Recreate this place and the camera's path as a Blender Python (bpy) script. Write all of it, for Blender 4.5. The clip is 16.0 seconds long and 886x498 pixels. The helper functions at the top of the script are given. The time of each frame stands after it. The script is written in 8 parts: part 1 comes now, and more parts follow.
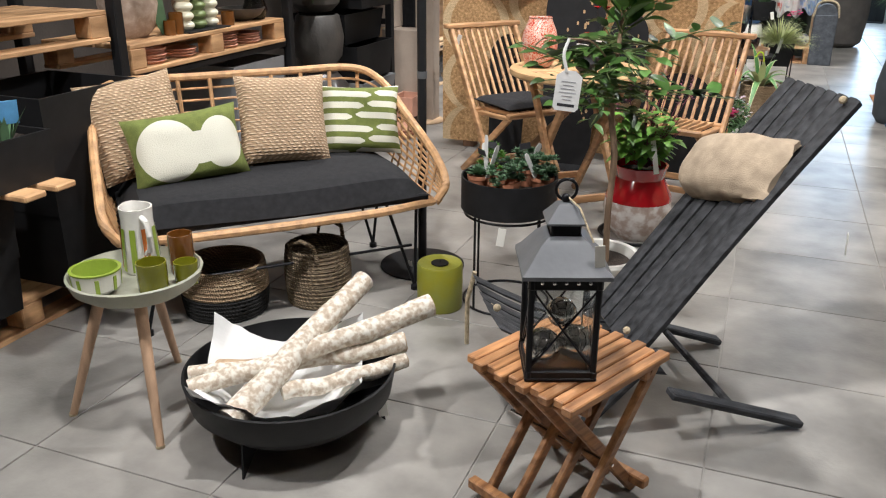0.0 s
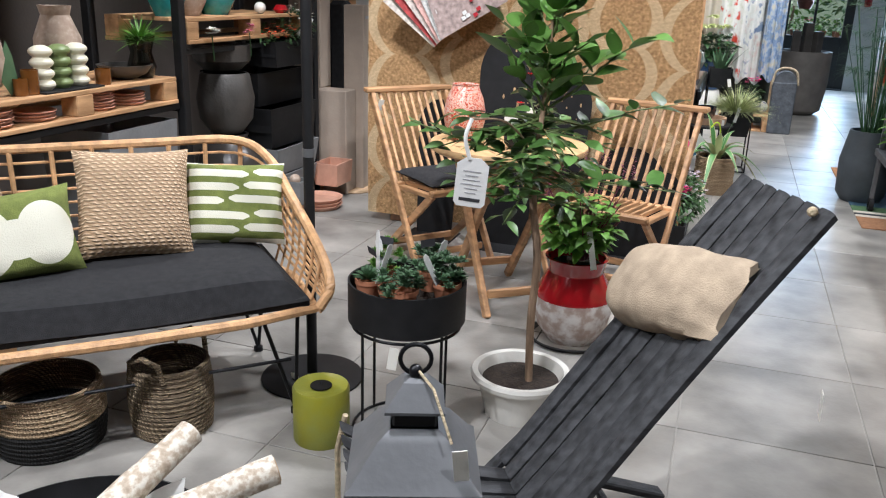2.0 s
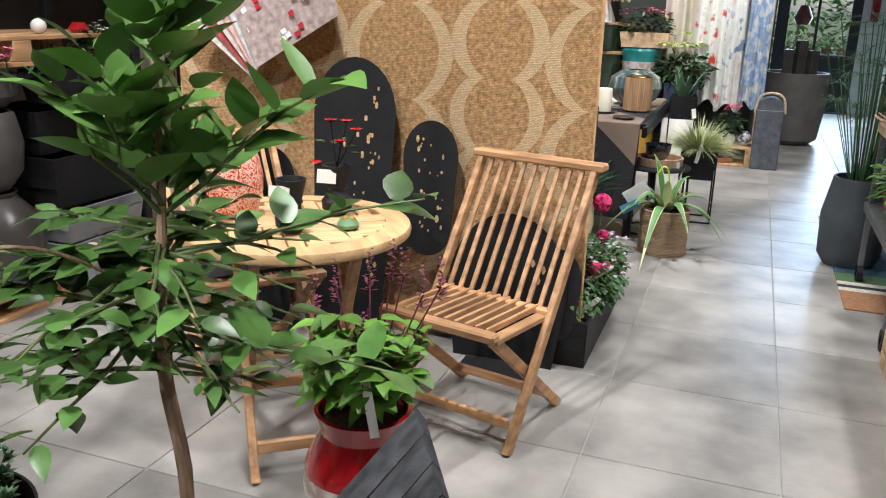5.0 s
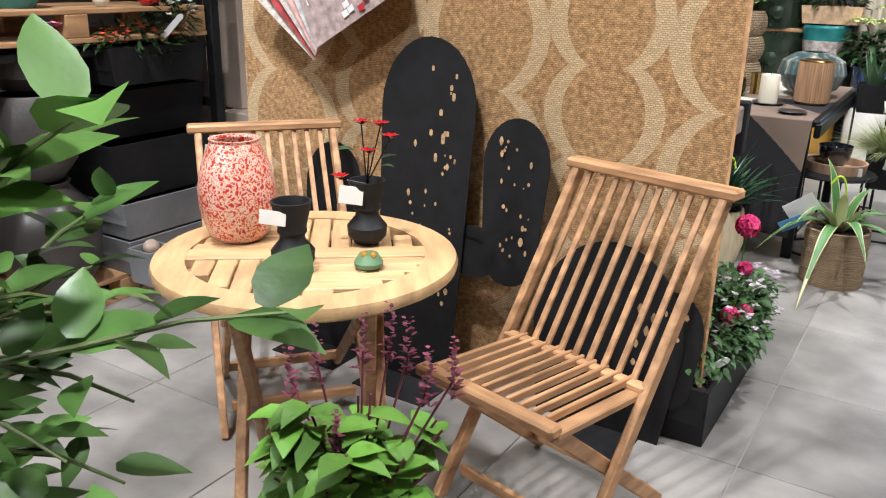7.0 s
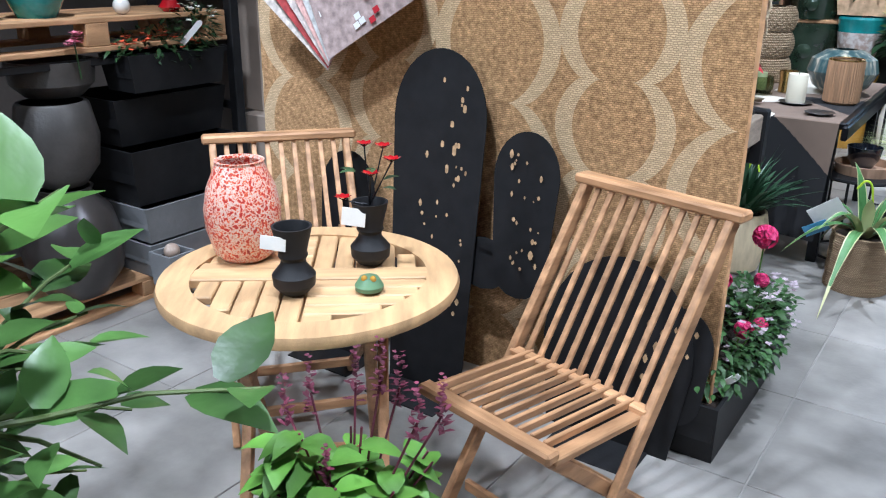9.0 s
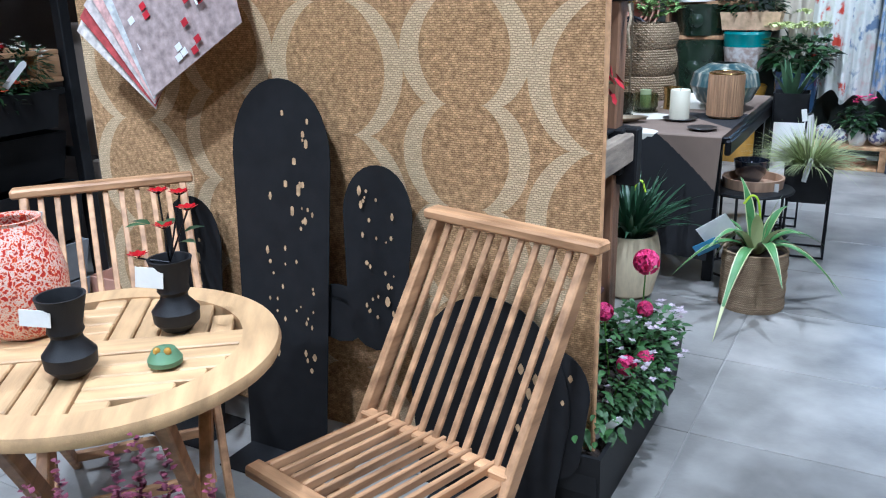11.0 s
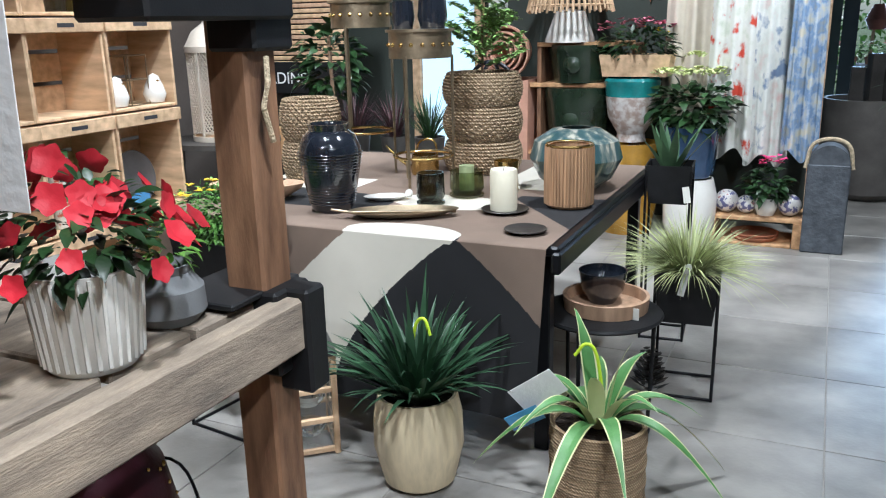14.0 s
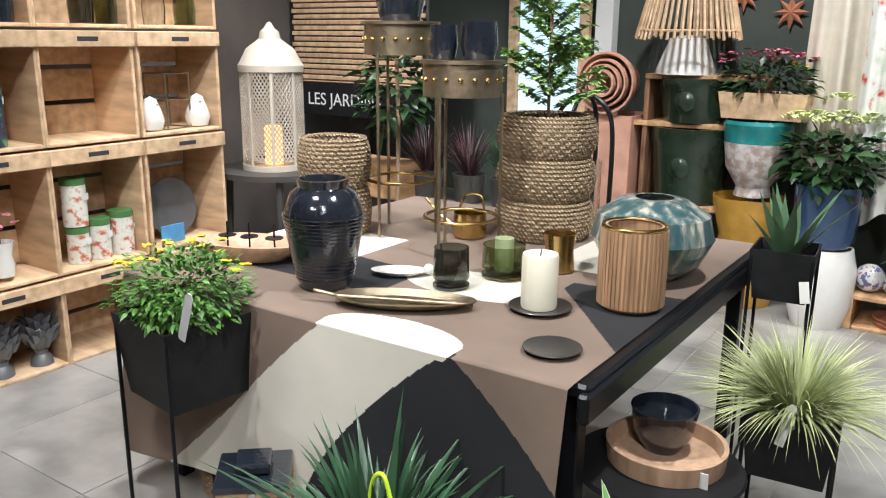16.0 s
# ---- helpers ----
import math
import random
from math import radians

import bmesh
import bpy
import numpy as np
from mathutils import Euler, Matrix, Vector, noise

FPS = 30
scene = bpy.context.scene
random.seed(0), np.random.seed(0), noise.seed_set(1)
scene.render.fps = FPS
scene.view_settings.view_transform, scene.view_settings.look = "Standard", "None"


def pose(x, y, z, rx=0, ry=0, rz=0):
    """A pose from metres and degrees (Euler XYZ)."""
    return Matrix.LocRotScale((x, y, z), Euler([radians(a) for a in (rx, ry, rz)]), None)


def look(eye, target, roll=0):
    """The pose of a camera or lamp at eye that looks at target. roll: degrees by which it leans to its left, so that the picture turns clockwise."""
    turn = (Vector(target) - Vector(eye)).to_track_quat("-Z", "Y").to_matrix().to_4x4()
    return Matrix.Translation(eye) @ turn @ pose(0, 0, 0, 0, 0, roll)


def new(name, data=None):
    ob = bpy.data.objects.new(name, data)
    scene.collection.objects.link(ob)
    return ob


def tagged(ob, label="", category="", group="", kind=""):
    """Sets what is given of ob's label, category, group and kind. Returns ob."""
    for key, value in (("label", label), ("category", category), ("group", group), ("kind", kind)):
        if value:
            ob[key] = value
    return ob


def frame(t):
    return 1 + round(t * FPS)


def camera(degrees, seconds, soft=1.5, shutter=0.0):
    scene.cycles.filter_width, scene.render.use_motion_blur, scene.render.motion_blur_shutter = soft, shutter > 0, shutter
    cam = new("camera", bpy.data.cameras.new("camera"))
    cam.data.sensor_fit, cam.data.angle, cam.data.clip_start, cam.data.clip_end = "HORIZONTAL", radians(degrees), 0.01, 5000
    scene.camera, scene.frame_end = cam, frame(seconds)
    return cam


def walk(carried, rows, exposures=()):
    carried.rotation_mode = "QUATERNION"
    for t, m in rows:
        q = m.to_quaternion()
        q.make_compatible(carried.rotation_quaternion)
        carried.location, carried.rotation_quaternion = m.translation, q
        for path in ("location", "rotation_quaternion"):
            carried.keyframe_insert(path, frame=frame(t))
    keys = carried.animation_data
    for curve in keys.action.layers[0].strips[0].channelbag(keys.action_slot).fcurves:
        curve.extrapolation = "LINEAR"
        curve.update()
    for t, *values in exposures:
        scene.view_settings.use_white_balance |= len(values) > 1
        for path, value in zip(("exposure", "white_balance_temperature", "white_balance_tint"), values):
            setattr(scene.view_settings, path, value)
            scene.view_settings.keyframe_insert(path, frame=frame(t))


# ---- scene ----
cam = camera(56.8, 16.0, soft=1.15)
PATH = [
    (0, (0.033, 0.044, 1.443), (-0.637, 1.781, 0.709), 0.3),
    (0.5, (0.028, 0.15, 1.43), (-0.641, 1.894, 0.716), 0.8),
    (1, (0.014, 0.323, 1.433), (-0.64, 2.086, 0.753), 1.2),
    (1.5, (0.016, 0.497, 1.427), (-0.62, 2.28, 0.781), 1.6),
    (2, (0.052, 0.738, 1.433), (-0.558, 2.54, 0.818), 1.9),
    (2.5, (0.098, 0.941, 1.426), (-0.486, 2.759, 0.83), 1.7),
    (3, (0.113, 1.182, 1.422), (-0.433, 3.016, 0.842), 1.7),
    (3.5, (0.15, 1.421, 1.408), (-0.364, 3.267, 0.832), 1.8),
    (4, (0.254, 1.677, 1.42), (-0.26, 3.524, 0.853), 2.1),
    (4.2, (0.305, 1.784, 1.416), (-0.221, 3.629, 0.854), 2.0),
    (6.3, (0.44, 2.762, 1.42), (-0.483, 4.42, 0.79), 1.1),
    (6.5, (0.434, 2.823, 1.397), (-0.518, 4.464, 0.765), 1.0),
    (7, (0.388, 2.951, 1.4), (-0.608, 4.561, 0.756), 1.2),
    (7.5, (0.358, 3.007, 1.441), (-0.668, 4.591, 0.778), 0.9),
    (8, (0.376, 3.023, 1.486), (-0.666, 4.581, 0.789), 0.8),
    (8.2, (0.384, 3.01, 1.484), (-0.659, 4.566, 0.787), 1.1),
    (10.3, (0.513, 3.118, 1.507), (-0.555, 4.681, 0.861), -0.8),
    (10.5, (0.507, 3.169, 1.49), (-0.524, 4.76, 0.853), -0.7),
    (11, (0.5, 3.36, 1.442), (-0.427, 5.023, 0.83), -1.4),
    (11.5, (0.513, 3.546, 1.407), (-0.32, 5.257, 0.792), -1.8),
    (12, (0.554, 3.82, 1.392), (-0.211, 5.562, 0.774), -2.0),
    (12.5, (0.573, 4.075, 1.386), (-0.165, 5.829, 0.773), -1.7),
    (13, (0.55, 4.378, 1.397), (-0.192, 6.137, 0.803), -1.6),
    (13.5, (0.522, 4.646, 1.407), (-0.243, 6.404, 0.84), -1.3),
    (14, (0.547, 4.948, 1.42), (-0.269, 6.694, 0.886), -1.3),
    (14.5, (0.553, 5.173, 1.423), (-0.33, 6.89, 0.899), -0.7),
    (15, (0.529, 5.439, 1.426), (-0.431, 7.118, 0.916), -0.1),
    (15.5, (0.494, 5.619, 1.417), (-0.545, 7.257, 0.927), -0.1),
    (16, (0.5, 5.785, 1.469), (-0.593, 7.383, 0.966), 0.5),
]
walk(cam, [(t, look(eye, target, roll)) for t, eye, target, roll in PATH],
     [(0, -0.06, 6100, 10), (2, 0.0, 5750, 10), (4, 0.0, 5900, 9), (6.3, 0.0, 6000, 12), (8, 0.0, 5450, 10), (11, -0.1, 4750, 7), (12, -0.05, 5100, 8), (13.5, -0.08, 5300, 8), (14.2, 0.05, 5450, 6), (16, 0.1, 5850, 8)])

# ---- world and light ----
world = bpy.data.worlds.new("world")
scene.world = world
world.use_nodes = True
wn = world.node_tree.nodes
sky = wn.new("ShaderNodeTexSky")
sky.sky_type, sky.sun_disc = "NISHITA", False
sky.sun_elevation, sky.sun_rotation = radians(48), radians(200)
world.node_tree.links.new(sky.outputs[0], wn["Background"].inputs[0])
wn["Background"].inputs[1].default_value = 0.12
sun = new("sun", bpy.data.lights.new("sun", "SUN"))
sun.data.energy, sun.data.angle, sun.data.color = 3.0, radians(0.6), (1, 0.96, 0.9)
sun.matrix_world = pose(0, 20, 8, 42, 0, 200)


def spot(v, u, tv, tu, watts, tz=0.3, size=100, z=3.05, col=(1.0, 0.95, 0.89)):
    """A ceiling track spotlight lamp aimed at a point of the shop."""
    d = bpy.data.lights.new("spot", "SPOT")
    d.energy, d.spot_size, d.spot_blend, d.shadow_soft_size, d.color = watts, radians(size), 0.7, 0.07, col
    ob = new("spot_lamp", d)
    ob.matrix_world = look((v, u, z), (tv, tu, tz))
    return ob


SPOTS = [(-2.0, 0.6, -1.7, 2.3), (-0.9, 1.6, -0.9, 2.6), (0.2, 3.6, -0.4, 2.6), (-1.9, 4.2, -2.5, 4.2), 
         (0.6, 5.4, -0.4, 5.2), (1.6, 4.6, 1.3, 6.2), (-1.0, 6.4, -1.2, 7.6), (0.3, 7.6, -0.4, 8.0), (-1.6, 7.6, -2.8, 8.0),
         (-0.6, 9.2, -0.8, 10.6), (-2.2, 8.8, -3.0, 9.6), (0.9, 9.8, 0.9, 10.2)]
for a in SPOTS:
    spot(*a, 230)
spot(0.8, 1.0, 0.3, 1.9, 85)
spot(-0.75, 3.9, -0.75, 5.3, 250, 1.35, 85)
day = new("door_daylight", bpy.data.lights.new("door_daylight", "AREA"))
day.data.shape, day.data.size, day.data.size_y, day.data.energy, day.data.color = "RECTANGLE", 1.2, 2.2, 90, (0.6, 0.8, 1.0)
day.matrix_world = look((1.2, 15.35, 1.5), (0.9, 5, 0.0))


# ---- materials ----
def mat(name, col, rough=0.6, metal=0.0, var=0.2, scale=6.0, bump=0.15, fine=60.0, stretch=(1, 1, 1), col2=None, obj=0.0, island=0.0, trans=0.0, coat=0.0, world_space=False):
    m = bpy.data.materials.new(name)
    m.use_nodes = True
    n, ln = m.node_tree.nodes, m.node_tree.links
    b = n["Principled BSDF"]
    tc, mp = n.new("ShaderNodeTexCoord"), n.new("ShaderNodeMapping")
    mp.inputs["Scale"].default_value = stretch
    ln.new(n.new("ShaderNodeNewGeometry").outputs["Position"] if world_space else tc.outputs["Object"], mp.inputs[0])
    a, f = n.new("ShaderNodeTexNoise"), n.new("ShaderNodeTexNoise")
    a.inputs["Scale"].default_value, a.inputs["Detail"].default_value = scale, 5
    f.inputs["Scale"].default_value, f.inputs["Detail"].default_value = fine, 3
    ln.new(mp.outputs[0], a.inputs["Vector"]), ln.new(mp.outputs[0], f.inputs["Vector"])
    r = n.new("ShaderNodeValToRGB")
    lo = [min(1, c * (1 - var)) for c in col]
    hi = [min(1, c * (1 + var)) for c in (col2 or col)]
    r.color_ramp.elements[0].position, r.color_ramp.elements[1].position = 0.3, 0.7
    r.color_ramp.elements[0].color, r.color_ramp.elements[1].color = (*lo, 1), (*hi, 1)
    ln.new(a.outputs[0], r.inputs[0])
    out = r.outputs[0]
    hs = n.new("ShaderNodeHueSaturation")
    ln.new(out, hs.inputs["Color"])
    mr = n.new("ShaderNodeMapRange")
    spread = max(obj, island, 0.0)
    if spread:
        if island:
            src = n.new("ShaderNodeNewGeometry").outputs["Random Per Island"]
        else:
            src = n.new("ShaderNodeObjectInfo").outputs["Random"]
        ln.new(src, mr.inputs[0])
    else:
        ln.new(f.outputs[0], mr.inputs[0])
        spread = var * 0.4
    mr.inputs["To Min"].default_value, mr.inputs["To Max"].default_value = 1 - spread, 1 + spread
    ln.new(mr.outputs[0], hs.inputs["Value"])
    ln.new(hs.outputs[0], b.inputs["Base Color"])
    b.inputs["Roughness"].default_value, b.inputs["Metallic"].default_value = rough, metal
    b.inputs["Transmission Weight"].default_value, b.inputs["Coat Weight"].default_value = trans, coat
    if bump:
        bp = n.new("ShaderNodeBump")
        bp.inputs["Strength"].default_value, bp.inputs["Distance"].default_value = bump, 0.01
        ln.new(f.outputs[0], bp.inputs["Height"])
        ln.new(bp.outputs[0], b.inputs["Normal"])
    return m


def woven(name, col, dark, sx=90.0, sz=90.0, strength=0.8, rough=0.85):
    """Basketwork or woven cloth: crossing waves for relief and tone."""
    m = mat(name, col, rough, var=0.25, scale=14, bump=0)
    n, ln = m.node_tree.nodes, m.node_tree.links
    b = n["Principled BSDF"]
    tc = n.new("ShaderNodeTexCoord")
    w = []
    for d, s in (("DIAGONAL", sx), ("Z", sz)):
        x = n.new("ShaderNodeTexWave")
        x.bands_direction = d
        x.inputs["Scale"].default_value, x.inputs["Distortion"].default_value, x.inputs["Detail Scale"].default_value = s, 2.0, 3.0
        ln.new(tc.outputs["Object"], x.inputs["Vector"])
        w.append(x)
    mul = n.new("ShaderNodeMath")
    mul.operation = "MULTIPLY"
    ln.new(w[0].outputs["Fac"], mul.inputs[0]), ln.new(w[1].outputs["Fac"], mul.inputs[1])
    mix = n.new("ShaderNodeMix")
    mix.data_type = "RGBA"
    old = b.inputs["Base Color"].links[0].from_socket
    ln.new(mul.outputs[0], mix.inputs[0])
    mix.inputs[6].default_value = (*dark, 1)
    ln.new(old, mix.inputs[7])
    ln.new(mix.outputs[2], b.inputs["Base Color"])
    bp = n.new("ShaderNodeBump")
    bp.inputs["Strength"].default_value, bp.inputs["Distance"].default_value = strength, 0.006
    ln.new(mul.outputs[0], bp.inputs["Height"]), ln.new(bp.outputs[0], b.inputs["Normal"])
    return m


def glass(name, col, rough=0.02):
    m = mat(name, col, rough, var=0.0, bump=0, trans=1.0)
    return m


def speckle(name, cols, scale=40.0, rough=0.3, bump=0.2, coat=0.3, stretch=(1, 1, 1)):
    """Mottled glaze: cells of several colours."""
    m = bpy.data.materials.new(name)
    m.use_nodes = True
    n, ln = m.node_tree.nodes, m.node_tree.links
    b = n["Principled BSDF"]
    tc, a, r = n.new("ShaderNodeTexCoord"), n.new("ShaderNodeTexNoise"), n.new("ShaderNodeValToRGB")
    a.inputs["Scale"].default_value, a.inputs["Detail"].default_value = scale, 6
    mp = n.new("ShaderNodeMapping")
    mp.inputs["Scale"].default_value = stretch
    ln.new(tc.outputs["Object"], mp.inputs[0])
    ln.new(mp.outputs[0], a.inputs["Vector"]), ln.new(a.outputs[0], r.inputs[0])
    r.color_ramp.interpolation = "CONSTANT" if rough < 0.4 else "LINEAR"
    for k, c in enumerate(cols):
        p = 0.36 + 0.28 * k / max(1, len(cols) - 1)
        e = r.color_ramp.elements[k] if k < 2 else r.color_ramp.elements.new(p)
        e.position, e.color = p, (*c, 1)
    r.color_ramp.elements[0].position = 0.0
    bp = n.new("ShaderNodeBump")
    bp.inputs["Strength"].default_value, bp.inputs["Distance"].default_value = bump, 0.004
    ln.new(a.outputs[0], bp.inputs["Height"]), ln.new(bp.outputs[0], b.inputs["Normal"])
    ln.new(r.outputs[0], b.inputs["Base Color"])
    b.inputs["Roughness"].default_value, b.inputs["Coat Weight"].default_value = rough, coat
    return m


TILE = mat("grey_stone_tile", (0.245, 0.232, 0.213), 0.34, var=0.33, scale=3.1, bump=0.08, fine=70, col2=(0.30, 0.285, 0.262), obj=0.15, world_space=True)
GROUT = mat("grout", (0.34, 0.325, 0.30), 0.9, var=0.1)
WALL = mat("dark_wall_paint", (0.09, 0.075, 0.065), 0.8, var=0.2, scale=3)
WALLG = mat("dark_green_wall", (0.05, 0.06, 0.05), 0.7, var=0.2, scale=3)
WHITE = mat("white_paint", (0.72, 0.72, 0.70), 0.6, var=0.06, scale=4)
CEIL = mat("grey_ceiling", (0.35, 0.33, 0.31), 0.9, var=0.1)
BLACK = mat("black_powder_coat", (0.012, 0.012, 0.013), 0.55, var=0.2, scale=20, bump=0.08, fine=300)
BLACKS = mat("black_metal", (0.012, 0.012, 0.014), 0.35, metal=0.3, var=0.2, bump=0.03)
GREYM = mat("grey_painted_metal", (0.16, 0.165, 0.175), 0.45, metal=0.4, var=0.15, scale=9, bump=0.05)
TEAK = mat("teak", (0.36, 0.19, 0.085), 0.5, var=0.32, scale=5, bump=0.12, stretch=(6, 1, 6), col2=(0.44, 0.25, 0.12), obj=0.14)
TEAKX = mat("teak_rail", (0.36, 0.19, 0.085), 0.5, var=0.32, scale=5, bump=0.12, stretch=(1, 6, 6), col2=(0.44, 0.25, 0.12), obj=0.14)
TEAKL = mat("pale_teak", (0.50, 0.32, 0.155), 0.5, var=0.25, scale=5, bump=0.1, stretch=(6, 1, 6), obj=0.1)
TEAKB = mat("pale_teak_board", (0.50, 0.32, 0.155), 0.5, var=0.25, scale=5, bump=0.1, stretch=(1, 6, 6), obj=0.1)
ACACIA = mat("acacia_wood", (0.33, 0.14, 0.055), 0.42, var=0.4, scale=6, bump=0.1, stretch=(8, 1, 8), col2=(0.42, 0.21, 0.09), obj=0.22)
PINE = mat("pine", (0.55, 0.365, 0.21), 0.6, var=0.22, scale=4, bump=0.12, stretch=(5, 1, 5), col2=(0.61, 0.43, 0.265), obj=0.12)
PALLET = mat("pallet_wood", (0.46, 0.25, 0.11), 0.65, var=0.35, scale=4, bump=0.2, stretch=(5, 1, 5), col2=(0.5, 0.3, 0.15), obj=0.12)
BEECH = mat("beech", (0.52, 0.34, 0.22), 0.5, var=0.2, scale=6, bump=0.08, stretch=(6, 6, 1))
GREYWOOD = mat("weathered_wood", (0.27, 0.225, 0.185), 0.75, var=0.4, scale=5, bump=0.3, stretch=(6, 1, 6), col2=(0.36, 0.29, 0.215))
BROWNPOST = mat("brown_stained_wood", (0.13, 0.06, 0.03), 0.6, var=0.4, scale=4, bump=0.15, stretch=(6, 6, 1), col2=(0.24, 0.13, 0.07))
RATTAN = mat("rattan", (0.55, 0.32, 0.155), 0.5, var=0.3, scale=25, bump=0.3, fine=140)
CUSH = mat("charcoal_fabric", (0.022, 0.022, 0.024), 0.95, var=0.2, scale=40, bump=0.3, fine=500)
SLING = mat("black_stained_slat", (0.03, 0.031, 0.034), 0.62, var=0.5, scale=5, bump=0.2, stretch=(1, 8, 8), col2=(0.045, 0.046, 0.05))
JUTE = woven("beige_macrame", (0.78, 0.60, 0.42), (0.36, 0.24, 0.14), 26, 26, 1.0)
LINEN = mat("beige_linen", (0.40, 0.315, 0.225), 0.95, var=0.22, scale=20, bump=0.35, fine=260)
GREENF = mat("green_wool", (0.155, 0.185, 0.045), 0.95, var=0.2, scale=30, bump=0.35, fine=240)
CREAMF = mat("cream_wool", (0.70, 0.68, 0.57), 0.95, var=0.08, scale=30, bump=0.3, fine=240)
SEAGRASS = woven("seagrass", (0.66, 0.51, 0.32), (0.32, 0.22, 0.13), 60, 40, 1.0)
SEABLACK = woven("black_seagrass", (0.035, 0.033, 0.032), (0.006, 0.006, 0.006), 60, 40, 1.0)
SEAGREY = woven("grey_seagrass", (0.47, 0.36, 0.22), (0.15, 0.11, 0.07), 45, 35, 1.0)
SAGE = mat("sage_lacquer", (0.33, 0.33, 0.26), 0.5, var=0.06)
CERW = mat("white_ceramic", (0.75, 0.73, 0.68), 0.2, var=0.06, coat=0.4)
CERG = mat("green_ceramic", (0.27, 0.36, 0.05), 0.25, var=0.1, coat=0.4)
CERO = mat("orange_ceramic", (0.60, 0.17, 0.03), 0.25, var=0.1, coat=0.4)
OLIVE = mat("olive_glass", (0.17, 0.17, 0.01), 0.15, var=0.15, coat=0.5)
AMBER = mat("amber_glass", (0.16, 0.06, 0.012), 0.15, var=0.2, coat=0.5)
WAXG = mat("green_wax", (0.31, 0.29, 0.012), 0.4, var=0.1, scale=10, col2=(0.22, 0.24, 0.05))
WAXW = mat("ivory_wax", (0.80, 0.76, 0.60), 0.45, var=0.04)
CHROME = mat("chrome", (0.75, 0.73, 0.70), 0.06, metal=1.0, var=0.05, bump=0)
BRASS = mat("brass", (0.55, 0.38, 0.14), 0.25, metal=1.0, var=0.15, bump=0.02)
ANTIQ = mat("antique_metal", (0.30, 0.24, 0.16), 0.4, metal=0.9, var=0.35, scale=12)
BIRCH = speckle("birch_bark", [(0.16, 0.10, 0.06), (0.54, 0.45, 0.35), (0.70, 0.65, 0.56), (0.76, 0.72, 0.64)], 60, 0.8, 0.6, 0)
LOGW = speckle("peeled_birch", [(0.20, 0.11, 0.05), (0.46, 0.33, 0.21), (0.58, 0.46, 0.32)], 40, 0.8, 0.5, 0)
PAPER = mat("white_paper", (0.76, 0.76, 0.75), 0.8, var=0.05)
TAGP = mat("tag_card", (0.74, 0.72, 0.66), 0.8, var=0.05)
INK = mat("black_ink", (0.03, 0.03, 0.035), 0.8, var=0.1)
INKG = mat("grey_ink", (0.36, 0.36, 0.38), 0.8, var=0.1)
BLUEP = mat("blue_print", (0.10, 0.30, 0.55), 0.6, var=0.3)
TERRA = mat("terracotta", (0.42, 0.17, 0.09), 0.75, var=0.2, scale=10)
TERRAP = mat("pale_terracotta", (0.55, 0.30, 0.21), 0.8, var=0.15, scale=8)
SOIL = mat("soil", (0.03, 0.02, 0.014), 0.95, var=0.5, scale=60, bump=0.9, fine=120)
REDGL = mat("red_glaze", (0.33, 0.008, 0.012), 0.12, var=0.25, scale=6, bump=0.05, fine=20, coat=0.7)
RUSTIC = speckle("rough_white_glaze", [(0.22, 0.10, 0.07), (0.45, 0.36, 0.31), (0.62, 0.57, 0.54), (0.70, 0.67, 0.64)], 22, 0.7, 1.0, 0)
CONFETTI = speckle("red_confetti_glaze", [(0.42, 0.02, 0.012), (0.66, 0.12, 0.03), (0.70, 0.56, 0.48), (0.64, 0.44, 0.36), (0.60, 0.10, 0.03), (0.28, 0.02, 0.02)], 115, 0.3, 0.15)
BARK = mat("tree_bark", (0.30, 0.20, 0.13), 0.85, var=0.35, scale=20, bump=0.4, stretch=(3, 3, 0.6))
LEAF = mat("citrus_leaf", (0.045, 0.105, 0.022), 0.38, var=0.3, scale=9, bump=0.15, fine=30, col2=(0.085, 0.175, 0.04), island=0.5)
LEAFY = mat("young_citrus_leaf", (0.11, 0.23, 0.045), 0.42, var=0.25, scale=9, bump=0.15, fine=30, island=0.4)
LEAFB = mat("bright_leaf", (0.12, 0.27, 0.035), 0.5, var=0.25, scale=9, bump=0.1, island=0.35)
LEAFD = mat("dark_leaf", (0.022, 0.055, 0.016), 0.4, var=0.3, scale=9, bump=0.1, island=0.4)
LEAFS = mat("succulent_green", (0.09, 0.17, 0.085), 0.5, var=0.25, scale=12, bump=0.05, island=0.3)
LEAFP = mat("purple_leaf", (0.07, 0.03, 0.035), 0.55, var=0.3, island=0.4)
LEAFV = mat("pale_grass", (0.36, 0.42, 0.17), 0.6, var=0.25, scale=5, bump=0, col2=(0.52, 0.55, 0.30), island=0.4)
LEAFC = mat("cream_leaf_edge", (0.62, 0.62, 0.33), 0.5, var=0.1, bump=0)
PETR = mat("red_petal", (0.55, 0.02, 0.035), 0.6, var=0.25, island=0.3)
PETP = mat("pink_petal", (0.78, 0.05, 0.22), 0.6, var=0.2, island=0.3)
PETK = mat("pale_pink_petal", (0.62, 0.20, 0.28), 0.6, var=0.2, island=0.3)
PETO = mat("orange_petal", (0.62, 0.09, 0.03), 0.6, var=0.2, island=0.25)
PETW = mat("white_petal", (0.75, 0.74, 0.66), 0.6, var=0.1, island=0.1)
PETY = mat("yellow_petal", (0.72, 0.50, 0.02), 0.6, var=0.1, island=0.15)
PETG = mat("lime_flower", (0.62, 0.68, 0.30), 0.6, var=0.15, island=0.2)
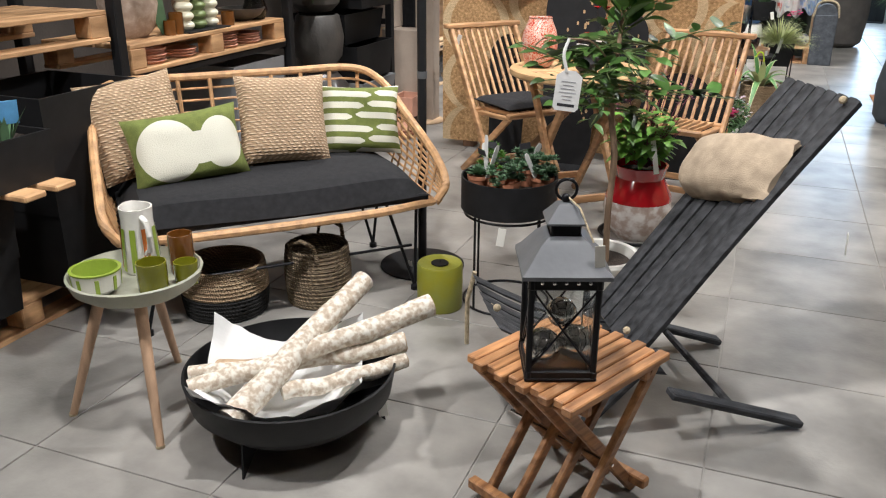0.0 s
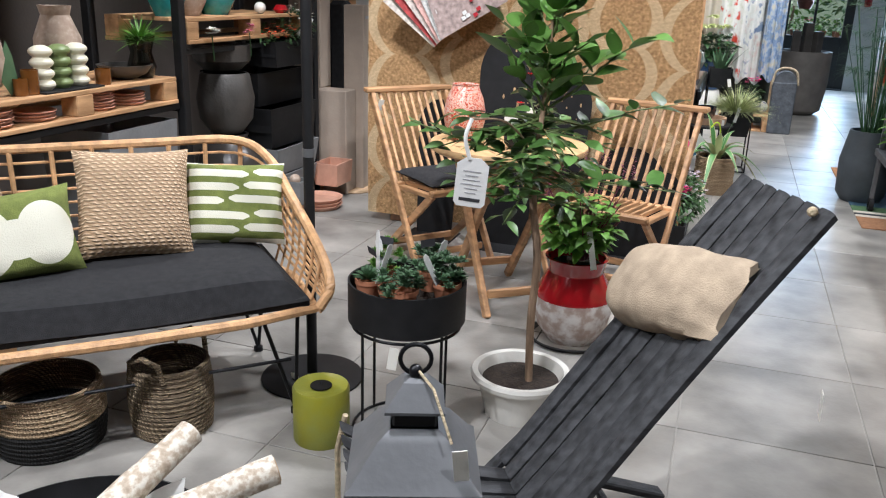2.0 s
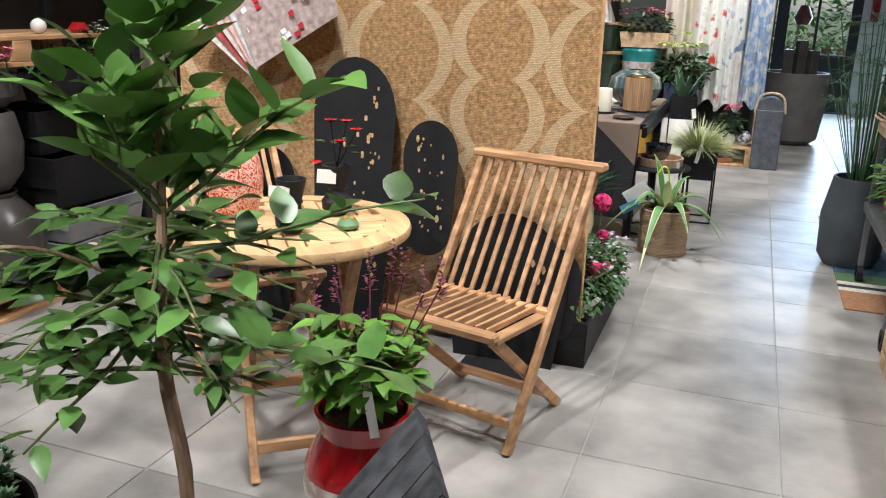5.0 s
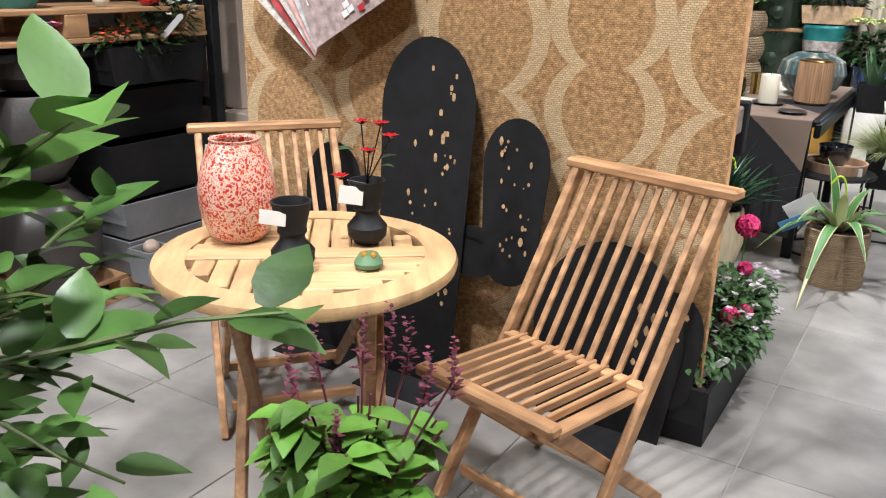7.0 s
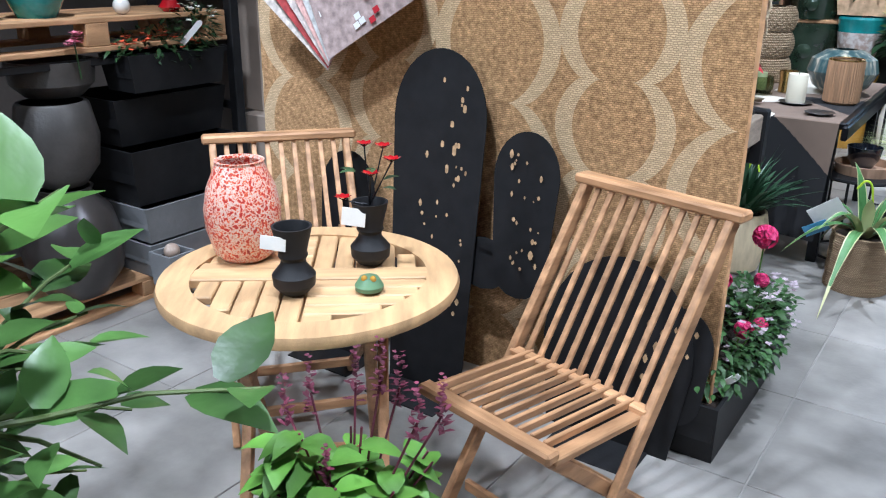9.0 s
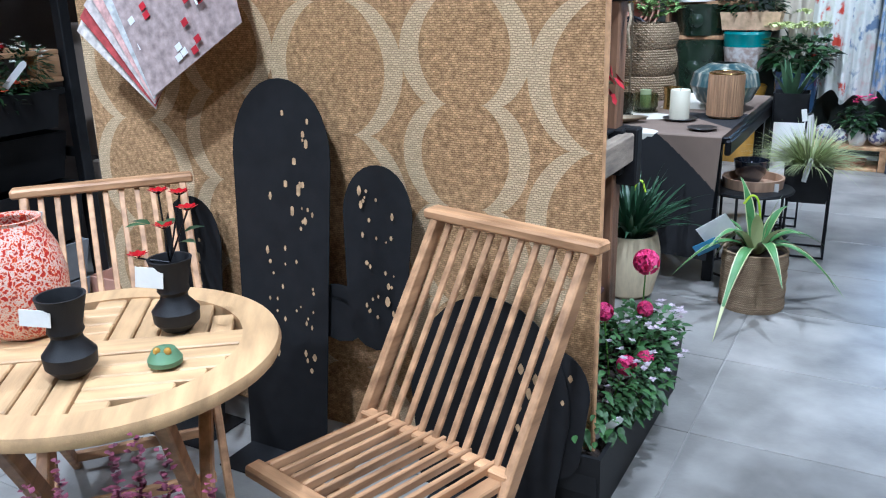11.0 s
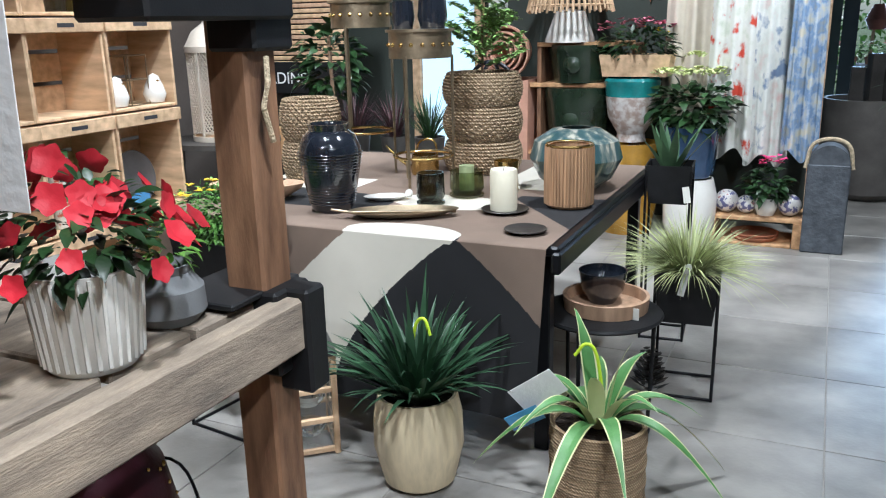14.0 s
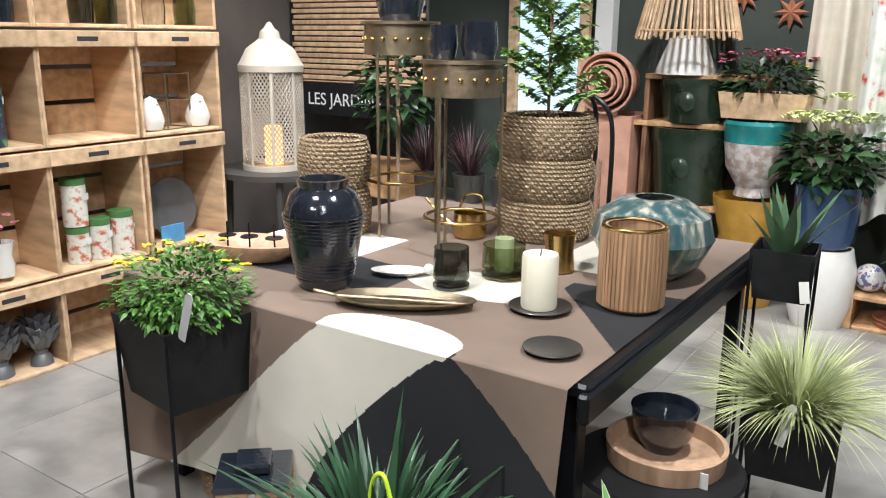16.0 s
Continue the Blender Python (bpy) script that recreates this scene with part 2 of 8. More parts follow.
PETM = mat("maroon_bloom", (0.16, 0.03, 0.06), 0.6, var=0.3, island=0.4)
CONC = mat("dark_clay", (0.06, 0.055, 0.05), 0.5, var=0.35, scale=6, bump=0.2)
CONCS = mat("smooth_dark_urn", (0.045, 0.04, 0.037), 0.3, var=0.3, scale=5, bump=0.05)
GREYB = mat("grey_fibre_clay", (0.20, 0.205, 0.21), 0.8, var=0.15, scale=6)
STONEV = speckle("speckled_stoneware", [(0.28, 0.19, 0.14), (0.42, 0.32, 0.25), (0.52, 0.42, 0.34)], 30, 0.7, 0.5, 0)
TEALG = mat("teal_glaze", (0.03, 0.22, 0.22), 0.2, var=0.35, scale=7, coat=0.6)
GREENGL = mat("dark_green_glaze", (0.02, 0.035, 0.02), 0.18, var=0.3, scale=6, coat=0.6)
BLUEGL = mat("blue_glaze", (0.035, 0.075, 0.16), 0.2, var=0.3, coat=0.6)
YELGL = mat("ochre_glaze", (0.40, 0.22, 0.03), 0.2, var=0.3, coat=0.6)
BLACKGL = mat("black_blue_glaze", (0.012, 0.015, 0.022), 0.12, var=0.3, coat=0.8)
DRIP = speckle("dripping_glaze", [(0.015, 0.035, 0.05), (0.04, 0.09, 0.10), (0.16, 0.19, 0.17), (0.50, 0.47, 0.38)], 20, 0.4, 0.05, 0.9, (1.5, 1.5, 0.22))
CREAMPOT = mat("cream_pot", (0.62, 0.52, 0.34), 0.5, var=0.22, scale=3, bump=0.05, stretch=(6, 6, 1), fine=12)
SLATWOOD = mat("bamboo_slat", (0.40, 0.24, 0.13), 0.6, var=0.35, scale=6, bump=0.3, stretch=(14, 14, 0.6))
CLEAR = glass("clear_glass", (0.95, 0.97, 0.97))
SMOKE = glass("smoked_glass", (0.25, 0.28, 0.26))
GREENGLASS = glass("green_glass", (0.45, 0.5, 0.33))
TAUPE = mat("taupe_cloth", (0.20, 0.145, 0.11), 0.9, var=0.12, scale=5, bump=0.12, fine=400)
BLACKC = mat("black_cloth", (0.016, 0.016, 0.018), 0.85, var=0.2, scale=5, bump=0.12, fine=400)
IVORYC = mat("ivory_cloth", (0.66, 0.62, 0.53), 0.9, var=0.06, scale=5, bump=0.12, fine=400)
CARD = mat("printed_card_box", (0.38, 0.31, 0.25), 0.75, var=0.1)
MAROON = mat("maroon_pierced_metal", (0.05, 0.01, 0.018), 0.4, metal=0.4, var=0.3)
MAUVE = mat("mauve_metal", (0.16, 0.085, 0.085), 0.45, metal=0.4, var=0.1)
ROPE = mat("rope", (0.55, 0.45, 0.30), 0.9, var=0.3, scale=60, bump=0.8, fine=200)
WICKER = woven("woven_hyacinth", (0.60, 0.46, 0.29), (0.22, 0.155, 0.09), 34, 22, 1.0)
NEON = mat("yellow_green_tie", (0.55, 0.75, 0.03), 0.5, var=0.05)
LANTW = mat("cream_pierced_metal", (0.56, 0.50, 0.42), 0.5, metal=0.1, var=0.12)

for m in (BLACK, SLING, BLACKS, CUSH):
    m.node_tree.nodes["Principled BSDF"].inputs["Specular IOR Level"].default_value = 0.28


# ---- building helpers ----
class Geo:
    """Collects vertices and faces of one part."""

    def __init__(self):
        self.v, self.f = [], []

    def add(self, verts, faces, m=None):
        k = len(self.v)
        self.v += [tuple(m @ Vector(p)) for p in verts] if m else [tuple(p) for p in verts]
        self.f += [tuple(i + k for i in f) for f in faces]
        return self

    def box(self, sx, sy, sz, m=None, b=0.004):
        """A box centred on the origin with chamfered edges."""
        h = (sx / 2, sy / 2, sz / 2)
        b = min(b, min(h) * 0.45)
        idx, vs = {}, []
        for x in (-1, 1):
            for y in (-1, 1):
                for z in (-1, 1):
                    for a in range(3):
                        s = (x, y, z)
                        idx[x, y, z, a] = len(vs)
                        vs.append([s[i] * (h[i] if i == a else h[i] - b) for i in range(3)])
        fs = []
        for a in range(3):
            p, q = (a + 1) % 3, (a + 2) % 3
            for s in (-1, 1):
                ring = []
                for i, j in ((-1, -1), (1, -1), (1, 1), (-1, 1)):
                    c = [0, 0, 0]
                    c[a], c[p], c[q] = s, i, j
                    ring.append(idx[c[0], c[1], c[2], a])
                fs.append(ring if s > 0 else ring[::-1])
            for i in (-1, 1):
                for j in (-1, 1):
                    e = []
                    for s in (-1, 1):
                        c = [0, 0, 0]
                        c[a], c[p], c[q] = s, i, j
                        e.append((idx[c[0], c[1], c[2], p], idx[c[0], c[1], c[2], q]))
                    fs.append([e[0][0], e[1][0], e[1][1], e[0][1]] if i * j > 0 else [e[0][1], e[1][1], e[1][0], e[0][0]])
        for x in (-1, 1):
            for y in (-1, 1):
                for z in (-1, 1):
                    t = [idx[x, y, z, a] for a in range(3)]
                    fs.append(t if x * y * z > 0 else t[::-1])
        return self.add(vs, fs, m)

    def lathe(self, prof, seg=28, m=None, wob=None, closed=False):
        """Turns a profile of (radius, height) round z."""
        vs, fs, n = [], [], len(prof)
        for i in range(seg):
            a = 2 * math.pi * i / seg
            for r, z in prof:
                k = wob(a, z) if wob else 1.0
                vs.append((r * k * math.cos(a), r * k * math.sin(a), z))
        for i in range(seg):
            j = (i + 1) % seg
            for k in range(n if closed else n - 1):
                l = (k + 1) % n
                fs.append((i * n + k, j * n + k, j * n + l, i * n + l))
        return self.add(vs, fs, m)

    def tube(self, pts, r, seg=8, m=None, closed=False):
        """A round bar along points; r one number or one for each point."""
        pts = [Vector(p) for p in pts]
        rs = r if isinstance(r, (list, tuple)) else [r] * len(pts)
        vs, fs, n = [], [], len(pts)
        up = Vector((0.13, 0.31, 0.94))
        for i, p in enumerate(pts):
            d = (pts[(i + 1) % n] - pts[i - 1]) if closed or 0 < i < n - 1 else (pts[1] - pts[0] if i == 0 else pts[-1] - pts[-2])
            d.normalize()
            s = d.cross(up)
            if s.length < 0.05:
                s = d.cross(Vector((1, 0, 0)))
            s.normalize()
            w = s.cross(d)
            for k in range(seg):
                a = 2 * math.pi * k / seg
                vs.append(p + rs[i] * (math.cos(a) * s + math.sin(a) * w))
        for i in range(n if closed else n - 1):
            j = (i + 1) % n
            for k in range(seg):
                l = (k + 1) % seg
                fs.append((i * seg + k, i * seg + l, j * seg + l, j * seg + k))
        if not closed:
            fs += [tuple(range(seg))[::-1], tuple(range((n - 1) * seg, n * seg))]
        return self.add(vs, fs, m)

    def ring(self, R, r, z=0, seg=40, m=None, sides=8):
        return self.tube([(R * math.cos(2 * math.pi * i / seg), R * math.sin(2 * math.pi * i / seg), z) for i in range(seg)], r, sides, m, True)

    def disc(self, R, z=0, seg=28, m=None):
        return self.add([(R * math.cos(2 * math.pi * i / seg), R * math.sin(2 * math.pi * i / seg), z) for i in range(seg)], [tuple(range(seg))], m)

    def leaf(self, p, d, length, width, bend=0.3, n=4, fold=0.25, roll=0.0):
        """A pointed leaf from p along d, drooping by bend."""
        p, d = Vector(p), Vector(d).normalized()
        s = d.cross(Vector((0, 0, 1)))
        s = s.normalized() if s.length > 0.05 else Vector((1, 0, 0))
        s = Matrix.Rotation(roll, 3, d) @ s
        w = s.cross(d)
        vs, fs = [], []
        for i in range(n + 1):
            t = i / n
            c = p + d * length * t - Vector((0, 0, 1)) * bend * length * t * t
            h = width * 0.5 * math.sin(math.pi * (0.06 + 0.93 * t) ** 0.8)
            vs += [c - s * h + w * h * fold, c, c + s * h + w * h * fold]
        for i in range(n):
            a = 3 * i
            fs += [(a, a + 1, a + 4, a + 3), (a + 1, a + 2, a + 5, a + 4)]
        return self.add(vs, fs)

    def blade(self, p, d, length, width, bend=0.6, n=6, taper=0.6):
        """A strap-shaped leaf that arches over."""
        p, d = Vector(p), Vector(d).normalized()
        flat = Vector((d.x, d.y, 0))
        flat = flat.normalized() if flat.length > 0.02 else Vector((1, 0, 0))
        s = Vector((-flat.y, flat.x, 0))
        vs, fs = [], []
        for i in range(n + 1):
            t = i / n
            c = p + d * length * t + flat * length * bend * 0.25 * t * t - Vector((0, 0, 1)) * bend * length * t * t
            h = width * 0.5 * (0.55 + 0.45 * math.sin(math.pi * min(1, t * 1.3))) * (1 - t ** (2 / taper))
            vs += [c - s * h + Vector((0, 0, h * 0.35)), c, c + s * h + Vector((0, 0, h * 0.35))]
        for i in range(n):
            a = 3 * i
            fs += [(a, a + 1, a + 4, a + 3), (a + 1, a + 2, a + 5, a + 4)]
        return self.add(vs, fs)

    def bloom(self, p, d, r, lobes=5):
        """A trumpet flower with a ruffled rim, facing d."""
        p, d = Vector(p), Vector(d).normalized()
        a = d.cross(Vector((0.3, 0.2, 0.9))).normalized()
        b = d.cross(a)
        n = lobes * 4
        turn = random.uniform(0, 6.28)
        vs = [p - d * r * 0.18]
        for q, up in ((0.5, 0.0), (1.0, 0.12)):
            for k in range(n):
                w = 2 * math.pi * k / n
                e = q * r * (1 - 0.22 * q * (0.5 + 0.5 * math.cos(lobes * w)))
                vs.append(p + (a * math.cos(w + turn) + b * math.sin(w + turn)) * e + d * r * (up + 0.10 * q * math.sin(lobes * 2 * w)))
        fs = [(0, 1 + k, 1 + (k + 1) % n) for k in range(n)]
        fs += [(1 + k, 1 + n + k, 1 + n + (k + 1) % n, 1 + (k + 1) % n) for k in range(n)]
        return self.add(vs, fs)

    def ball(self, r, m=None, seg=14, squash=1.0):
        k = 8
        return self.lathe([(r * math.sin(math.pi * i / k), -r * squash * math.cos(math.pi * i / k)) for i in range(k + 1)], seg, m)


def T(x, y, z, rx=0, ry=0, rz=0):
    return pose(x, y, z, rx, ry, rz)


def between(p, q, sx, sy, b=0.004):
    """A bar of section sx by sy from p to q, as a Geo (its length runs along local z)."""
    p, q = Vector(p), Vector(q)
    d = q - p
    y = Vector((0, 1, 0)) if abs(d.normalized().y) < 0.9 else Vector((1, 0, 0))
    x = y.cross(d).normalized()
    y = d.normalized().cross(x)
    m = Matrix((x, y, d.normalized())).transposed().to_4x4()
    m.translation = (p + q) / 2
    return Geo().box(sx, sy, d.length, m, b)


STUFF = {"coil_wall", "woven_bulge", "foliage", "stems", "branches", "twigs", "flower_spikes", "geranium_blooms", "violets", "petunias", "yellow_flowers", "pink_flowers", "orange_flowers", "daisies", "flower_heads", "blooms", "scales", "leaves", "fronds", "lattice"}


def part(name, g, material, parent=None, label="", smooth=35):
    me = bpy.data.meshes.new(name)
    me.from_pydata(g.v, [], g.f)
    me.update()
    if smooth:
        me.shade_smooth()
        me.set_sharp_from_angle(angle=radians(smooth))
    me.materials.append(material)
    ob = new(name, me)
    if parent:
        ob.parent = parent
    if label:
        ob["label"] = label
    if name in STUFF:
        ob["kind"] = "stuff"
    return ob


def thing(name, v, u, z, rz, label, category, group="", kind=""):
    ob = new(name)
    ob.empty_display_size = 0.1
    ob.matrix_world = T(v, u, z, 0, 0, rz)
    return tagged(ob, label, category, group, kind)


def again(ob, data_from, m):
    """One more piece on the same mesh under the same parent."""
    o = new(data_from.name.split(".")[0], data_from.data)
    o.parent = ob
    o.matrix_basis = m
    return o


def rnd(a, b):
    return random.uniform(a, b)


def tag_card(parent, x, z, y=0.0, w=0.03, h=0.05, rz=0, material=None):
    return part("price_tag", Geo().box(w, 0.002, h, T(x, y, z, rnd(-15, 15), rnd(-15, 15), rz)), material or TAGP, parent, "small white price tag")


def vessel(prof, seg=32, wall=0.012):
    """A hollow pot: the outside profile, a rim and the inside back down."""
    inner = [(max(0.001, r - wall), max(z, prof[0][1] + wall)) for r, z in prof[::-1]]
    return Geo().lathe([(0.001, prof[0][1])] + list(prof) + inner + [(0.001, prof[0][1] + wall)], seg)


def smooth_path(pts, n=6):
    """Points of a soft curve through the given ones."""
    P = [Vector(p) for p in pts]
    P = [2 * P[0] - P[1]] + P + [2 * P[-1] - P[-2]]
    out = []
    for i in range(1, len(P) - 2):
        for k in range(n):
            t = k / n
            a, b, c, d = P[i - 1], P[i], P[i + 1], P[i + 2]
            out.append(0.5 * (2 * b + (c - a) * t + (2 * a - 5 * b + 4 * c - d) * t * t + (3 * b - a - 3 * c + d) * t ** 3))
    return out + [P[-2]]


# ---- the setting ----
def wall(name, x0, x1, y0, y1, z0, z1, material, label):
    g = Geo().box(x1 - x0, y1 - y0, z1 - z0, T((x0 + x1) / 2, (y0 + y1) / 2, (z0 + z1) / 2), 0.002)
    return tagged(part(name, g, material), label, "wall", kind="structure")


H = 3.3
wall("wall_west", -4.0, -3.8, -3.2, 11.2, 0, H, WALL, "dark brown painted shop wall behind the shelves")
wall("wall_south", -4.0, 4.2, -3.4, -3.2, 0, H, WALL, "dark painted wall closing the shop")
wall("wall_east", 4.0, 4.2, -3.2, 15.7, 0, H, WHITE, "pale painted shop wall")
wall("wall_back", -3.8, 0.5, 11.0, 11.2, 0, H, WALLG, "dark green display wall behind the pots")
wall("wall_passage", 0.3, 0.5, 11.2, 15.5, 0, H, WALLG, "dark wall along the passage to the door")
wall("wall_north_right", 1.75, 4.0, 15.5, 15.7, 0, H, WHITE, "white painted wall beside the glass door")
wall("wall_north_left", 0.3, 0.62, 15.5, 15.7, 0, H, WALLG, "dark wall beside the glass door")
wall("wall_north_top", 0.62, 1.75, 15.5, 15.7, 2.3, H, WALLG, "dark wall above the glass door")
tagged(part("ceiling", Geo().box(8.2, 19.1, 0.1, T(0.1, 6.15, H + 0.05)), CEIL), "grey painted shop ceiling", "ceiling", kind="structure")
tagged(part("ground", Geo().box(900, 900, 0.1, T(0, 0, -0.11)), mat("garden_ground", (0.16, 0.2, 0.08), 0.9, var=0.4, scale=2)), "green garden ground outside the door", "ground", kind="structure")
# garden door
dr = tagged(new("door_1"), "dark framed glass door with a garden behind it", "door", kind="structure")
dr.matrix_world = T(1.185, 15.55, 0)
FRAME = mat("anthracite_frame", (0.03, 0.034, 0.036), 0.45, var=0.15)
for x, w in ((-0.47, 0.16), (0.5, 0.14), (0.0, 0.035)):
    part("door_frame", Geo().box(w, 0.07, 1.48 if w < 0.1 else 2.3, T(x, 0, 1.56 if w < 0.1 else 1.15)), FRAME, dr)
part("door_panel", Geo().box(0.86, 0.05, 0.82, T(0.02, 0, 0.41)), FRAME, dr)
part("door_rail", Geo().box(0.86, 0.07, 0.08, T(0.02, 0.0, 2.26)), FRAME, dr)
part("threshold", Geo().box(1.1, 0.2, 0.02, T(0, -0.02, 0.01)), FRAME, dr)
for x in (-0.2, 0.22):
    p = part("pane", Geo().box(0.4, 0.008, 1.4, T(x, 0.01, 1.52)), CLEAR, dr)
    p.visible_shadow = False

# tiles: base slab with joints, near tiles one by one, the rest joined
floor_ob = tagged(part("floor", Geo().box(8.0, 18.9, 0.06, T(0.1, 6.15, -0.034)), GROUT), "grey stone-look tiled shop floor with pale joints", "floor", kind="structure")
S, far = 0.62, Geo()
tile_me = None
for i in range(-7, 7):
    for j in range(-8, 23):
        cx, cy = 0.03 + S * (i + 0.5), 1.52 + S * (j + 0.5)
        if cx < -3.8 or cx > 4.0 or cy > 15.6 or cy < -3.2:
            continue
        w = S - 0.005
        if -6 <= i <= 3 and -3 <= j <= 15:
            if tile_me is None:
                tile_me = part("tile", Geo().box(w, w, 0.01, None, 0.0015), TILE, floor_ob, smooth=0)
                tile_me.location = (cx, cy, -0.004)
            else:
                again(floor_ob, tile_me, T(cx, cy, -0.004))
        else:
            far.box(w, w, 0.01, T(cx, cy, -0.004), 0.0015)
tagged(part("far_tiles", far, TILE, floor_ob, smooth=0), kind="stuff")


# ---- seating corner ----
def sofa():
    s = thing("rattan_sofa", -1.80, 2.79, 0, 45, "two-seat natural rattan sofa with black seat cushion and thin black legs", "sofa")
    W, D = 0.60, 0.32

    def outline(k):
        """The bent pole from the front of one arm round the back to the other; k = 1 is the top rail, 0 the seat."""
        half = [(W + 0.0, -D - 0.05, 0.40 + 0.02 * k), (W + 0.02 + 0.02 * k, -D - 0.04, 0.42 + 0.07 * k), (W + 0.02 + 0.02 * k, -D + 0.08, 0.42 + 0.16 * k), (W + 0.01 + 0.02 * k, 0.05, 0.42 + 0.27 * k),
                (W + 0.005, D - 0.04, 0.43 + 0.36 * k), (W - 0.10, D + 0.07, 0.44 + 0.40 * k), (0.2, D + 0.07 + 0.02 * k, 0.44 + 0.40 * k)]
        return smooth_path(half + [(-x, y, z) for x, y, z in half[::-1]], 5)
    part("top_rail", Geo().tube(outline(1.0), 0.017, 8), RATTAN, s)
    for k in range(1, 8):
        part("cane", Geo().tube(outline(k / 8), 0.0055, 6), RATTAN, s)
    part("seat_rail", Geo().tube([(-W, -D, 0.40), (-W * 0.6, -D - 0.05, 0.40), (0, -D - 0.06, 0.40), (W * 0.6, -D - 0.05, 0.40), (W, -D, 0.40), (W + 0.02, 0, 0.4), (W - 0.08, D, 0.4), (0, D + 0.04, 0.4), (-W + 0.08, D, 0.4), (-W - 0.02, 0, 0.4)], 0.017, 8, None, True), RATTAN, s)
    for sx in (-1, 1):
        for k in range(7):
            y = -D + 0.03 + 0.075 * k
            part("arm_cane", Geo().tube([(sx * (W - 0.01), y, 0.40), (sx * (W + 0.02), y, 0.50), (sx * (W + 0.03), y, 0.56 + 0.03 * k)], 0.005, 6), RATTAN, s)
    for k in range(9):
        x = -0.52 + 0.13 * k
        part("back_stake", Geo().tube([(x, D + 0.02, 0.40), (x, D + 0.06, 0.6), (x * 1.02, D + 0.08, 0.83)], 0.009, 7), RATTAN, s)
    g = Geo()
    n = 16
    for i in range(n + 1):
        for j in range(n + 1):
            x, y = -1 + 2 * i / n, -1 + 2 * j / n
            e = (1 - x ** 8) * (1 - y ** 8)
            g.v.append((x * (W - 0.02), y * (D + 0.01) - 0.01, 0.43 + 0.10 * e ** 0.5 + 0.008 * math.sin(3 * x + 2 * y)))
    for i in range(n):
        for j in range(n):
            a = i * (n + 1) + j
            g.f.append((a, a + n + 1, a + n + 2, a + 1))
    g.box(2 * W - 0.04, 2 * D, 0.03, T(0, -0.01, 0.425))
    part("seat_cushion", g, CUSH, s, "black fabric seat cushion")
    for sx in (-1, 1):
        for sy in (-1, 1):
            leg = Geo()
            for d in (-0.07, 0.07):
                leg.tube([(sx * 0.50 + d, sy * 0.22, 0.40), (sx * 0.54, sy * 0.27, 0.015)], 0.007, 8)
            leg.lathe([(0.001, 0), (0.018, 0), (0.018, 0.02), (0.001, 0.03)], 10, T(sx * 0.54, sy * 0.27, 0))
            part("leg", leg, BLACKS, s, "black hairpin leg")
    part("stretcher", Geo().tube([(-0.53, -0.26, 0.2), (0.53, -0.26, 0.2)], 0.006), BLACKS, s)
    return s


sofa()


def pillow(w, h, d, material, name, label, m, n=14):
    """A stuffed square cushion; it stands on its lower edge in local x-z."""
    g = Geo()
    for side in (-1, 1):
        k = len(g.v)
        for i in range(n + 1):
            for j in range(n + 1):
                x, z = -1 + 2 * i / n, -1 + 2 * j / n
                e = max(0, (1 - x ** 4) * (1 - z ** 4))
                pinch = 1 - 0.07 * (1 - x * x) * abs(z) ** 3
                pinx = 1 - 0.07 * (1 - z * z) * abs(x) ** 3
                g.v.append((x * w / 2 * pinx, side * d / 2 * e ** 0.45 + 0.006 * e * noise.noise((x * 3, z * 3, side)), z * h / 2 * pinch))
        for i in range(n):
            for j in range(n):
                a = k + i * (n + 1) + j
                q = (a, a + n + 1, a + n + 2, a + 1)
                g.f.append(q if side < 0 else q[::-1])
    ob = part(name, g, material, None, smooth=80)
    ob.matrix_world = m
    return tagged(ob, label, "cushion", "cushions on the sofa")


def pattern_fabric(name, expr):
    """Green wool with cream shapes; expr builds a 0/1 socket from x and z."""
    m = mat(name, (0.155, 0.185, 0.045), 0.95, var=0.2, scale=30, bump=0.35, fine=240)
    n, ln = m.node_tree.nodes, m.node_tree.links
    tc, sep = n.new("ShaderNodeTexCoord"), n.new("ShaderNodeSeparateXYZ")
    ln.new(tc.outputs["Object"], sep.inputs[0])

    def op(kind, a, b=0.0, c=None):
        x = n.new("ShaderNodeMath")
        x.operation = kind
        for k, val in enumerate((a, b, c)):
            if val is None:
                continue
            if isinstance(val, (int, float)):
                x.inputs[k].default_value = val
            else:
                ln.new(val, x.inputs[k])
        return x.outputs[0]
    fac = expr(op, sep.outputs[0], sep.outputs[2])
    mix = n.new("ShaderNodeMix")
    mix.data_type = "RGBA"
    b = n["Principled BSDF"]
    ln.new(fac, mix.inputs[0])
    ln.new(b.inputs["Base Color"].links[0].from_socket, mix.inputs[6])
    mix.inputs[7].default_value = (0.70, 0.68, 0.57, 1)
    ln.new(mix.outputs[2], b.inputs["Base Color"])
    return m


def blob_shape(op, x, z):
    """Two joined rounds."""
    def ell(cx, cz, a, c):
        dx, dz = op("DIVIDE", op("SUBTRACT", x, cx), a), op("DIVIDE", op("SUBTRACT", z, cz), c)
        return op("LESS_THAN", op("ADD", op("MULTIPLY", dx, dx), op("MULTIPLY", dz, dz)), 1.0)
    return op("MAXIMUM", op("MAXIMUM", ell(-0.075, -0.005, 0.115, 0.118), ell(0.125, -0.005, 0.080, 0.100)), ell(0.04, -0.012, 0.09, 0.062))


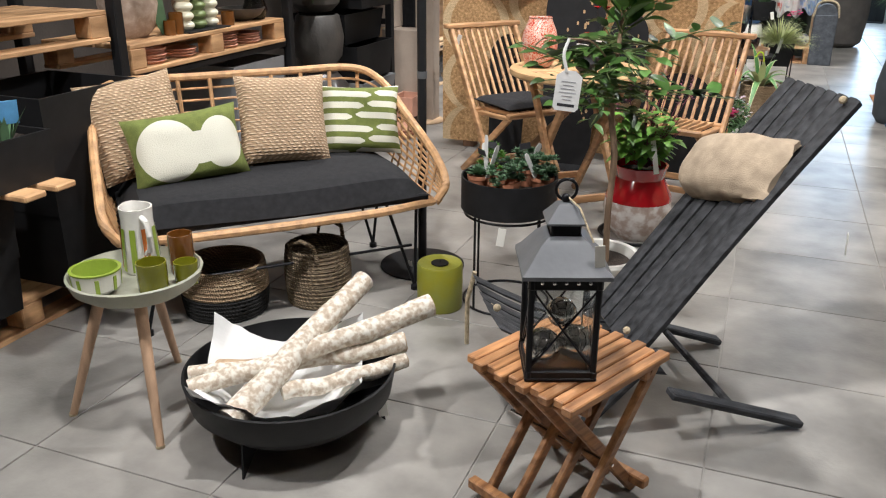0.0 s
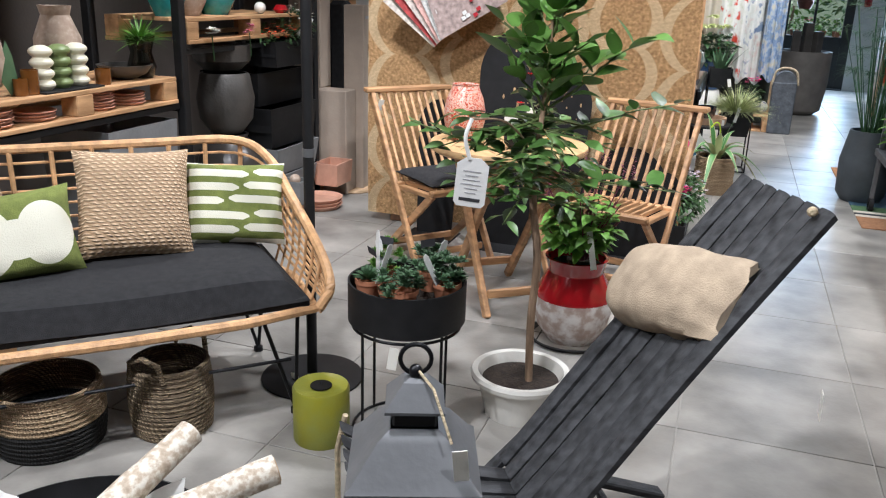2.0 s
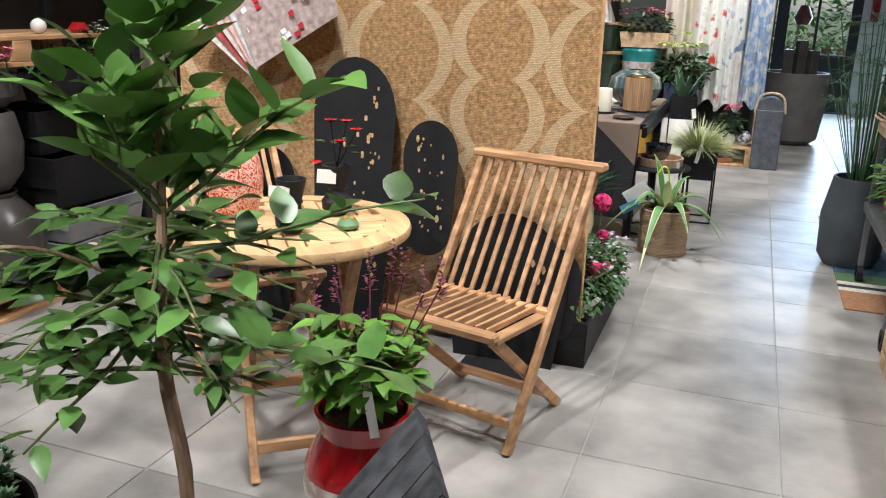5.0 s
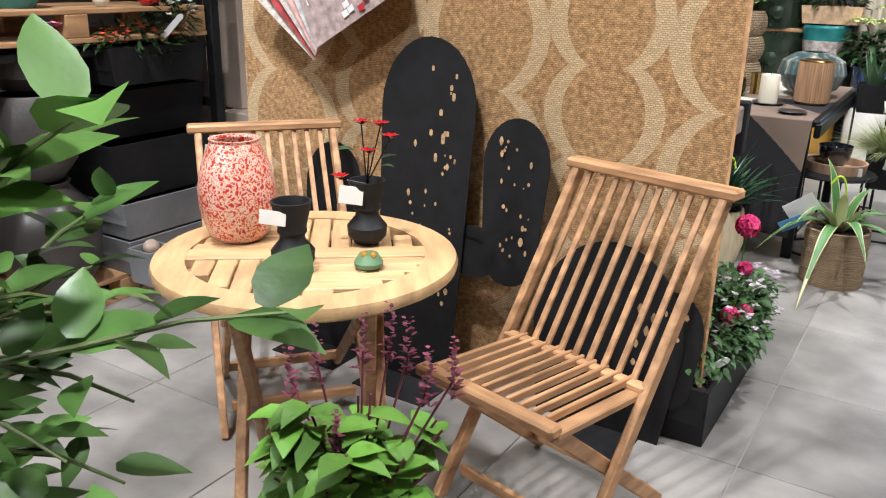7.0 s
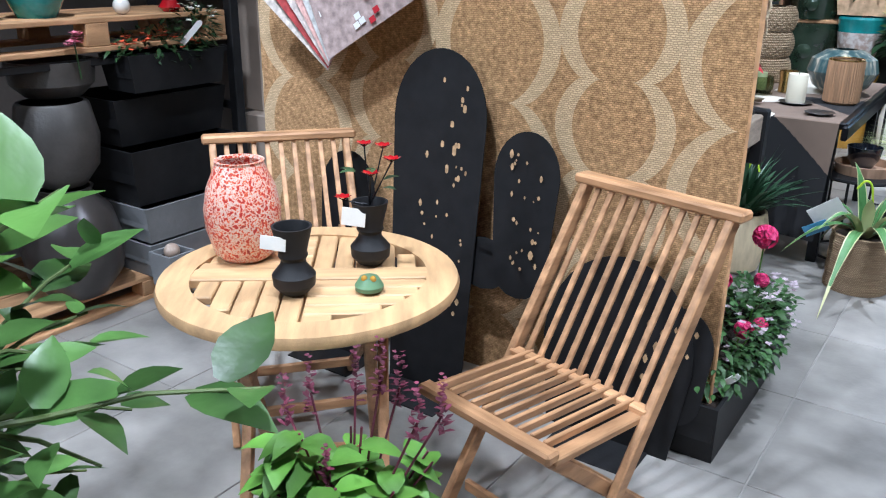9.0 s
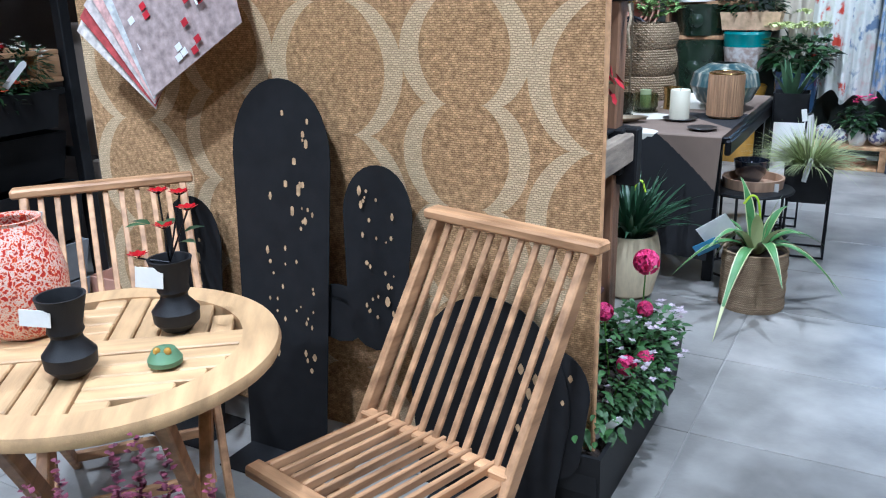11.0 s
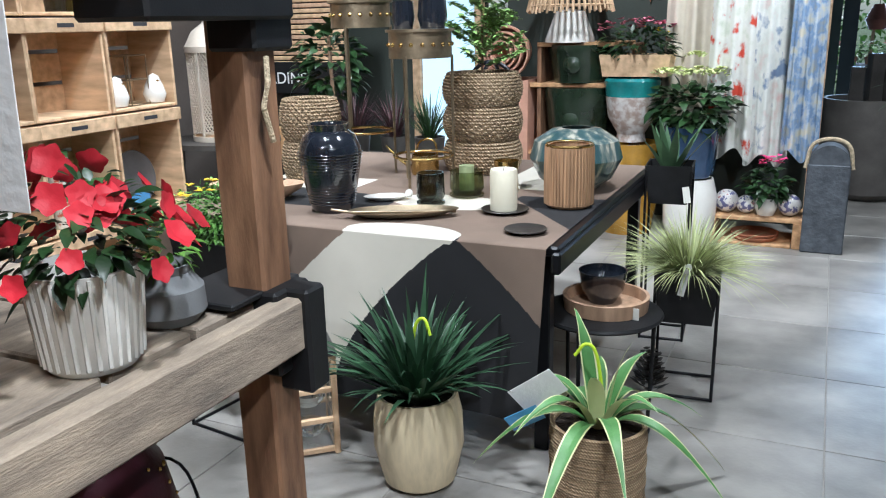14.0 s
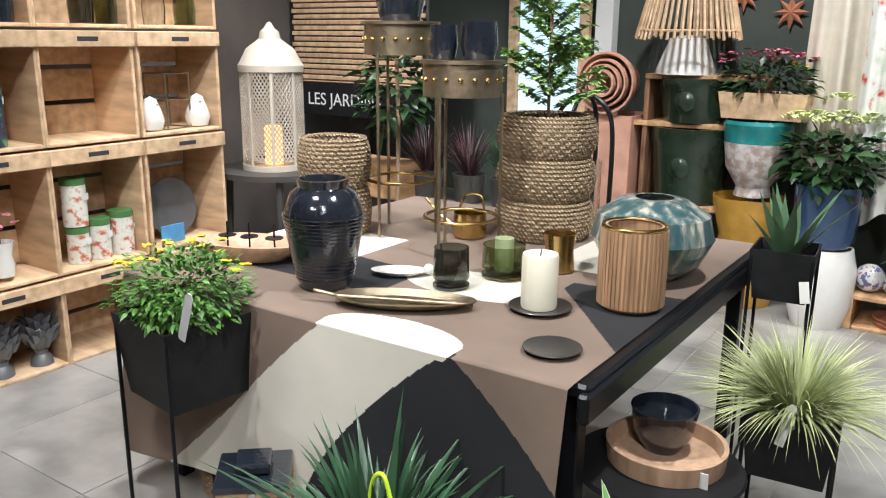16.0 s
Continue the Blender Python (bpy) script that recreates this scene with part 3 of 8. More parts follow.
def stripe_shape(op, x, z):
    """Rows of dashes in two columns out of step."""
    k = op("ADD", op("ADD", op("MULTIPLY", z, 20.0), 20.3), op("MULTIPLY", op("SINE", op("MULTIPLY", x, 11.0)), 0.10))
    split = op("ADD", op("MULTIPLY", op("SINE", op("MULTIPLY", op("FLOOR", k), 2.1)), 0.05), 0.02)
    left = op("LESS_THAN", x, split)
    k = op("ADD", k, op("MULTIPLY", left, 0.22))
    off = op("ABSOLUTE", op("SUBTRACT", x, split))
    wide = op("MINIMUM", op("MULTIPLY", off, 9.0), 0.27)
    wave = op("LESS_THAN", op("ABSOLUTE", op("SUBTRACT", op("FRACT", k), 0.5)), wide)
    gap = op("GREATER_THAN", off, 0.008)
    return op("MULTIPLY", wave, gap)


def on_sofa(x, y, z, lean, rz=0, roll=0):
    return T(-1.80, 2.79, 0, 0, 0, 45) @ T(x, y, z, -lean, roll, rz)


pillow(0.38, 0.40, 0.13, JUTE, "cushion", "beige woven macrame cushion with a card tag on the sofa", on_sofa(-0.46, 0.16, 0.70, 22, 14, -6))
pillow(0.44, 0.28, 0.13, pattern_fabric("green_round_pattern", blob_shape), "cushion", "green wool cushion with two white rounds on the sofa", on_sofa(-0.30, 0.0, 0.64, 18, 4, -5))
pillow(0.37, 0.37, 0.13, JUTE, "cushion", "square beige macrame cushion leaning on the sofa back", on_sofa(0.10, 0.08, 0.70, 24, -4, 2))
pillow(0.36, 0.30, 0.12, pattern_fabric("green_dash_pattern", stripe_shape), "cushion", "green cushion with white dashes on the sofa", on_sofa(0.44, 0.12, 0.66, 24, -12, 2))


def rope_basket(v, u, r, h, mats, label, handles=True):
    t = thing("storage_basket", v, u, 0, rnd(0, 360), label, "basket", "baskets under the sofa")
    n = int(h / 0.016)
    cut = int(n * 0.5) if len(mats) > 1 else n
    for k0, k1, m in ((0, cut, mats[0]), (cut, n, mats[-1])):
        if k1 > k0:
            g = Geo()
            for k in range(k0, k1):
                R = r * (0.93 + 0.07 * math.sin(math.pi * (k + 0.5) / n))
                g.ring(R, 0.0095, 0.01 + k * 0.016, 34, None, 6)
            part("coil_wall", g, m, t)
    part("base", Geo().lathe([(0.001, 0), (r * 0.9, 0), (r * 0.9, 0.012), (0.001, 0.012)], 24), mats[0], t)
    if handles:
        for s in (-1, 1):
            part("handle", Geo().tube([(s * r * 0.95, -0.06, h - 0.02), (s * r * 1.02, -0.05, h + 0.04), (s * r * 1.03, 0, h + 0.06), (s * r * 1.02, 0.05, h + 0.04), (s * r * 0.95, 0.06, h - 0.02)], 0.009), mats[-1], t)


rope_basket(-1.86, 2.53, 0.165, 0.22, [SEABLACK, SEAGRASS], "two-tone seagrass basket, black below, under the sofa", False)
rope_basket(-1.56, 2.75, 0.128, 0.24, [SEAGREY], "round grey-brown seagrass basket with black handles under the sofa")


def tray_table():
    t = thing("side_table", -1.65, 1.83, 0, 0, "small round sage-green tray table with three beech legs", "side table")
    part("tray_top", Geo().lathe([(0.001, 0.415), (0.15, 0.415), (0.185, 0.44), (0.198, 0.475), (0.190, 0.478), (0.176, 0.448), (0.15, 0.432), (0.001, 0.432)], 48), SAGE, t)
    for x, y in ((-0.20, -0.14), (0.17, -0.18), (-0.11, 0.26)):
        k = 0.42
        part("leg", Geo().tube([(x * k, y * k, 0.42), (x, y, 0.0)], [0.019, 0.012], 12), BEECH, t)
        part("leg_cap", Geo().tube([(x * 0.995, y * 0.995, 0.008), (x * 1.0, y * 1.0, 0.0)], 0.0135, 12), ROPE, t)


tray_table()


def pitcher():
    t = thing("pitcher", -1.70, 1.92, 0.432, -30, "white ceramic pitcher with orange and green stripes on the tray", "pitcher")
    prof = [(0.050, 0), (0.056, 0.01), (0.053, 0.09), (0.048, 0.17), (0.050, 0.21)]
    wob = lambda a, z: 1 + (0.35 * max(0, math.cos(a - math.pi)) ** 8 if z > 0.17 else 0)
    g = Geo().lathe([(0.001, 0)] + prof + [(0.045, 0.21), (0.044, 0.17), (0.05, 0.02), (0.001, 0.02)], 32, None, wob)
    part("body", g, CERW, t)
    for k in range(9):
        a = 2 * math.pi * k / 9
        pts = [((r + 0.0015) * math.cos(a + 0.15 * z), (r + 0.0015) * math.sin(a + 0.15 * z), z) for r, z in ((0.056, 0.012), (0.0545, 0.06), (0.053, 0.10), (0.050, 0.15))]
        st = Geo()
        for p, q in zip(pts, pts[1:]):
            e = Vector((-math.sin(a), math.cos(a), 0)) * 0.009
            st.add([Vector(p) - e, Vector(p) + e, Vector(q) + e, Vector(q) - e], [(0, 1, 2, 3)])
        part("stripe", st, (CERO, CERG, CERG)[k % 3], t)
    part("handle", Geo().tube([(0.045, 0, 0.185), (0.085, 0, 0.18), (0.095, 0, 0.14), (0.085, 0, 0.09), (0.052, 0, 0.07)], 0.009, 10), CERW, t)


def tumbler(v, u, z, r, h, m, label, liquid=None, name="tumbler"):
    t = thing(name, v, u, z, 0, label, "glass", "glasses on the tray table")
    part("cup", vessel([(r * 0.92, 0), (r, 0.01), (r, h)], 24, 0.004), m, t)
    if liquid:
        part("candle_wax", Geo().lathe([(0.001, 0.006), (r * 0.88, 0.006), (r * 0.88, h * 0.6), (0.001, h * 0.6)], 20), liquid, t)


pitcher()
bowl = thing("cereal_bowl", -1.72, 1.745, 0.432, 0, "ceramic bowl, white with green stripes, lime inside, on the tray", "bowl")
part("body", vessel([(0.05, 0), (0.066, 0.015), (0.072, 0.07)], 32, 0.006), CERW, bowl)
part("lining", Geo().lathe([(0.001, 0.012), (0.055, 0.014), (0.0635, 0.0712), (0.074, 0.0712), (0.073, 0.066)], 32), CERG, bowl, "lime green inside")
for k in range(8):
    part("stripe", Geo().box(0.012, 0.002, 0.045, T(0.0695 * math.cos(k * 0.785), 0.0695 * math.sin(k * 0.785), 0.035, 0, 0, math.degrees(k * 0.785) + 90) @ T(0, 0, 0, 5)), CERG, bowl)
tumbler(-1.56, 1.80, 0.432, 0.044, 0.095, OLIVE, "olive green glass candle holder on the tray")
tumbler(-1.57, 1.95, 0.432, 0.038, 0.13, AMBER, "amber brown drinking glass on the tray")
tumbler(-1.51, 1.89, 0.432, 0.036, 0.07, OLIVE, "patterned green glass tealight holder on the tray", WAXG)


def fire_bowl():
    t = thing("fire_bowl", -1.166, 1.89, 0, 20, "large matt black steel fire bowl on three legs", "fire bowl")
    part("bowl", Geo().lathe([(0.001, 0.055), (0.16, 0.06), (0.25, 0.09), (0.30, 0.14), (0.315, 0.22), (0.308, 0.222), (0.29, 0.145), (0.24, 0.10), (0.15, 0.072), (0.001, 0.068)], 64), BLACK, t)
    for a in (-110, 10, 130):
        part("leg", Geo().add([(0.12, -0.003, 0.09), (0.27, -0.003, 0.13), (0.28, -0.003, 0.0), (0.22, -0.003, 0.05), (0.12, 0.003, 0.09), (0.27, 0.003, 0.13), (0.28, 0.003, 0.0), (0.22, 0.003, 0.05)],
             [(0, 1, 2, 3), (7, 6, 5, 4), (0, 4, 5, 1), (1, 5, 6, 2), (2, 6, 7, 3), (3, 7, 4, 0)], T(0, 0, 0, 0, 0, a)), BLACK, t)
    tag_card(t, 0.27, 0.05, 0.03)


fire_bowl()


def crumpled(v, u, z, pts_r, label, seed):
    t = Geo()
    n = 18
    for i in range(n + 1):
        for j in range(n + 1):
            x, y = -1 + 2 * i / n, -1 + 2 * j / n
            rr = math.hypot(x, y)
            X, Y = x * pts_r[0], y * pts_r[1]
            Z = 0.02 + 0.16 * (rr / 1.2) ** 2 + 0.03 * noise.noise((x * 2.5 + seed, y * 2.5, 0)) + 0.012 * noise.noise((x * 7, y * 7, seed))
            t.v.append((X, Y, Z))
    for i in range(n):
        for j in range(n):
            a = i * (n + 1) + j
            t.f.append((a, a + n + 1, a + n + 2, a + 1))
    ob = part("wrapping_paper", t, PAPER, None, smooth=60)
    ob.matrix_world = T(v, u, z, 0, 0, 25)
    return tagged(ob, label, "paper")


crumpled(-1.16, 1.84, 0.075, (0.23, 0.21), "crumpled white tissue paper lining the fire bowl", 3)


def log(p, q, r0, r1, material, label, bend=0.02):
    p, q = Vector(p), Vector(q)
    n = 14
    pts, rs = [], []
    for i in range(n + 1):
        t = i / n
        o = Vector((noise.noise((t * 3, r0 * 90, 0)), noise.noise((t * 3, 5, r0 * 90)), noise.noise((9, t * 3, r0 * 90)))) * bend
        pts.append(p.lerp(q, t) + o)
        rs.append((r0 + (r1 - r0) * t) * (1 + 0.12 * noise.noise((t * 9, r0 * 50, 2))))
    t = thing("birch_log", p.x, p.y, p.z, 0, label, "log", "logs in the fire bowl")
    base = Matrix.Translation(-p)
    part("bark", Geo().tube([base @ x for x in pts], rs, 14), material, t)
    e = (pts[-1] - pts[-2]).normalized()
    part("cut_end", Geo().tube([base @ (pts[-1] + e * 0.0005), base @ (pts[-1] + e * 0.003)], rs[-1] * 0.82, 14), LOGW, t)


log((-1.19, 1.60, 0.19), (-1.065, 2.19, 0.40), 0.041, 0.034, BIRCH, "thick white birch log lying across the bowl")
log((-1.36, 1.66, 0.21), (-0.84, 2.18, 0.34), 0.028, 0.035, BIRCH, "pale birch log in the bowl")
log((-1.42, 1.74, 0.20), (-0.88, 2.07, 0.26), 0.026, 0.03, BIRCH, "thin tan birch log in the bowl")
log((-1.12, 1.76, 0.20), (-0.87, 2.05, 0.21), 0.026, 0.024, BIRCH, "short white birch branch on the paper")
log((-1.40, 1.82, 0.19), (-1.05, 1.98, 0.23), 0.024, 0.022, LOGW, "short brown branch under the logs")


def folding_stool():
    t = thing("folding_stool", -0.33, 1.86, 0, -25.5, "folding acacia slat side table with crossed legs", "side table")
    piece = None
    for k in range(10):
        x = -0.158 + 0.035 * k
        o = part("slat", Geo().box(0.031, 0.40 if k % 2 else 0.37, 0.022, T(x, 0, 0.428), 0.003), ACACIA, t)
    for k in range(8):
        x = -0.15 + 0.043 * k
        a, b = ((0.17, 0.42), (-0.19, 0.0)) if k % 2 else ((-0.17, 0.42), (0.19, 0.0))
        part("leg_slat", between((x, a[0], a[1]), (x, b[0], b[1]), 0.020, 0.032), ACACIA, t)
    for y in (-0.12, 0.12):
        part("rail", Geo().box(0.33, 0.022, 0.03, T(0, y, 0.40)), ACACIA, t)
    for y in (-0.16, 0.16):
        part("foot_rail", Geo().box(0.33, 0.03, 0.03, T(0, y * 1.05, 0.05)), ACACIA, t)
    part("pivot_rod", Geo().tube([(-0.17, -0.01, 0.20), (0.17, -0.01, 0.20)], 0.005), CHROME, t)
    tag_card(t, 0.10, 0.39, 0.205)


folding_stool()


def lantern():
    t = thing("lantern", -0.345, 1.80, 0.439, 21, "black metal lantern with grey roof, glass sides and silver balls", "lantern")
    w, h = 0.084, 0.27
    for sx in (-1, 1):
        for sy in (-1, 1):
            part("corner_post", Geo().box(0.016, 0.016, h, T(sx * w, sy * w, 0.012 + h / 2)), BLACKS, t)
    for s in (-1, 1):
        for ax in (0, 90):
            m = T(0, 0, 0, 0, 0, ax)
            part("bottom_rail", Geo().box(2 * w + 0.02, 0.014, 0.022, m @ T(0, s * w, 0.018)), BLACKS, t)
            part("top_rail", Geo().box(2 * w + 0.02, 0.014, 0.036, m @ T(0, s * w, 0.272)), BLACKS, t)
            g = Geo()
            for d in (-1, 1):
                g.tube([m @ Vector((-w * d, s * w, 0.03)), m @ Vector((w * d, s * w, 0.255))], 0.003, 6)
            part("cross_brace", g, BLACKS, t)
            p = part("pane", Geo().box(2 * w - 0.012, 0.002, h - 0.03, m @ T(0, s * (w - 0.006), 0.142), 0.0005), CLEAR, t)
            p.visible_shadow = False
            for k in range(5):
                part("rivet", Geo().ball(0.006, m @ T(-0.06 + 0.03 * k, s * (w + 0.007), 0.275), 8), CHROME, t)
    part("base_plate", Geo().box(2 * w + 0.02, 2 * w + 0.02, 0.008, T(0, 0, 0.007)), BLACKS, t)
    roof = Geo()
    rings = [(0.112, 0.288), (0.112, 0.298), (0.098, 0.312), (0.062, 0.362), (0.045, 0.375), (0.04, 0.378)]
    for r, z in rings:
        roof.v += [(-r, -r, z), (r, -r, z), (r, r, z), (-r, r, z)]
    for i in range(len(rings) - 1):
        for k in range(4):
            l = (k + 1) % 4
            roof.f.append((4 * i + k, 4 * i + l, 4 * i + 4 + l, 4 * i + 4 + k))
    roof.f.append((0, 3, 2, 1))
    part("roof", roof, GREYM, t, "grey metal roof", smooth=20)
    part("chimney", Geo().box(0.075, 0.075, 0.03, T(0, 0, 0.392)), BLACKS, t)
    cap = Geo()
    for r, z in ((0.05, 0.407), (0.05, 0.412), (0.02, 0.45), (0.008, 0.455)):
        cap.v += [(-r, -r, z), (r, -r, z), (r, r, z), (-r, r, z)]
    for i in range(3):
        for k in range(4):
            l = (k + 1) % 4
            cap.f.append((4 * i + k, 4 * i + l, 4 * i + 4 + l, 4 * i + 4 + k))
    cap.f.append((0, 3, 2, 1))
    part("cap", cap, GREYM, t, smooth=20)
    part("knob", Geo().ball(0.012, T(0, 0, 0.463)), BLACKS, t)
    part("ring_handle", Geo().ring(0.026, 0.004, 0, 20, T(0, 0, 0.485, 90)), BLACKS, t)
    part("cord", Geo().tube([(0, 0, 0.47), (0.03, -0.04, 0.45), (0.06, -0.09, 0.38)], 0.0025, 6), ROPE, t)
    tag_card(t, 0.075, 0.35, -0.105, 0.025, 0.06)

    t.scale = (0.91, 0.91, 0.93)


lantern()
for x, y, z, r in ((-0.375, 1.775, 0.497, 0.046), (-0.305, 1.82, 0.50, 0.045), (-0.35, 1.85, 0.56, 0.038)):
    ob = part("glass_ball", Geo().ball(r, None, 24), CHROME, None)
    ob.matrix_world = T(x, y, z)
    tagged(ob, "shiny silver mirrored ball inside the lantern", "ornament", "silver balls in the lantern")


def deck_chair():
    t = thing("lounge_chair", 0.15, 2.70, 0, 30, "low black slatted lounge chair of two crossing panels", "lounge chair")
    n = 7
    wid = 0.39

    def panel(path, name):
        for k in range(n):
            y = -wid / 2 + wid * (k + 0.5) / n
            sag = -0.035 * math.cos(math.pi * (k + 0.5 - n / 2) / n)
            g = Geo()
            vs = []
            m = len(path)
            for i, (x, z) in enumerate(path):
                s = sag * math.sin(math.pi * (0.15 + 0.85 * i / (m - 1)))
                hw = wid / n / 2 - 0.0015
                for dy, dz in ((-hw, 0.009), (-hw * 0.55, 0.016), (hw * 0.55, 0.016), (hw, 0.009), (hw, -0.006), (-hw, -0.006)):
                    vs.append((x - dz * 0.6, y + dy + 0.055 * max(0.0, z - 0.3) / 0.68, z + dz * 0.8 + s))
            fs = [tuple(range(6)), tuple(range(6 * m - 6, 6 * m))[::-1]]
            for i in range(m - 1):
                for a in range(6):
                    b = (a + 1) % 6
                    fs.append((6 * i + a, 6 * i + 6 + a, 6 * i + 6 + b, 6 * i + b))
            part(name, g.add(vs, fs), SLING, t)
    panel([(-0.52 + 0.62 * i / 8, 0.24 + 0.74 * i / 8 + 0.02 * math.sin(math.pi * i / 8)) for i in range(9)], "back_slat")
    panel([(-0.94 + 0.52 * i / 6, 0.37 - 0.19 * i / 6 - 0.03 * math.sin(math.pi * i / 6)) for i in range(7)], "seat_slat")
    for y in (-0.27, 0.27):
        part("back_leg", between((-0.44, y, 0.16), (0.0, y, 0.018), 0.022, 0.052, 0.012), SLING, t)
        part("front_leg", between((-0.46, y * 0.8, 0.27), (-0.70, y * 0.8, 0.016), 0.022, 0.045, 0.008), SLING, t)
    part("crossbar", Geo().tube([(-0.22, -0.27, 0.08), (-0.22, 0.27, 0.08)], 0.012), SLING, t)
    for x, z in ((0.075, 0.955), (-0.51, 0.26), (-0.92, 0.365)):
        part("rope", Geo().tube([(x, -0.1, z - 0.03), (x, 0.13, z - 0.03)], 0.009), ROPE, t, "natural rope threaded through the slats")
        part("rope_knot", Geo().ball(0.012, T(x - 0.012, -0.105, z + 0.03), 10), ROPE, t)
    part("hanging_rope", Geo().tube([(-0.93, 0.25, 0.36), (-0.95, 0.27, 0.25), (-0.95, 0.27, 0.08)], 0.008), ROPE, t)
    tag_card(t, 0.02, 0.62, -0.30, 0.03, 0.06, 60)


deck_chair()


def head_pillow():
    """A plump linen roll, gathered by a cord at one end with a loose frill beyond it."""
    g, n, k = Geo(), 34, 28
    for i in range(n + 1):
        q = i / n
        x = -0.19 + 0.39 * q
        u = (q - 0.45) / 0.55
        e = max(0.03, 1 - abs((q - 0.45) / 0.455) ** 6) ** 0.5 if u < 0 else 1 - 0.13 * u * u
        for j in range(k):
            a = 2 * math.pi * j / k
            c, d = math.cos(a), math.sin(a)
            fold = 1 + 0.09 * math.sin(11 * a + 2 * q) * max(0.0, u) + 0.07 * noise.noise((c * 2, d * 2, q * 6))
            flat = 1.0 - 0.90 * max(0.0, u) ** 2.4
            g.v.append((x + 0.012 * math.sin(4 * a) * max(0.0, q - 0.8) * 5, 0.07 * e * fold * flat * math.copysign(abs(d) ** 0.8, d), 0.115 * e * fold * math.copysign(abs(c) ** 0.8, c)))
    for i in range(n):
        for j in range(k):
            l = (j + 1) % k
            g.f.append((i * k + j, i * k + l, (i + 1) * k + l, (i + 1) * k + j))
    g.f.append(tuple(range(k)))
    g.f.append(tuple(range(n * k, n * k + k))[::-1])
    ob = part("head_pillow", g, LINEN, None, smooth=80)
    xa, up = Vector((0.70, -0.70, 0.20)).normalized(), Vector((0.54, 0.31, 0.74)).normalized()
    na = up.cross(xa).normalized()
    up = xa.cross(na)
    m = Matrix((xa, na, up)).transposed().to_4x4()
    m.translation = Vector((-0.015, 2.695, 0.742))
    ob.matrix_world = m
    tagged(ob, "beige linen head pillow with a gathered end on the lounge chair", "cushion")


head_pillow()


def candle(v, u, z, r, h, m, label, category="candle", dish=None):
    t = thing("pillar_candle", v, u, z, 0, label, category)
    part("wax", Geo().lathe([(0.001, 0), (r * 0.97, 0), (r, 0.008), (r, h - 0.008), (r * 0.95, h), (r * 0.8, h - 0.004), (r * 0.3, h - 0.008), (0.001, h - 0.008)], 32), m, t)
    part("wick", Geo().tube([(0, 0, h - 0.008), (0.002, 0, h + 0.012)], 0.002, 6), INK, t)
    if dish:
        part("black_disc", Geo().lathe([(0.001, h - 0.004), (dish, h - 0.004), (dish, h), (0.001, h)], 20), BLACK, t)
    return t


candle(-1.07, 2.87, 0, 0.092, 0.19, WAXG, "large olive green pillar candle standing on the floor", dish=0.035)

pole = thing("parasol_pole", -1.30, 3.24, 0, 0, "tall black steel pole on a round black base plate", "pole")
part("base_plate", Geo().lathe([(0.001, 0), (0.19, 0), (0.19, 0.008), (0.18, 0.012), (0.001, 0.012)], 48), BLACK, pole)
part("tube", Geo().tube([(0, 0, 0.01), (0.012, -0.02, 2.4)], 0.019, 16), BLACK, pole)
part("collar", Geo().tube([(0.004, -0.005, 0.85), (0.005, -0.006, 0.88)], 0.0215, 16), GREYM, pole)
tag_card(pole, -0.04, 0.014, -0.06)


def label_stake(g_parent, x, y, z, h=0.10, rz=0, m=None, tilt=10):
    part("plant_label", Geo().add([(-0.012, 0, 0), (0.012, 0, 0), (0.012, 0, h), (0.006, 0, h + 0.012), (-0.006, 0, h + 0.012), (-0.012, 0, h), (-0.012, 0.002, 0), (0.012, 0.002, 0), (0.012, 0.002, h), (0.006, 0.002, h + 0.012), (-0.006, 0.002, h + 0.012), (-0.012, 0.002, h)],
         [(0, 1, 2, 3, 4, 5), (11, 10, 9, 8, 7, 6), (0, 6, 7, 1), (1, 7, 8, 2), (2, 8, 9, 3), (3, 9, 10, 4), (4, 10, 11, 5), (5, 11, 6, 0)], T(x, y, z, tilt * 0.5, tilt, rz)), m or PAPER, g_parent, "white plastic plant label")


def rosette(g, cx, cy, cz, r, n, k):
    for j in range(k):
        el = radians(12 + 75 * j / max(1, k - 1))
        for i in range(n):
            a = 2 * math.pi * (i + 0.5 * (j % 2)) / n + rnd(-0.1, 0.1)
            d = (math.cos(a) * math.cos(el), math.sin(a) * math.cos(el), math.sin(el))
            g.leaf((cx, cy, cz), d, r * (1 - 0.45 * j / k) * rnd(0.85, 1.1), r * 0.45, -0.1, 3, 0.5)


def planter_stand():
    t = thing("planter_stand", -0.84, 3.03, 0, 15, "round black metal planter bowl on a thin wire stand", "planter")
    part("bowl", vessel([(0.185, 0.40), (0.19, 0.405), (0.19, 0.535)], 48, 0.006), BLACK, t)
    part("top_ring", Geo().ring(0.175, 0.005, 0.385), BLACKS, t)
    part("foot_ring", Geo().ring(0.175, 0.005, 0.006), BLACKS, t)
    for k in range(4):
        a = math.pi * (0.25 + 0.5 * k)
        part("leg", Geo().tube([(0.175 * math.cos(a), 0.175 * math.sin(a), 0.005), (0.175 * math.cos(a), 0.175 * math.sin(a), 0.40)], 0.005), BLACKS, t)
    part("soil", Geo().disc(0.182, 0.47), SOIL, t)
    tag_card(t, -0.02, 0.34, -0.185, 0.03, 0.07)


planter_stand()


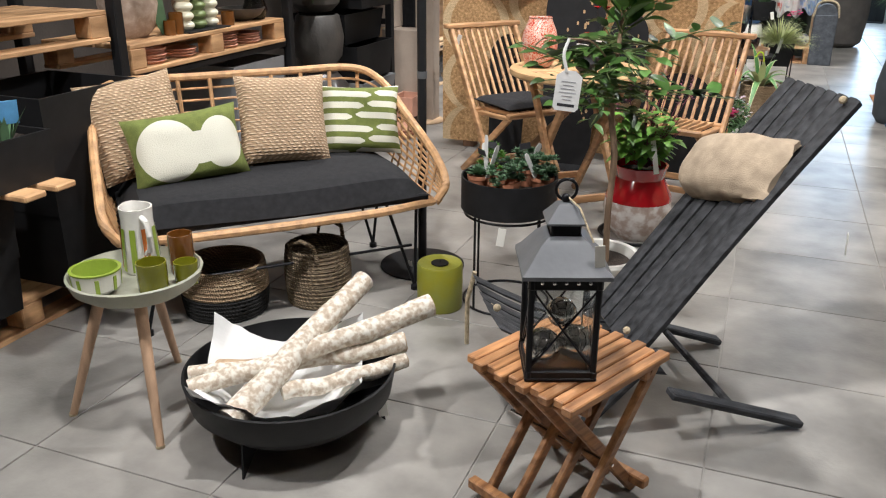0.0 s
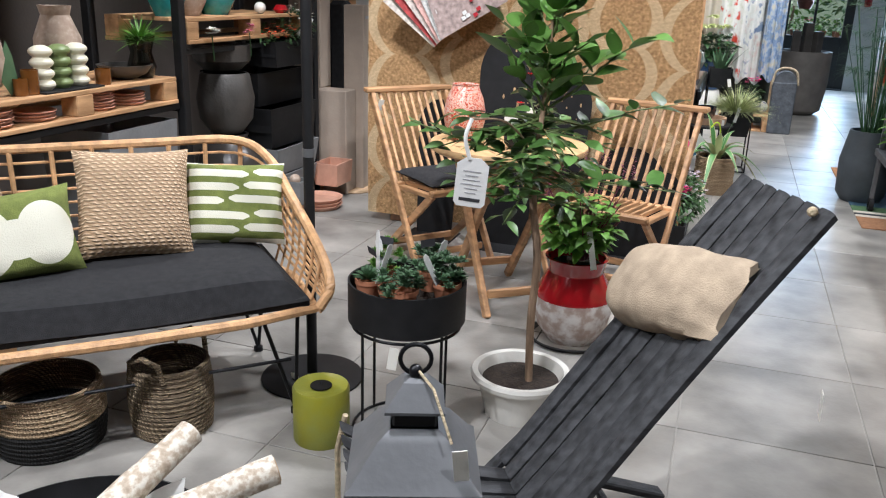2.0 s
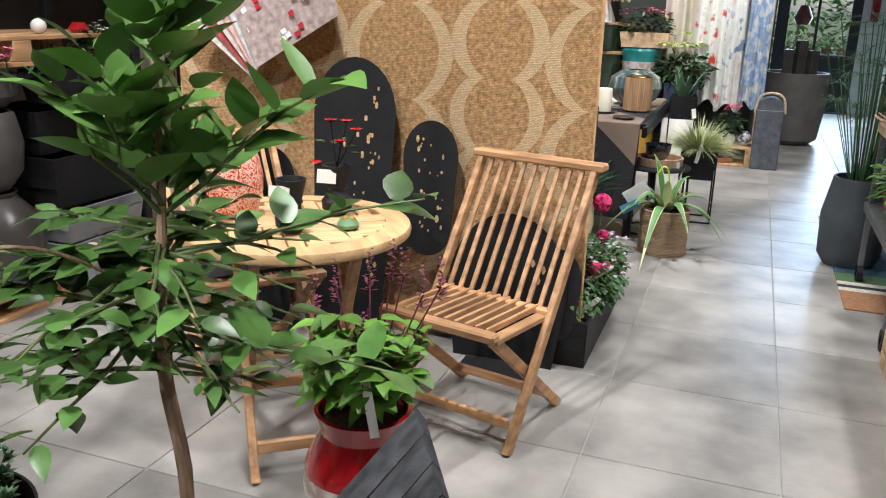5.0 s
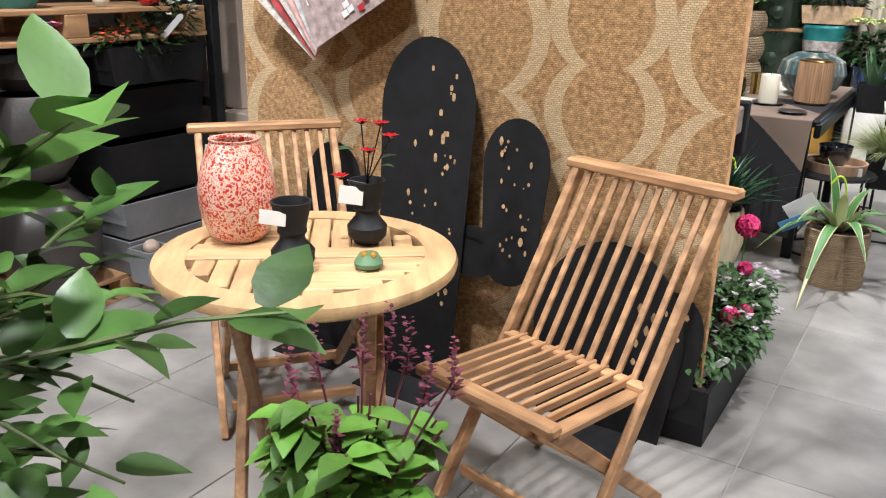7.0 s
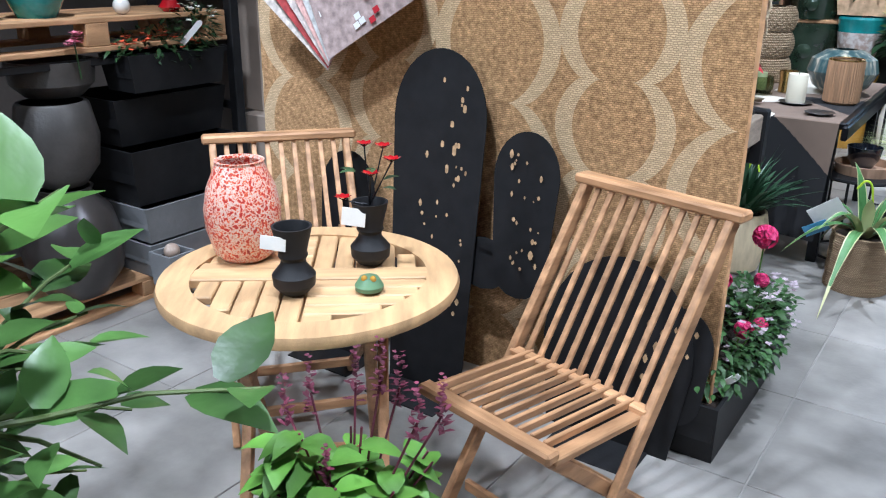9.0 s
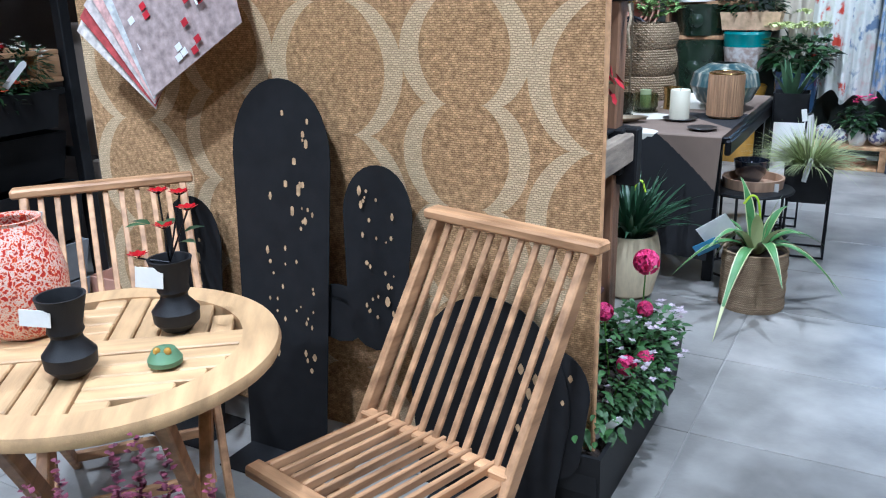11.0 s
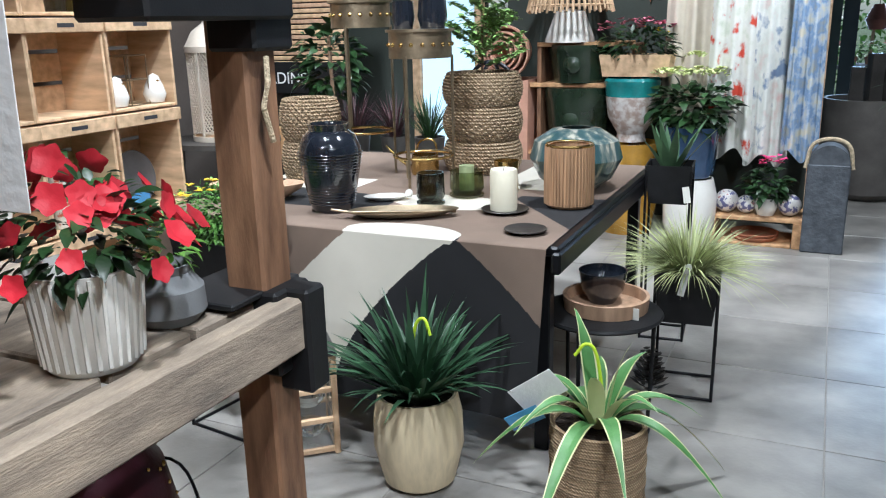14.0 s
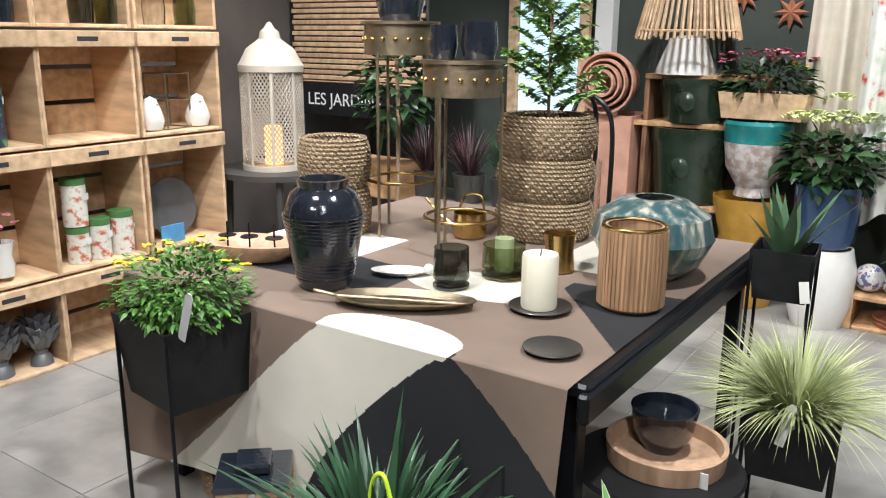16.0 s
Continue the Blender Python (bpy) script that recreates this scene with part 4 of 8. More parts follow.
def succulent(v, u, r, h, kind, label):
    t = thing("succulent", v, u + 0.07, 0.472, rnd(0, 360), label, "succulent plant", "succulents in the round planter")
    part("pot", vessel([(r * 0.62, 0), (r * 0.8, 0.055), (r * 0.85, 0.055), (r * 0.85, 0.07)], 20, 0.004), TERRA, t)
    g = Geo()
    if kind == 0:
        rosette(g, 0, 0, 0.065, r * 1.1, 10, 5)
    else:
        for _ in range(26):
            a, q = rnd(0, 6.28), r * math.sqrt(rnd(0, 1)) * 1.0
            rosette(g, q * math.cos(a), q * math.sin(a), 0.06 + rnd(0, h), 0.030 if kind == 1 else 0.022, 6, 3)
    part("leaves", g, (LEAFS, LEAFS, LEAFB)[kind], t)
    return t


ss = [succulent(-0.83, 2.86, 0.075, 0.07, 1, "bushy green succulent in a terracotta pot"), succulent(-0.95, 2.90, 0.05, 0.03, 0, "grey-pink rosette succulent in a terracotta pot"),
      succulent(-0.71, 2.97, 0.055, 0.08, 1, "fine-leaved succulent in a terracotta pot"), succulent(-0.93, 3.0, 0.05, 0.10, 2, "light green leafy succulent in a small pot"), succulent(-0.80, 3.06, 0.05, 0.07, 1, "blue-green succulent in a small pot")]
for k, (x, y, rz, h) in enumerate(((0.05, -0.05, 25, 0.12), (0.0, 0.03, 15, 0.14), (-0.03, 0.02, -20, 0.1), (0.01, 0.01, 30, 0.09), (0, 0.02, 10, 0.1))):
    label_stake(ss[k], x, y, 0.07, h, rz, None, rnd(-40, 40))
    if k in (1, 3, 4):
        part("name_card", Geo().box(0.055, 0.002, 0.025, T(x + 0.01, y - 0.02, 0.16, 15, 0, rz)), INK, ss[k], "small black name card")


def leafy_crown(g, n, centre, rad, leaf_len, leaf_w, bend=0.35, shell=0.35):
    for _ in range(n):
        a, zz = rnd(0, 6.28), rnd(-1, 1)
        q = (shell + (1 - shell) * rnd(0, 1)) ** 0.6
        s = math.sqrt(1 - zz * zz)
        k = 1 + 0.22 * noise.noise((3 * math.cos(a) * s, 3 * math.sin(a) * s, 3 * zz))
        p = (centre[0] + rad[0] * q * k * s * math.cos(a), centre[1] + rad[1] * q * k * s * math.sin(a), centre[2] + rad[2] * q * k * zz)
        d = (math.cos(a) * s + rnd(-0.6, 0.6), math.sin(a) * s + rnd(-0.6, 0.6), zz * 0.5 + rnd(-0.3, 0.5))
        L = leaf_len * rnd(0.6, 1.25)
        g.leaf(p, d, L, L * leaf_w, rnd(0.1, bend * 1.6), 4, 0.2, rnd(-0.5, 0.5))


def citrus_tree():
    t = thing("lemon_tree", -0.51, 3.29, 0, 0, "young citrus tree with glossy leaves in a white pot", "tree")
    part("pot", Geo().lathe([(0.001, 0), (0.12, 0), (0.15, 0.13), (0.172, 0.135), (0.176, 0.15), (0.17, 0.162), (0.15, 0.16), (0.135, 0.13), (0.11, 0.02)], 40), CERW, t)
    part("soil", Geo().disc(0.14, 0.125), SOIL, t)
    part("trunk", Geo().tube(smooth_path([(0.03, 0.0, 0.12), (0.022, 0.004, 0.35), (0.03, 0.0, 0.58), (0.0, 0.0, 0.80), (0.015, 0.01, 1.1), (0.03, 0.0, 1.42)], 4), [0.0135] * 12 + [0.012, 0.011, 0.010, 0.009, 0.008, 0.007, 0.006, 0.005, 0.004], 10), BARK, t)
    br, dark, young = Geo(), Geo(), Geo()

    def twig(p0, d, L, n, size, lift, g, droop=0.06):
        d = d.normalized()
        pts = [p0 + d * L * q + Vector((0.012 * math.sin(9 * q + n), 0.012 * math.cos(7 * q), -droop * q * q)) for q in (0, 0.25, 0.5, 0.75, 1.0)]
        br.tube(pts, [0.0050, 0.0045, 0.0036, 0.0028, 0.0018], 6)
        for i in range(n):
            q = 0.22 + 0.80 * (i + rnd(0, 0.6)) / n
            p = p0 + d * L * q + Vector((0.012 * math.sin(9 * q + n), 0.012 * math.cos(7 * q), -droop * q * q))
            a = i * 2.4 + rnd(-0.5, 0.5)
            side = Vector((math.cos(a), math.sin(a), rnd(-0.25, 0.35) + lift))
            s = size * rnd(0.65, 1.2)
            g.leaf(p + side * 0.012, side + d * 0.7, s, s * rnd(0.50, 0.60), rnd(0.05, 0.40), 5, 0.16, rnd(-0.5, 0.5))
    # the dense skirt of older leaves
    for k in range(40):
        z0, a = rnd(0.76, 1.06), k * 2.4 + rnd(-0.3, 0.3)
        d = Vector((math.cos(a), math.sin(a), rnd(-0.25, 0.40)))
        open_side = math.cos(a - 0.3) > 0.15
        twig(Vector((0.01, 0, z0)), d, rnd(0.20, 0.36) * (0.75 if open_side else 1.0), int(rnd(8, 13) * (0.45 if open_side else 1.0)), 0.070, 0.0, dark)
    # upright young growth round the leader
    for k in range(15):
        z0, a = rnd(1.02, 1.36), k * 2.4 + rnd(-0.4, 0.4)
        d = Vector((math.cos(a), math.sin(a), rnd(0.5, 1.5)))
        twig(Vector((0.02, 0, z0)), d, rnd(0.16, 0.30) * (0.7 if math.cos(a - 0.3) > 0.4 else 1.0), int(rnd(6, 9)), 0.125, 0.55, young, 0.0)
    # longer shoots that stick out
    for d, L, z0, g in ((Vector((-0.75, -0.72, 0.45)), 0.50, 0.88, dark), (Vector((0.85, 0.45, 0.30)), 0.46, 0.98, dark), (Vector((0.80, 0.20, 0.75)), 0.42, 1.05, young), (Vector((-0.30, 0.9, 0.4)), 0.42, 0.95, dark), (Vector((0.95, 0.05, 0.02)), 0.42, 0.86, dark)):
        twig(Vector((0.01, 0, z0)), d, L, 11, 0.10, 0.15, g, 0.03)
    part("branches", br, mat("green_stem", (0.10, 0.14, 0.04), 0.6, var=0.2), t)
    part("crown", dark, LEAF, t, smooth=60)
    part("young_shoots", young, LEAFY, t, "lighter green upright young leaves", smooth=60)
    m = T(-0.088, -0.406, 0.905, 8, 5, 12)
    tg = part("care_tag", Geo().add([(x, y, z) for y in (-0.0008, 0.0008) for x, z in ((-0.045, -0.06), (-0.035, -0.072), (0.035, -0.072), (0.045, -0.06), (0.045, 0.055), (0.02, 0.075), (-0.02, 0.075), (-0.045, 0.055))],
              [tuple(range(8)), tuple(range(15, 7, -1))] + [(k, 8 + k, 8 + (k + 1) % 8, (k + 1) % 8) for k in range(8)], m), PAPER, t, "white printed care tag on a loop", smooth=0)
    part("tag_loop", Geo().tube(smooth_path([m @ Vector(p) for p in ((-0.012, 0, 0.07), (-0.03, 0.0, 0.13), (-0.02, 0.02, 0.18))]), 0.006, 6), PAPER, t)
    part("tag_twig", Geo().tube(smooth_path([(0.0, -0.05, 0.95), (-0.05, -0.2, 1.05), tuple(m @ Vector((-0.02, 0.02, 0.18)))]), 0.0035, 6), BARK, t)
    for k in range(6):
        part("print_line", Geo().box(rnd(0.03, 0.06), 0.001, 0.003, m @ T(0, -0.0016, 0.035 - 0.013 * k), 0.0002), INKG, tg)
    part("print_bar", Geo().box(0.06, 0.001, 0.010, m @ T(0, -0.0016, -0.05), 0.0002), INK, tg)


citrus_tree()


# ---- shelving along the west side ----
def pallet(v, u, z, length, depth, label, h=0.13):
    """A wooden pallet with its front along u."""
    t = thing("pallet_shelf", v, u, z, 0, label, "pallet", "pallets used as shelves")
    n = 5
    for k in range(n):
        part("board", Geo().box(depth / n - 0.012, length, 0.02, T(-depth * (k + 0.5) / n, length / 2, h - 0.01), 0.003), PALLET, t)
    for k in range(3):
        y = 0.05 + (length - 0.1) * k / 2
        for x in (-0.05, -depth + 0.05):
            part("block", Geo().box(0.09, 0.1, h - 0.04, T(x, y, h / 2), 0.004), PALLET, t)
    for x in (-0.05, -depth + 0.05):
        part("bottom_board", Geo().box(0.10, length, 0.02, T(x, length / 2, 0.01), 0.003), PALLET, t)


rack = thing("shelf_rack", -2.57, 2.9, 0, 0, "tall black steel rack frame holding pallet shelves", "rack")
for u in (-1.4, 0.0, 1.38, 2.78):
    for v in (0.0, -0.55):
        part("upright", Geo().box(0.05, 0.05, 2.5, T(v, u, 1.25)), BLACK, rack)
    for z in (0.79, 1.5, 2.2):
        part("side_bar", Geo().box(0.5, 0.03, 0.04, T(-0.275, u, z)), BLACK, rack)
for z in (0.80, 1.06):
    part("front_bar", Geo().box(0.03, 1.34, 0.03, T(-0.02, 0.69 if z < 1 else 2.08, z - 0.0)), BLACK, rack)
pallet(-2.56, 2.96, 0.82, 1.27, 0.52, "orange-brown wooden pallet used as a shelf in the rack")
pallet(-2.56, 4.34, 1.10, 1.30, 0.52, "upper wooden pallet shelf with vases on it")
pallet(-2.56, 1.55, 0.98, 1.30, 0.52, "wooden pallet shelf beside the planters")
pallet(-2.42, 1.25, 0.0, 1.7, 0.75, "low wooden pallet standing on the floor")
pallet(-2.56, 4.4, 0.0, 1.4, 0.7, "low floor pallet under urns and boxes", 0.11)


def pot(name, v, u, z, prof, material, label, category="pot", group="", wall_t=0.012, rz=0, seg=36):
    t = thing(name, v, u, z, rz, label, category, group)
    part("body", vessel(prof, seg, wall_t), material, t)
    return t


def solid(name, v, u, z, sx, sy, sz, material, label, category, rz=0, b=0.006, group=""):
    ob = part(name, Geo().box(sx, sy, sz, T(0, 0, sz / 2), b), material)
    ob.matrix_world = T(v, u, z, 0, 0, rz)
    return tagged(ob, label, category, group)


def square_pot(name, v, u, z, w, d, h, material, label, category="planter", rz=0, taper=0.9, soil=True, group=""):
    t = thing(name, v, u, z, rz, label, category, group)
    g = Geo()
    k = taper
    e = 0.012
    g.add([(-w / 2 * k, -d / 2 * k, 0), (w / 2 * k, -d / 2 * k, 0), (w / 2 * k, d / 2 * k, 0), (-w / 2 * k, d / 2 * k, 0),
           (-w / 2, -d / 2, h), (w / 2, -d / 2, h), (w / 2, d / 2, h), (-w / 2, d / 2, h),
           (-w / 2 + e, -d / 2 + e, h), (w / 2 - e, -d / 2 + e, h), (w / 2 - e, d / 2 - e, h), (-w / 2 + e, d / 2 - e, h),
           (-w / 2 + e, -d / 2 + e, h * 0.4), (w / 2 - e, -d / 2 + e, h * 0.4), (w / 2 - e, d / 2 - e, h * 0.4), (-w / 2 + e, d / 2 - e, h * 0.4)],
          [(3, 2, 1, 0)] + [(i, (i + 1) % 4, 4 + (i + 1) % 4, 4 + i) for i in range(4)] + [(4 + i, 4 + (i + 1) % 4, 8 + (i + 1) % 4, 8 + i) for i in range(4)]
          + [(8 + i, 8 + (i + 1) % 4, 12 + (i + 1) % 4, 12 + i) for i in range(4)] + [(12, 13, 14, 15)])
    part("box", g, material, t, smooth=20)
    if soil:
        part("soil", Geo().box(w - 0.026, d - 0.026, 0.01, T(0, 0, h - 0.03)), SOIL, t)
    return t


def flowers(g, n, centre, rad, size, petals=6):
    """Open blooms spread over a dome."""
    for _ in range(n):
        a, q = rnd(0, 6.28), math.sqrt(rnd(0, 1))
        p = (centre[0] + rad[0] * q * math.cos(a), centre[1] + rad[1] * q * math.sin(a), centre[2] + rad[2] * (1 - q * q) + rnd(-0.02, 0.02))
        for k in range(petals):
            b = 2 * math.pi * k / petals + rnd(-0.2, 0.2)
            g.leaf(p, (math.cos(b), math.sin(b), rnd(0.1, 0.7)), size * rnd(0.7, 1), size * 0.7, 0.1, 2, 0.1)


def grass_tuft(t, material, n, length, width, spread, bend, z, name="leaf_tuft", up=1.0):
    g = Geo()
    for _ in range(n):
        a = rnd(0, 6.28)
        e = rnd(0.05, spread)
        g.blade((0.03 * math.cos(a), 0.03 * math.sin(a), z), (math.cos(a) * e, math.sin(a) * e, up), length * rnd(0.6, 1.1), width, bend * rnd(0.4, 1.2))
    return part(name, g, material, t)


big_vase = pot("vase", -2.76, 3.20, 0.95, [(0.07, 0), (0.11, 0.04), (0.135, 0.15), (0.12, 0.26), (0.08, 0.33), (0.06, 0.35), (0.07, 0.38)], STONEV, "large speckled stoneware vase on the pallet shelf", "vase")
pot("vase", -2.80, 3.72, 0.95, [(0.07, 0), (0.10, 0.1), (0.10, 0.2), (0.06, 0.3), (0.07, 0.34)], STONEV, "rough brown stoneware vase on the shelf", "vase")
for k, (u, m) in enumerate(((3.47, WAXW), (3.57, mat("green_bubble_wax", (0.20, 0.26, 0.10), 0.45, var=0.1)), (3.67, WAXW))):
    t = thing("bubble_candle", -2.66, u, 0.958, 0, "stacked bubble candle, %s, on a dark tray" % ("green" if k == 1 else "ivory"), "candle", "bubble candles on the shelf")
    prof = [(0.001, 0)]
    for j in range(4):
        prof += [(0.03 + 0.018 * math.sin(math.pi * s / 5), 0.045 * j + 0.045 * s / 5) for s in range(5)]
    part("wax", Geo().lathe(prof + [(0.02, 0.182), (0.001, 0.184)], 24), m, t)
tr = solid("slate_tray", -2.66, 3.57, 0.95, 0.16, 0.34, 0.008, BLACK, "flat black slate tray under the candles", "tray")
for u, r, h in ((3.38, 0.035, 0.10), (3.80, 0.035, 0.07), (3.33, 0.03, 0.07)):
    tumbler(-2.64, u, 0.95, r, h, AMBER, "small amber glass holder on the pallet shelf")
pot("wooden_bowl", -2.70, 4.02, 0.95, [(0.04, 0), (0.10, 0.03), (0.13, 0.07)], CONC, "dark shallow bowl on the shelf", "bowl")
t = thing("fern_jar", -2.68, 4.12, 0.95, 0, "bright green fern in a smoked glass jar", "potted plant")
part("jar", vessel([(0.05, 0), (0.07, 0.05), (0.05, 0.12), (0.07, 0.2)], 28, 0.004), SMOKE, t)
g = Geo()
for _ in range(240):
    a = rnd(0, 6.28)
    e = rnd(0.1, 1.4)
    g.blade((0, 0, 0.16), (math.cos(a) * e, math.sin(a) * e, rnd(0.3, 1)), rnd(0.10, 0.2), 0.008, rnd(0.1, 0.5), 4)
part("fronds", g, LEAFB, t)
t = thing("paper_tree", -2.66, 3.30, 0.95, 0, "small pale green fan-shaped leaf decoration", "decoration")
part("fan", Geo().add([(0, 0, 0), (0.0, 0.04, 0.06), (0.0, 0.025, 0.16), (0, 0, 0.22), (0, -0.025, 0.16), (0, -0.04, 0.06), (0.012, 0, 0.1)], [(0, 1, 6), (1, 2, 6), (2, 3, 6), (3, 4, 6), (4, 5, 6), (5, 0, 6)]), LEAFS, t)
for k, (u, n) in enumerate(((3.18, 5), (3.40, 3), (3.76, 6), (3.97, 4))):
    for j in range(n):
        ob = part("saucer", Geo().lathe([(0.001, 0), (0.075, 0), (0.092, 0.012), (0.088, 0.014), (0.07, 0.005), (0.001, 0.005)], 28), TERRAP)
        ob.matrix_world = T(-2.67 + rnd(-0.006, 0.006), u + rnd(-0.006, 0.006), 0.842 + 0.0135 * j)
        tagged(ob, "pale terracotta saucer in a stack on the pallet", "saucer", "stacked terracotta saucers")
square_pot("fibre_planter", -2.78, 3.98, 0, 0.4, 0.5, 0.74, GREYB, "tall grey fibre-clay planter under the shelf", soil=False)
square_pot("tall_planter", -2.55, 2.45, 0.13, 0.46, 0.5, 0.74, BLACK, "tall glossy black square planter standing on the pallet", soil=False)
square_pot("tall_planter", -2.6, 1.75, 0.13, 0.5, 0.6, 0.5, BLACK, "black square planter standing on the pallet", soil=False)
for u in (1.95, 2.08):
    solid("plank", -2.28, u, 0.60, 0.3, 0.09, 0.022, PALLET, "short wooden plank under the aloe trough", "plank")
tb = square_pot("plant_trough", -2.32, 1.88, 0.622, 0.22, 0.5, 0.17, BLACK, "black rectangular trough with small aloes", "planter", 0, 0.95)
for k in range(3):
    p = thing("aloe", -2.30, 1.72 + 0.14 * k, 0.76, 0, "spiky blue-green aloe in the black trough", "plant", "aloes in the trough")
    grass_tuft(p, LEAFS, 16, 0.17, 0.03, 1.0, 0.15, 0.0, "leaves")
    if k == 2:
        part("care_card", Geo().box(0.07, 0.002, 0.08, T(0.05, 0.0, 0.11, 10, 0, 60)), BLUEP, p, "blue printed care card")
t = thing("scroll_stand", -2.5, 1.85, 1.11, 0, "rusty wrought-iron scroll ornament on the shelf", "ornament")
for s in (-1, 1):
    part("scroll", Geo().tube([(0, s * (0.02 + 0.02 * k / 3) * math.cos(k * 0.8), 0.10 + 0.05 * math.sin(k * 0.8) + 0.012 * k) for k in range(12)], 0.006), mat("rust", (0.10, 0.05, 0.035), 0.7, var=0.3), t)
part("stem", Geo().tube([(0, 0, 0), (0, 0, 0.26)], 0.007), BLACK, t)
part("foot", Geo().lathe([(0.001, 0), (0.06, 0), (0.055, 0.01), (0.001, 0.012)], 20), BLACK, t)

# urns, boxes and flowers further along the rack
pot("urn", -2.66, 4.81, 0.11, [(0.12, 0), (0.19, 0.1), (0.205, 0.22), (0.17, 0.36), (0.10, 0.44), (0.11, 0.46)], CONCS, "large smooth dark urn on the floor pallet", "urn")
pot("urn", -2.68, 4.82, 0.575, [(0.09, 0), (0.15, 0.08), (0.165, 0.2), (0.14, 0.33), (0.13, 0.34)], CONC, "dark clay pot stacked on the urn", "pot")
pot("urn", -2.72, 4.86, 0.93, [(0.11, 0), (0.16, 0.05), (0.17, 0.14)], CONC, "dark clay bowl with a paper label", "pot")
square_pot("grey_trough", -2.66, 5.31, 0.11, 0.34, 0.50, 0.16, GREYB, "stacked grey fibre-clay trough", soil=False, group="stacked grey troughs")
square_pot("grey_trough", -2.66, 5.31, 0.28, 0.36, 0.53, 0.16, GREYB, "grey fibre-clay trough on top of another", soil=False, group="stacked grey troughs")
square_pot("black_trough", -2.7, 5.32, 0.445, 0.38, 0.58, 0.24, BLACK, "large black planter trough on the grey ones", soil=False)
square_pot("black_trough", -2.8, 5.34, 0.69, 0.4, 0.6, 0.2, BLACK, "upper black planter trough", soil=False)
square_pot("terracotta_trough", -2.44, 5.70, 0.11, 0.18, 0.24, 0.15, TERRAP, "small pale terracotta trough on the pallet", soil=False)
for j in range(3):
    pot("clay_saucer", -2.42, 5.45, 0.0 + 0.022 * j, [(0.13, 0), (0.155, 0.03)], TERRAP, "large terracotta saucer on the floor", "saucer", "large terracotta saucers", 0.008)
cu = square_pot("cube_pot", -2.40, 5.10, 0.11, 0.14, 0.14, 0.15, GREYB, "small grey cube pot with a cactus", "pot")
part("cactus", Geo().ball(0.035, T(0, 0, 0.15), 14), STONEV, cu)
fb = square_pot("window_box", -2.58, 5.30, 0.93, 0.2, 0.5, 0.15, BLACK, "black window box with orange flowers and white daisies", "planter")
g, gl = Geo(), Geo()
leafy_crown(gl, 420, (0, -0.03, 0.17), (0.13, 0.25, 0.09), 0.045, 0.35)
leafy_crown(gl, 300, (0, 0.16, 0.24), (0.12, 0.13, 0.09), 0.04, 0.3)
part("foliage", gl, LEAFD, fb)
flowers(g, 46, (0.04, -0.06, 0.17), (0.13, 0.22, 0.06), 0.022)
part("orange_flowers", g, PETO, fb)
g = Geo()
flowers(g, 26, (0, 0.16, 0.27), (0.13, 0.13, 0.07), 0.022)
part("daisies", g, PETW, fb)
label_stake(fb, 0.1, 0.02, 0.18, 0.12, 60, None, 40)
for u, z, r, h, m, lab in ((4.42, 1.23, 0.10, 0.26, TEALG, "pale turquoise glazed vase"), (4.58, 1.23, 0.12, 0.3, STONEV, "cream and brown mottled vase"), (4.85, 1.23, 0.12, 0.28, TEALG, "teal crackle-glazed round vase")):
    pot("vase", -2.74, u, z, [(r * 0.6, 0), (r, h * 0.35), (r * 0.9, h * 0.7), (r * 0.55, h * 0.92), (r * 0.6, h)], m, lab + " on the upper pallet", "vase", "vases on the upper shelf")
for k, (u, m) in enumerate(((4.50, PETW), (4.86, PETK))):
    t = thing("hanging_flower", -2.53, u, 1.06, 0, "%s artificial rose clipped to the pallet" % ("white" if k == 0 else "pink"), "flower")
    g = Geo()
    flowers(g, 7, (0, 0, 0.08), (0.02, 0.035, 0.03), 0.035, 7)
    part("petals", g, m, t)
    part("stem", Geo().tube([(0, 0, 0.08), (0, 0.01, -0.05)], 0.003), LEAFD, t)
pot("red_ornament", -2.64, 5.40, 1.23, [(0.03, 0), (0.05, 0.02), (0.03, 0.05)], REDGL, "small glossy red ornament on the pallet", "ornament")
ob = part("white_ball", Geo().ball(0.035, T(0, 0, 0.035)), CERW)
ob.matrix_world = T(-2.64, 5.16, 1.23)
tagged(ob, "small white ball ornament on the pallet", "ornament")
solid("carton", -2.55, 5.90, 0, 0.30, 0.16, 0.72, CARD, "tall printed brown carton standing on the floor", "box", group="cartons beside the rack")
solid("carton", -2.75, 5.98, 0.72, 0.24, 0.16, 0.60, CARD, "upright brown carton on another box", "box", group="cartons beside the rack")
bc = solid("carton", -2.42, 6.05, 0.0, 0.15, 0.13, 1.28, CARD, "tall narrow pale carton with printed lines", "box", group="cartons beside the rack")
part("print_bar", Geo().box(0.002, 0.08, 0.02, T(0.077, 0, 1.2)), INKG, bc)
part("print_mark", Geo().box(0.002, 0.03, 0.09, T(0.077, 0.02, 0.98)), INK, bc)
solid("black_case", -2.62, 6.2, 0.45, 0.14, 0.12, 0.85, CUSH, "tall soft black case standing by the cartons", "case", b=0.04)
st = thing("tray_stand", -2.68, 6.40, 0, 0, "tall thin black wire stand with a pierced tray and white flowers", "stand")
part("base_ring", Geo().ring(0.15, 0.008, 0.008), BLACKS, st)
for a in (0, 2.1, 4.2):
    part("leg", Geo().tube([(0.14 * math.cos(a), 0.14 * math.sin(a), 0.01), (0.05 * math.cos(a), 0.05 * math.sin(a), 0.86)], 0.006), BLACKS, st)
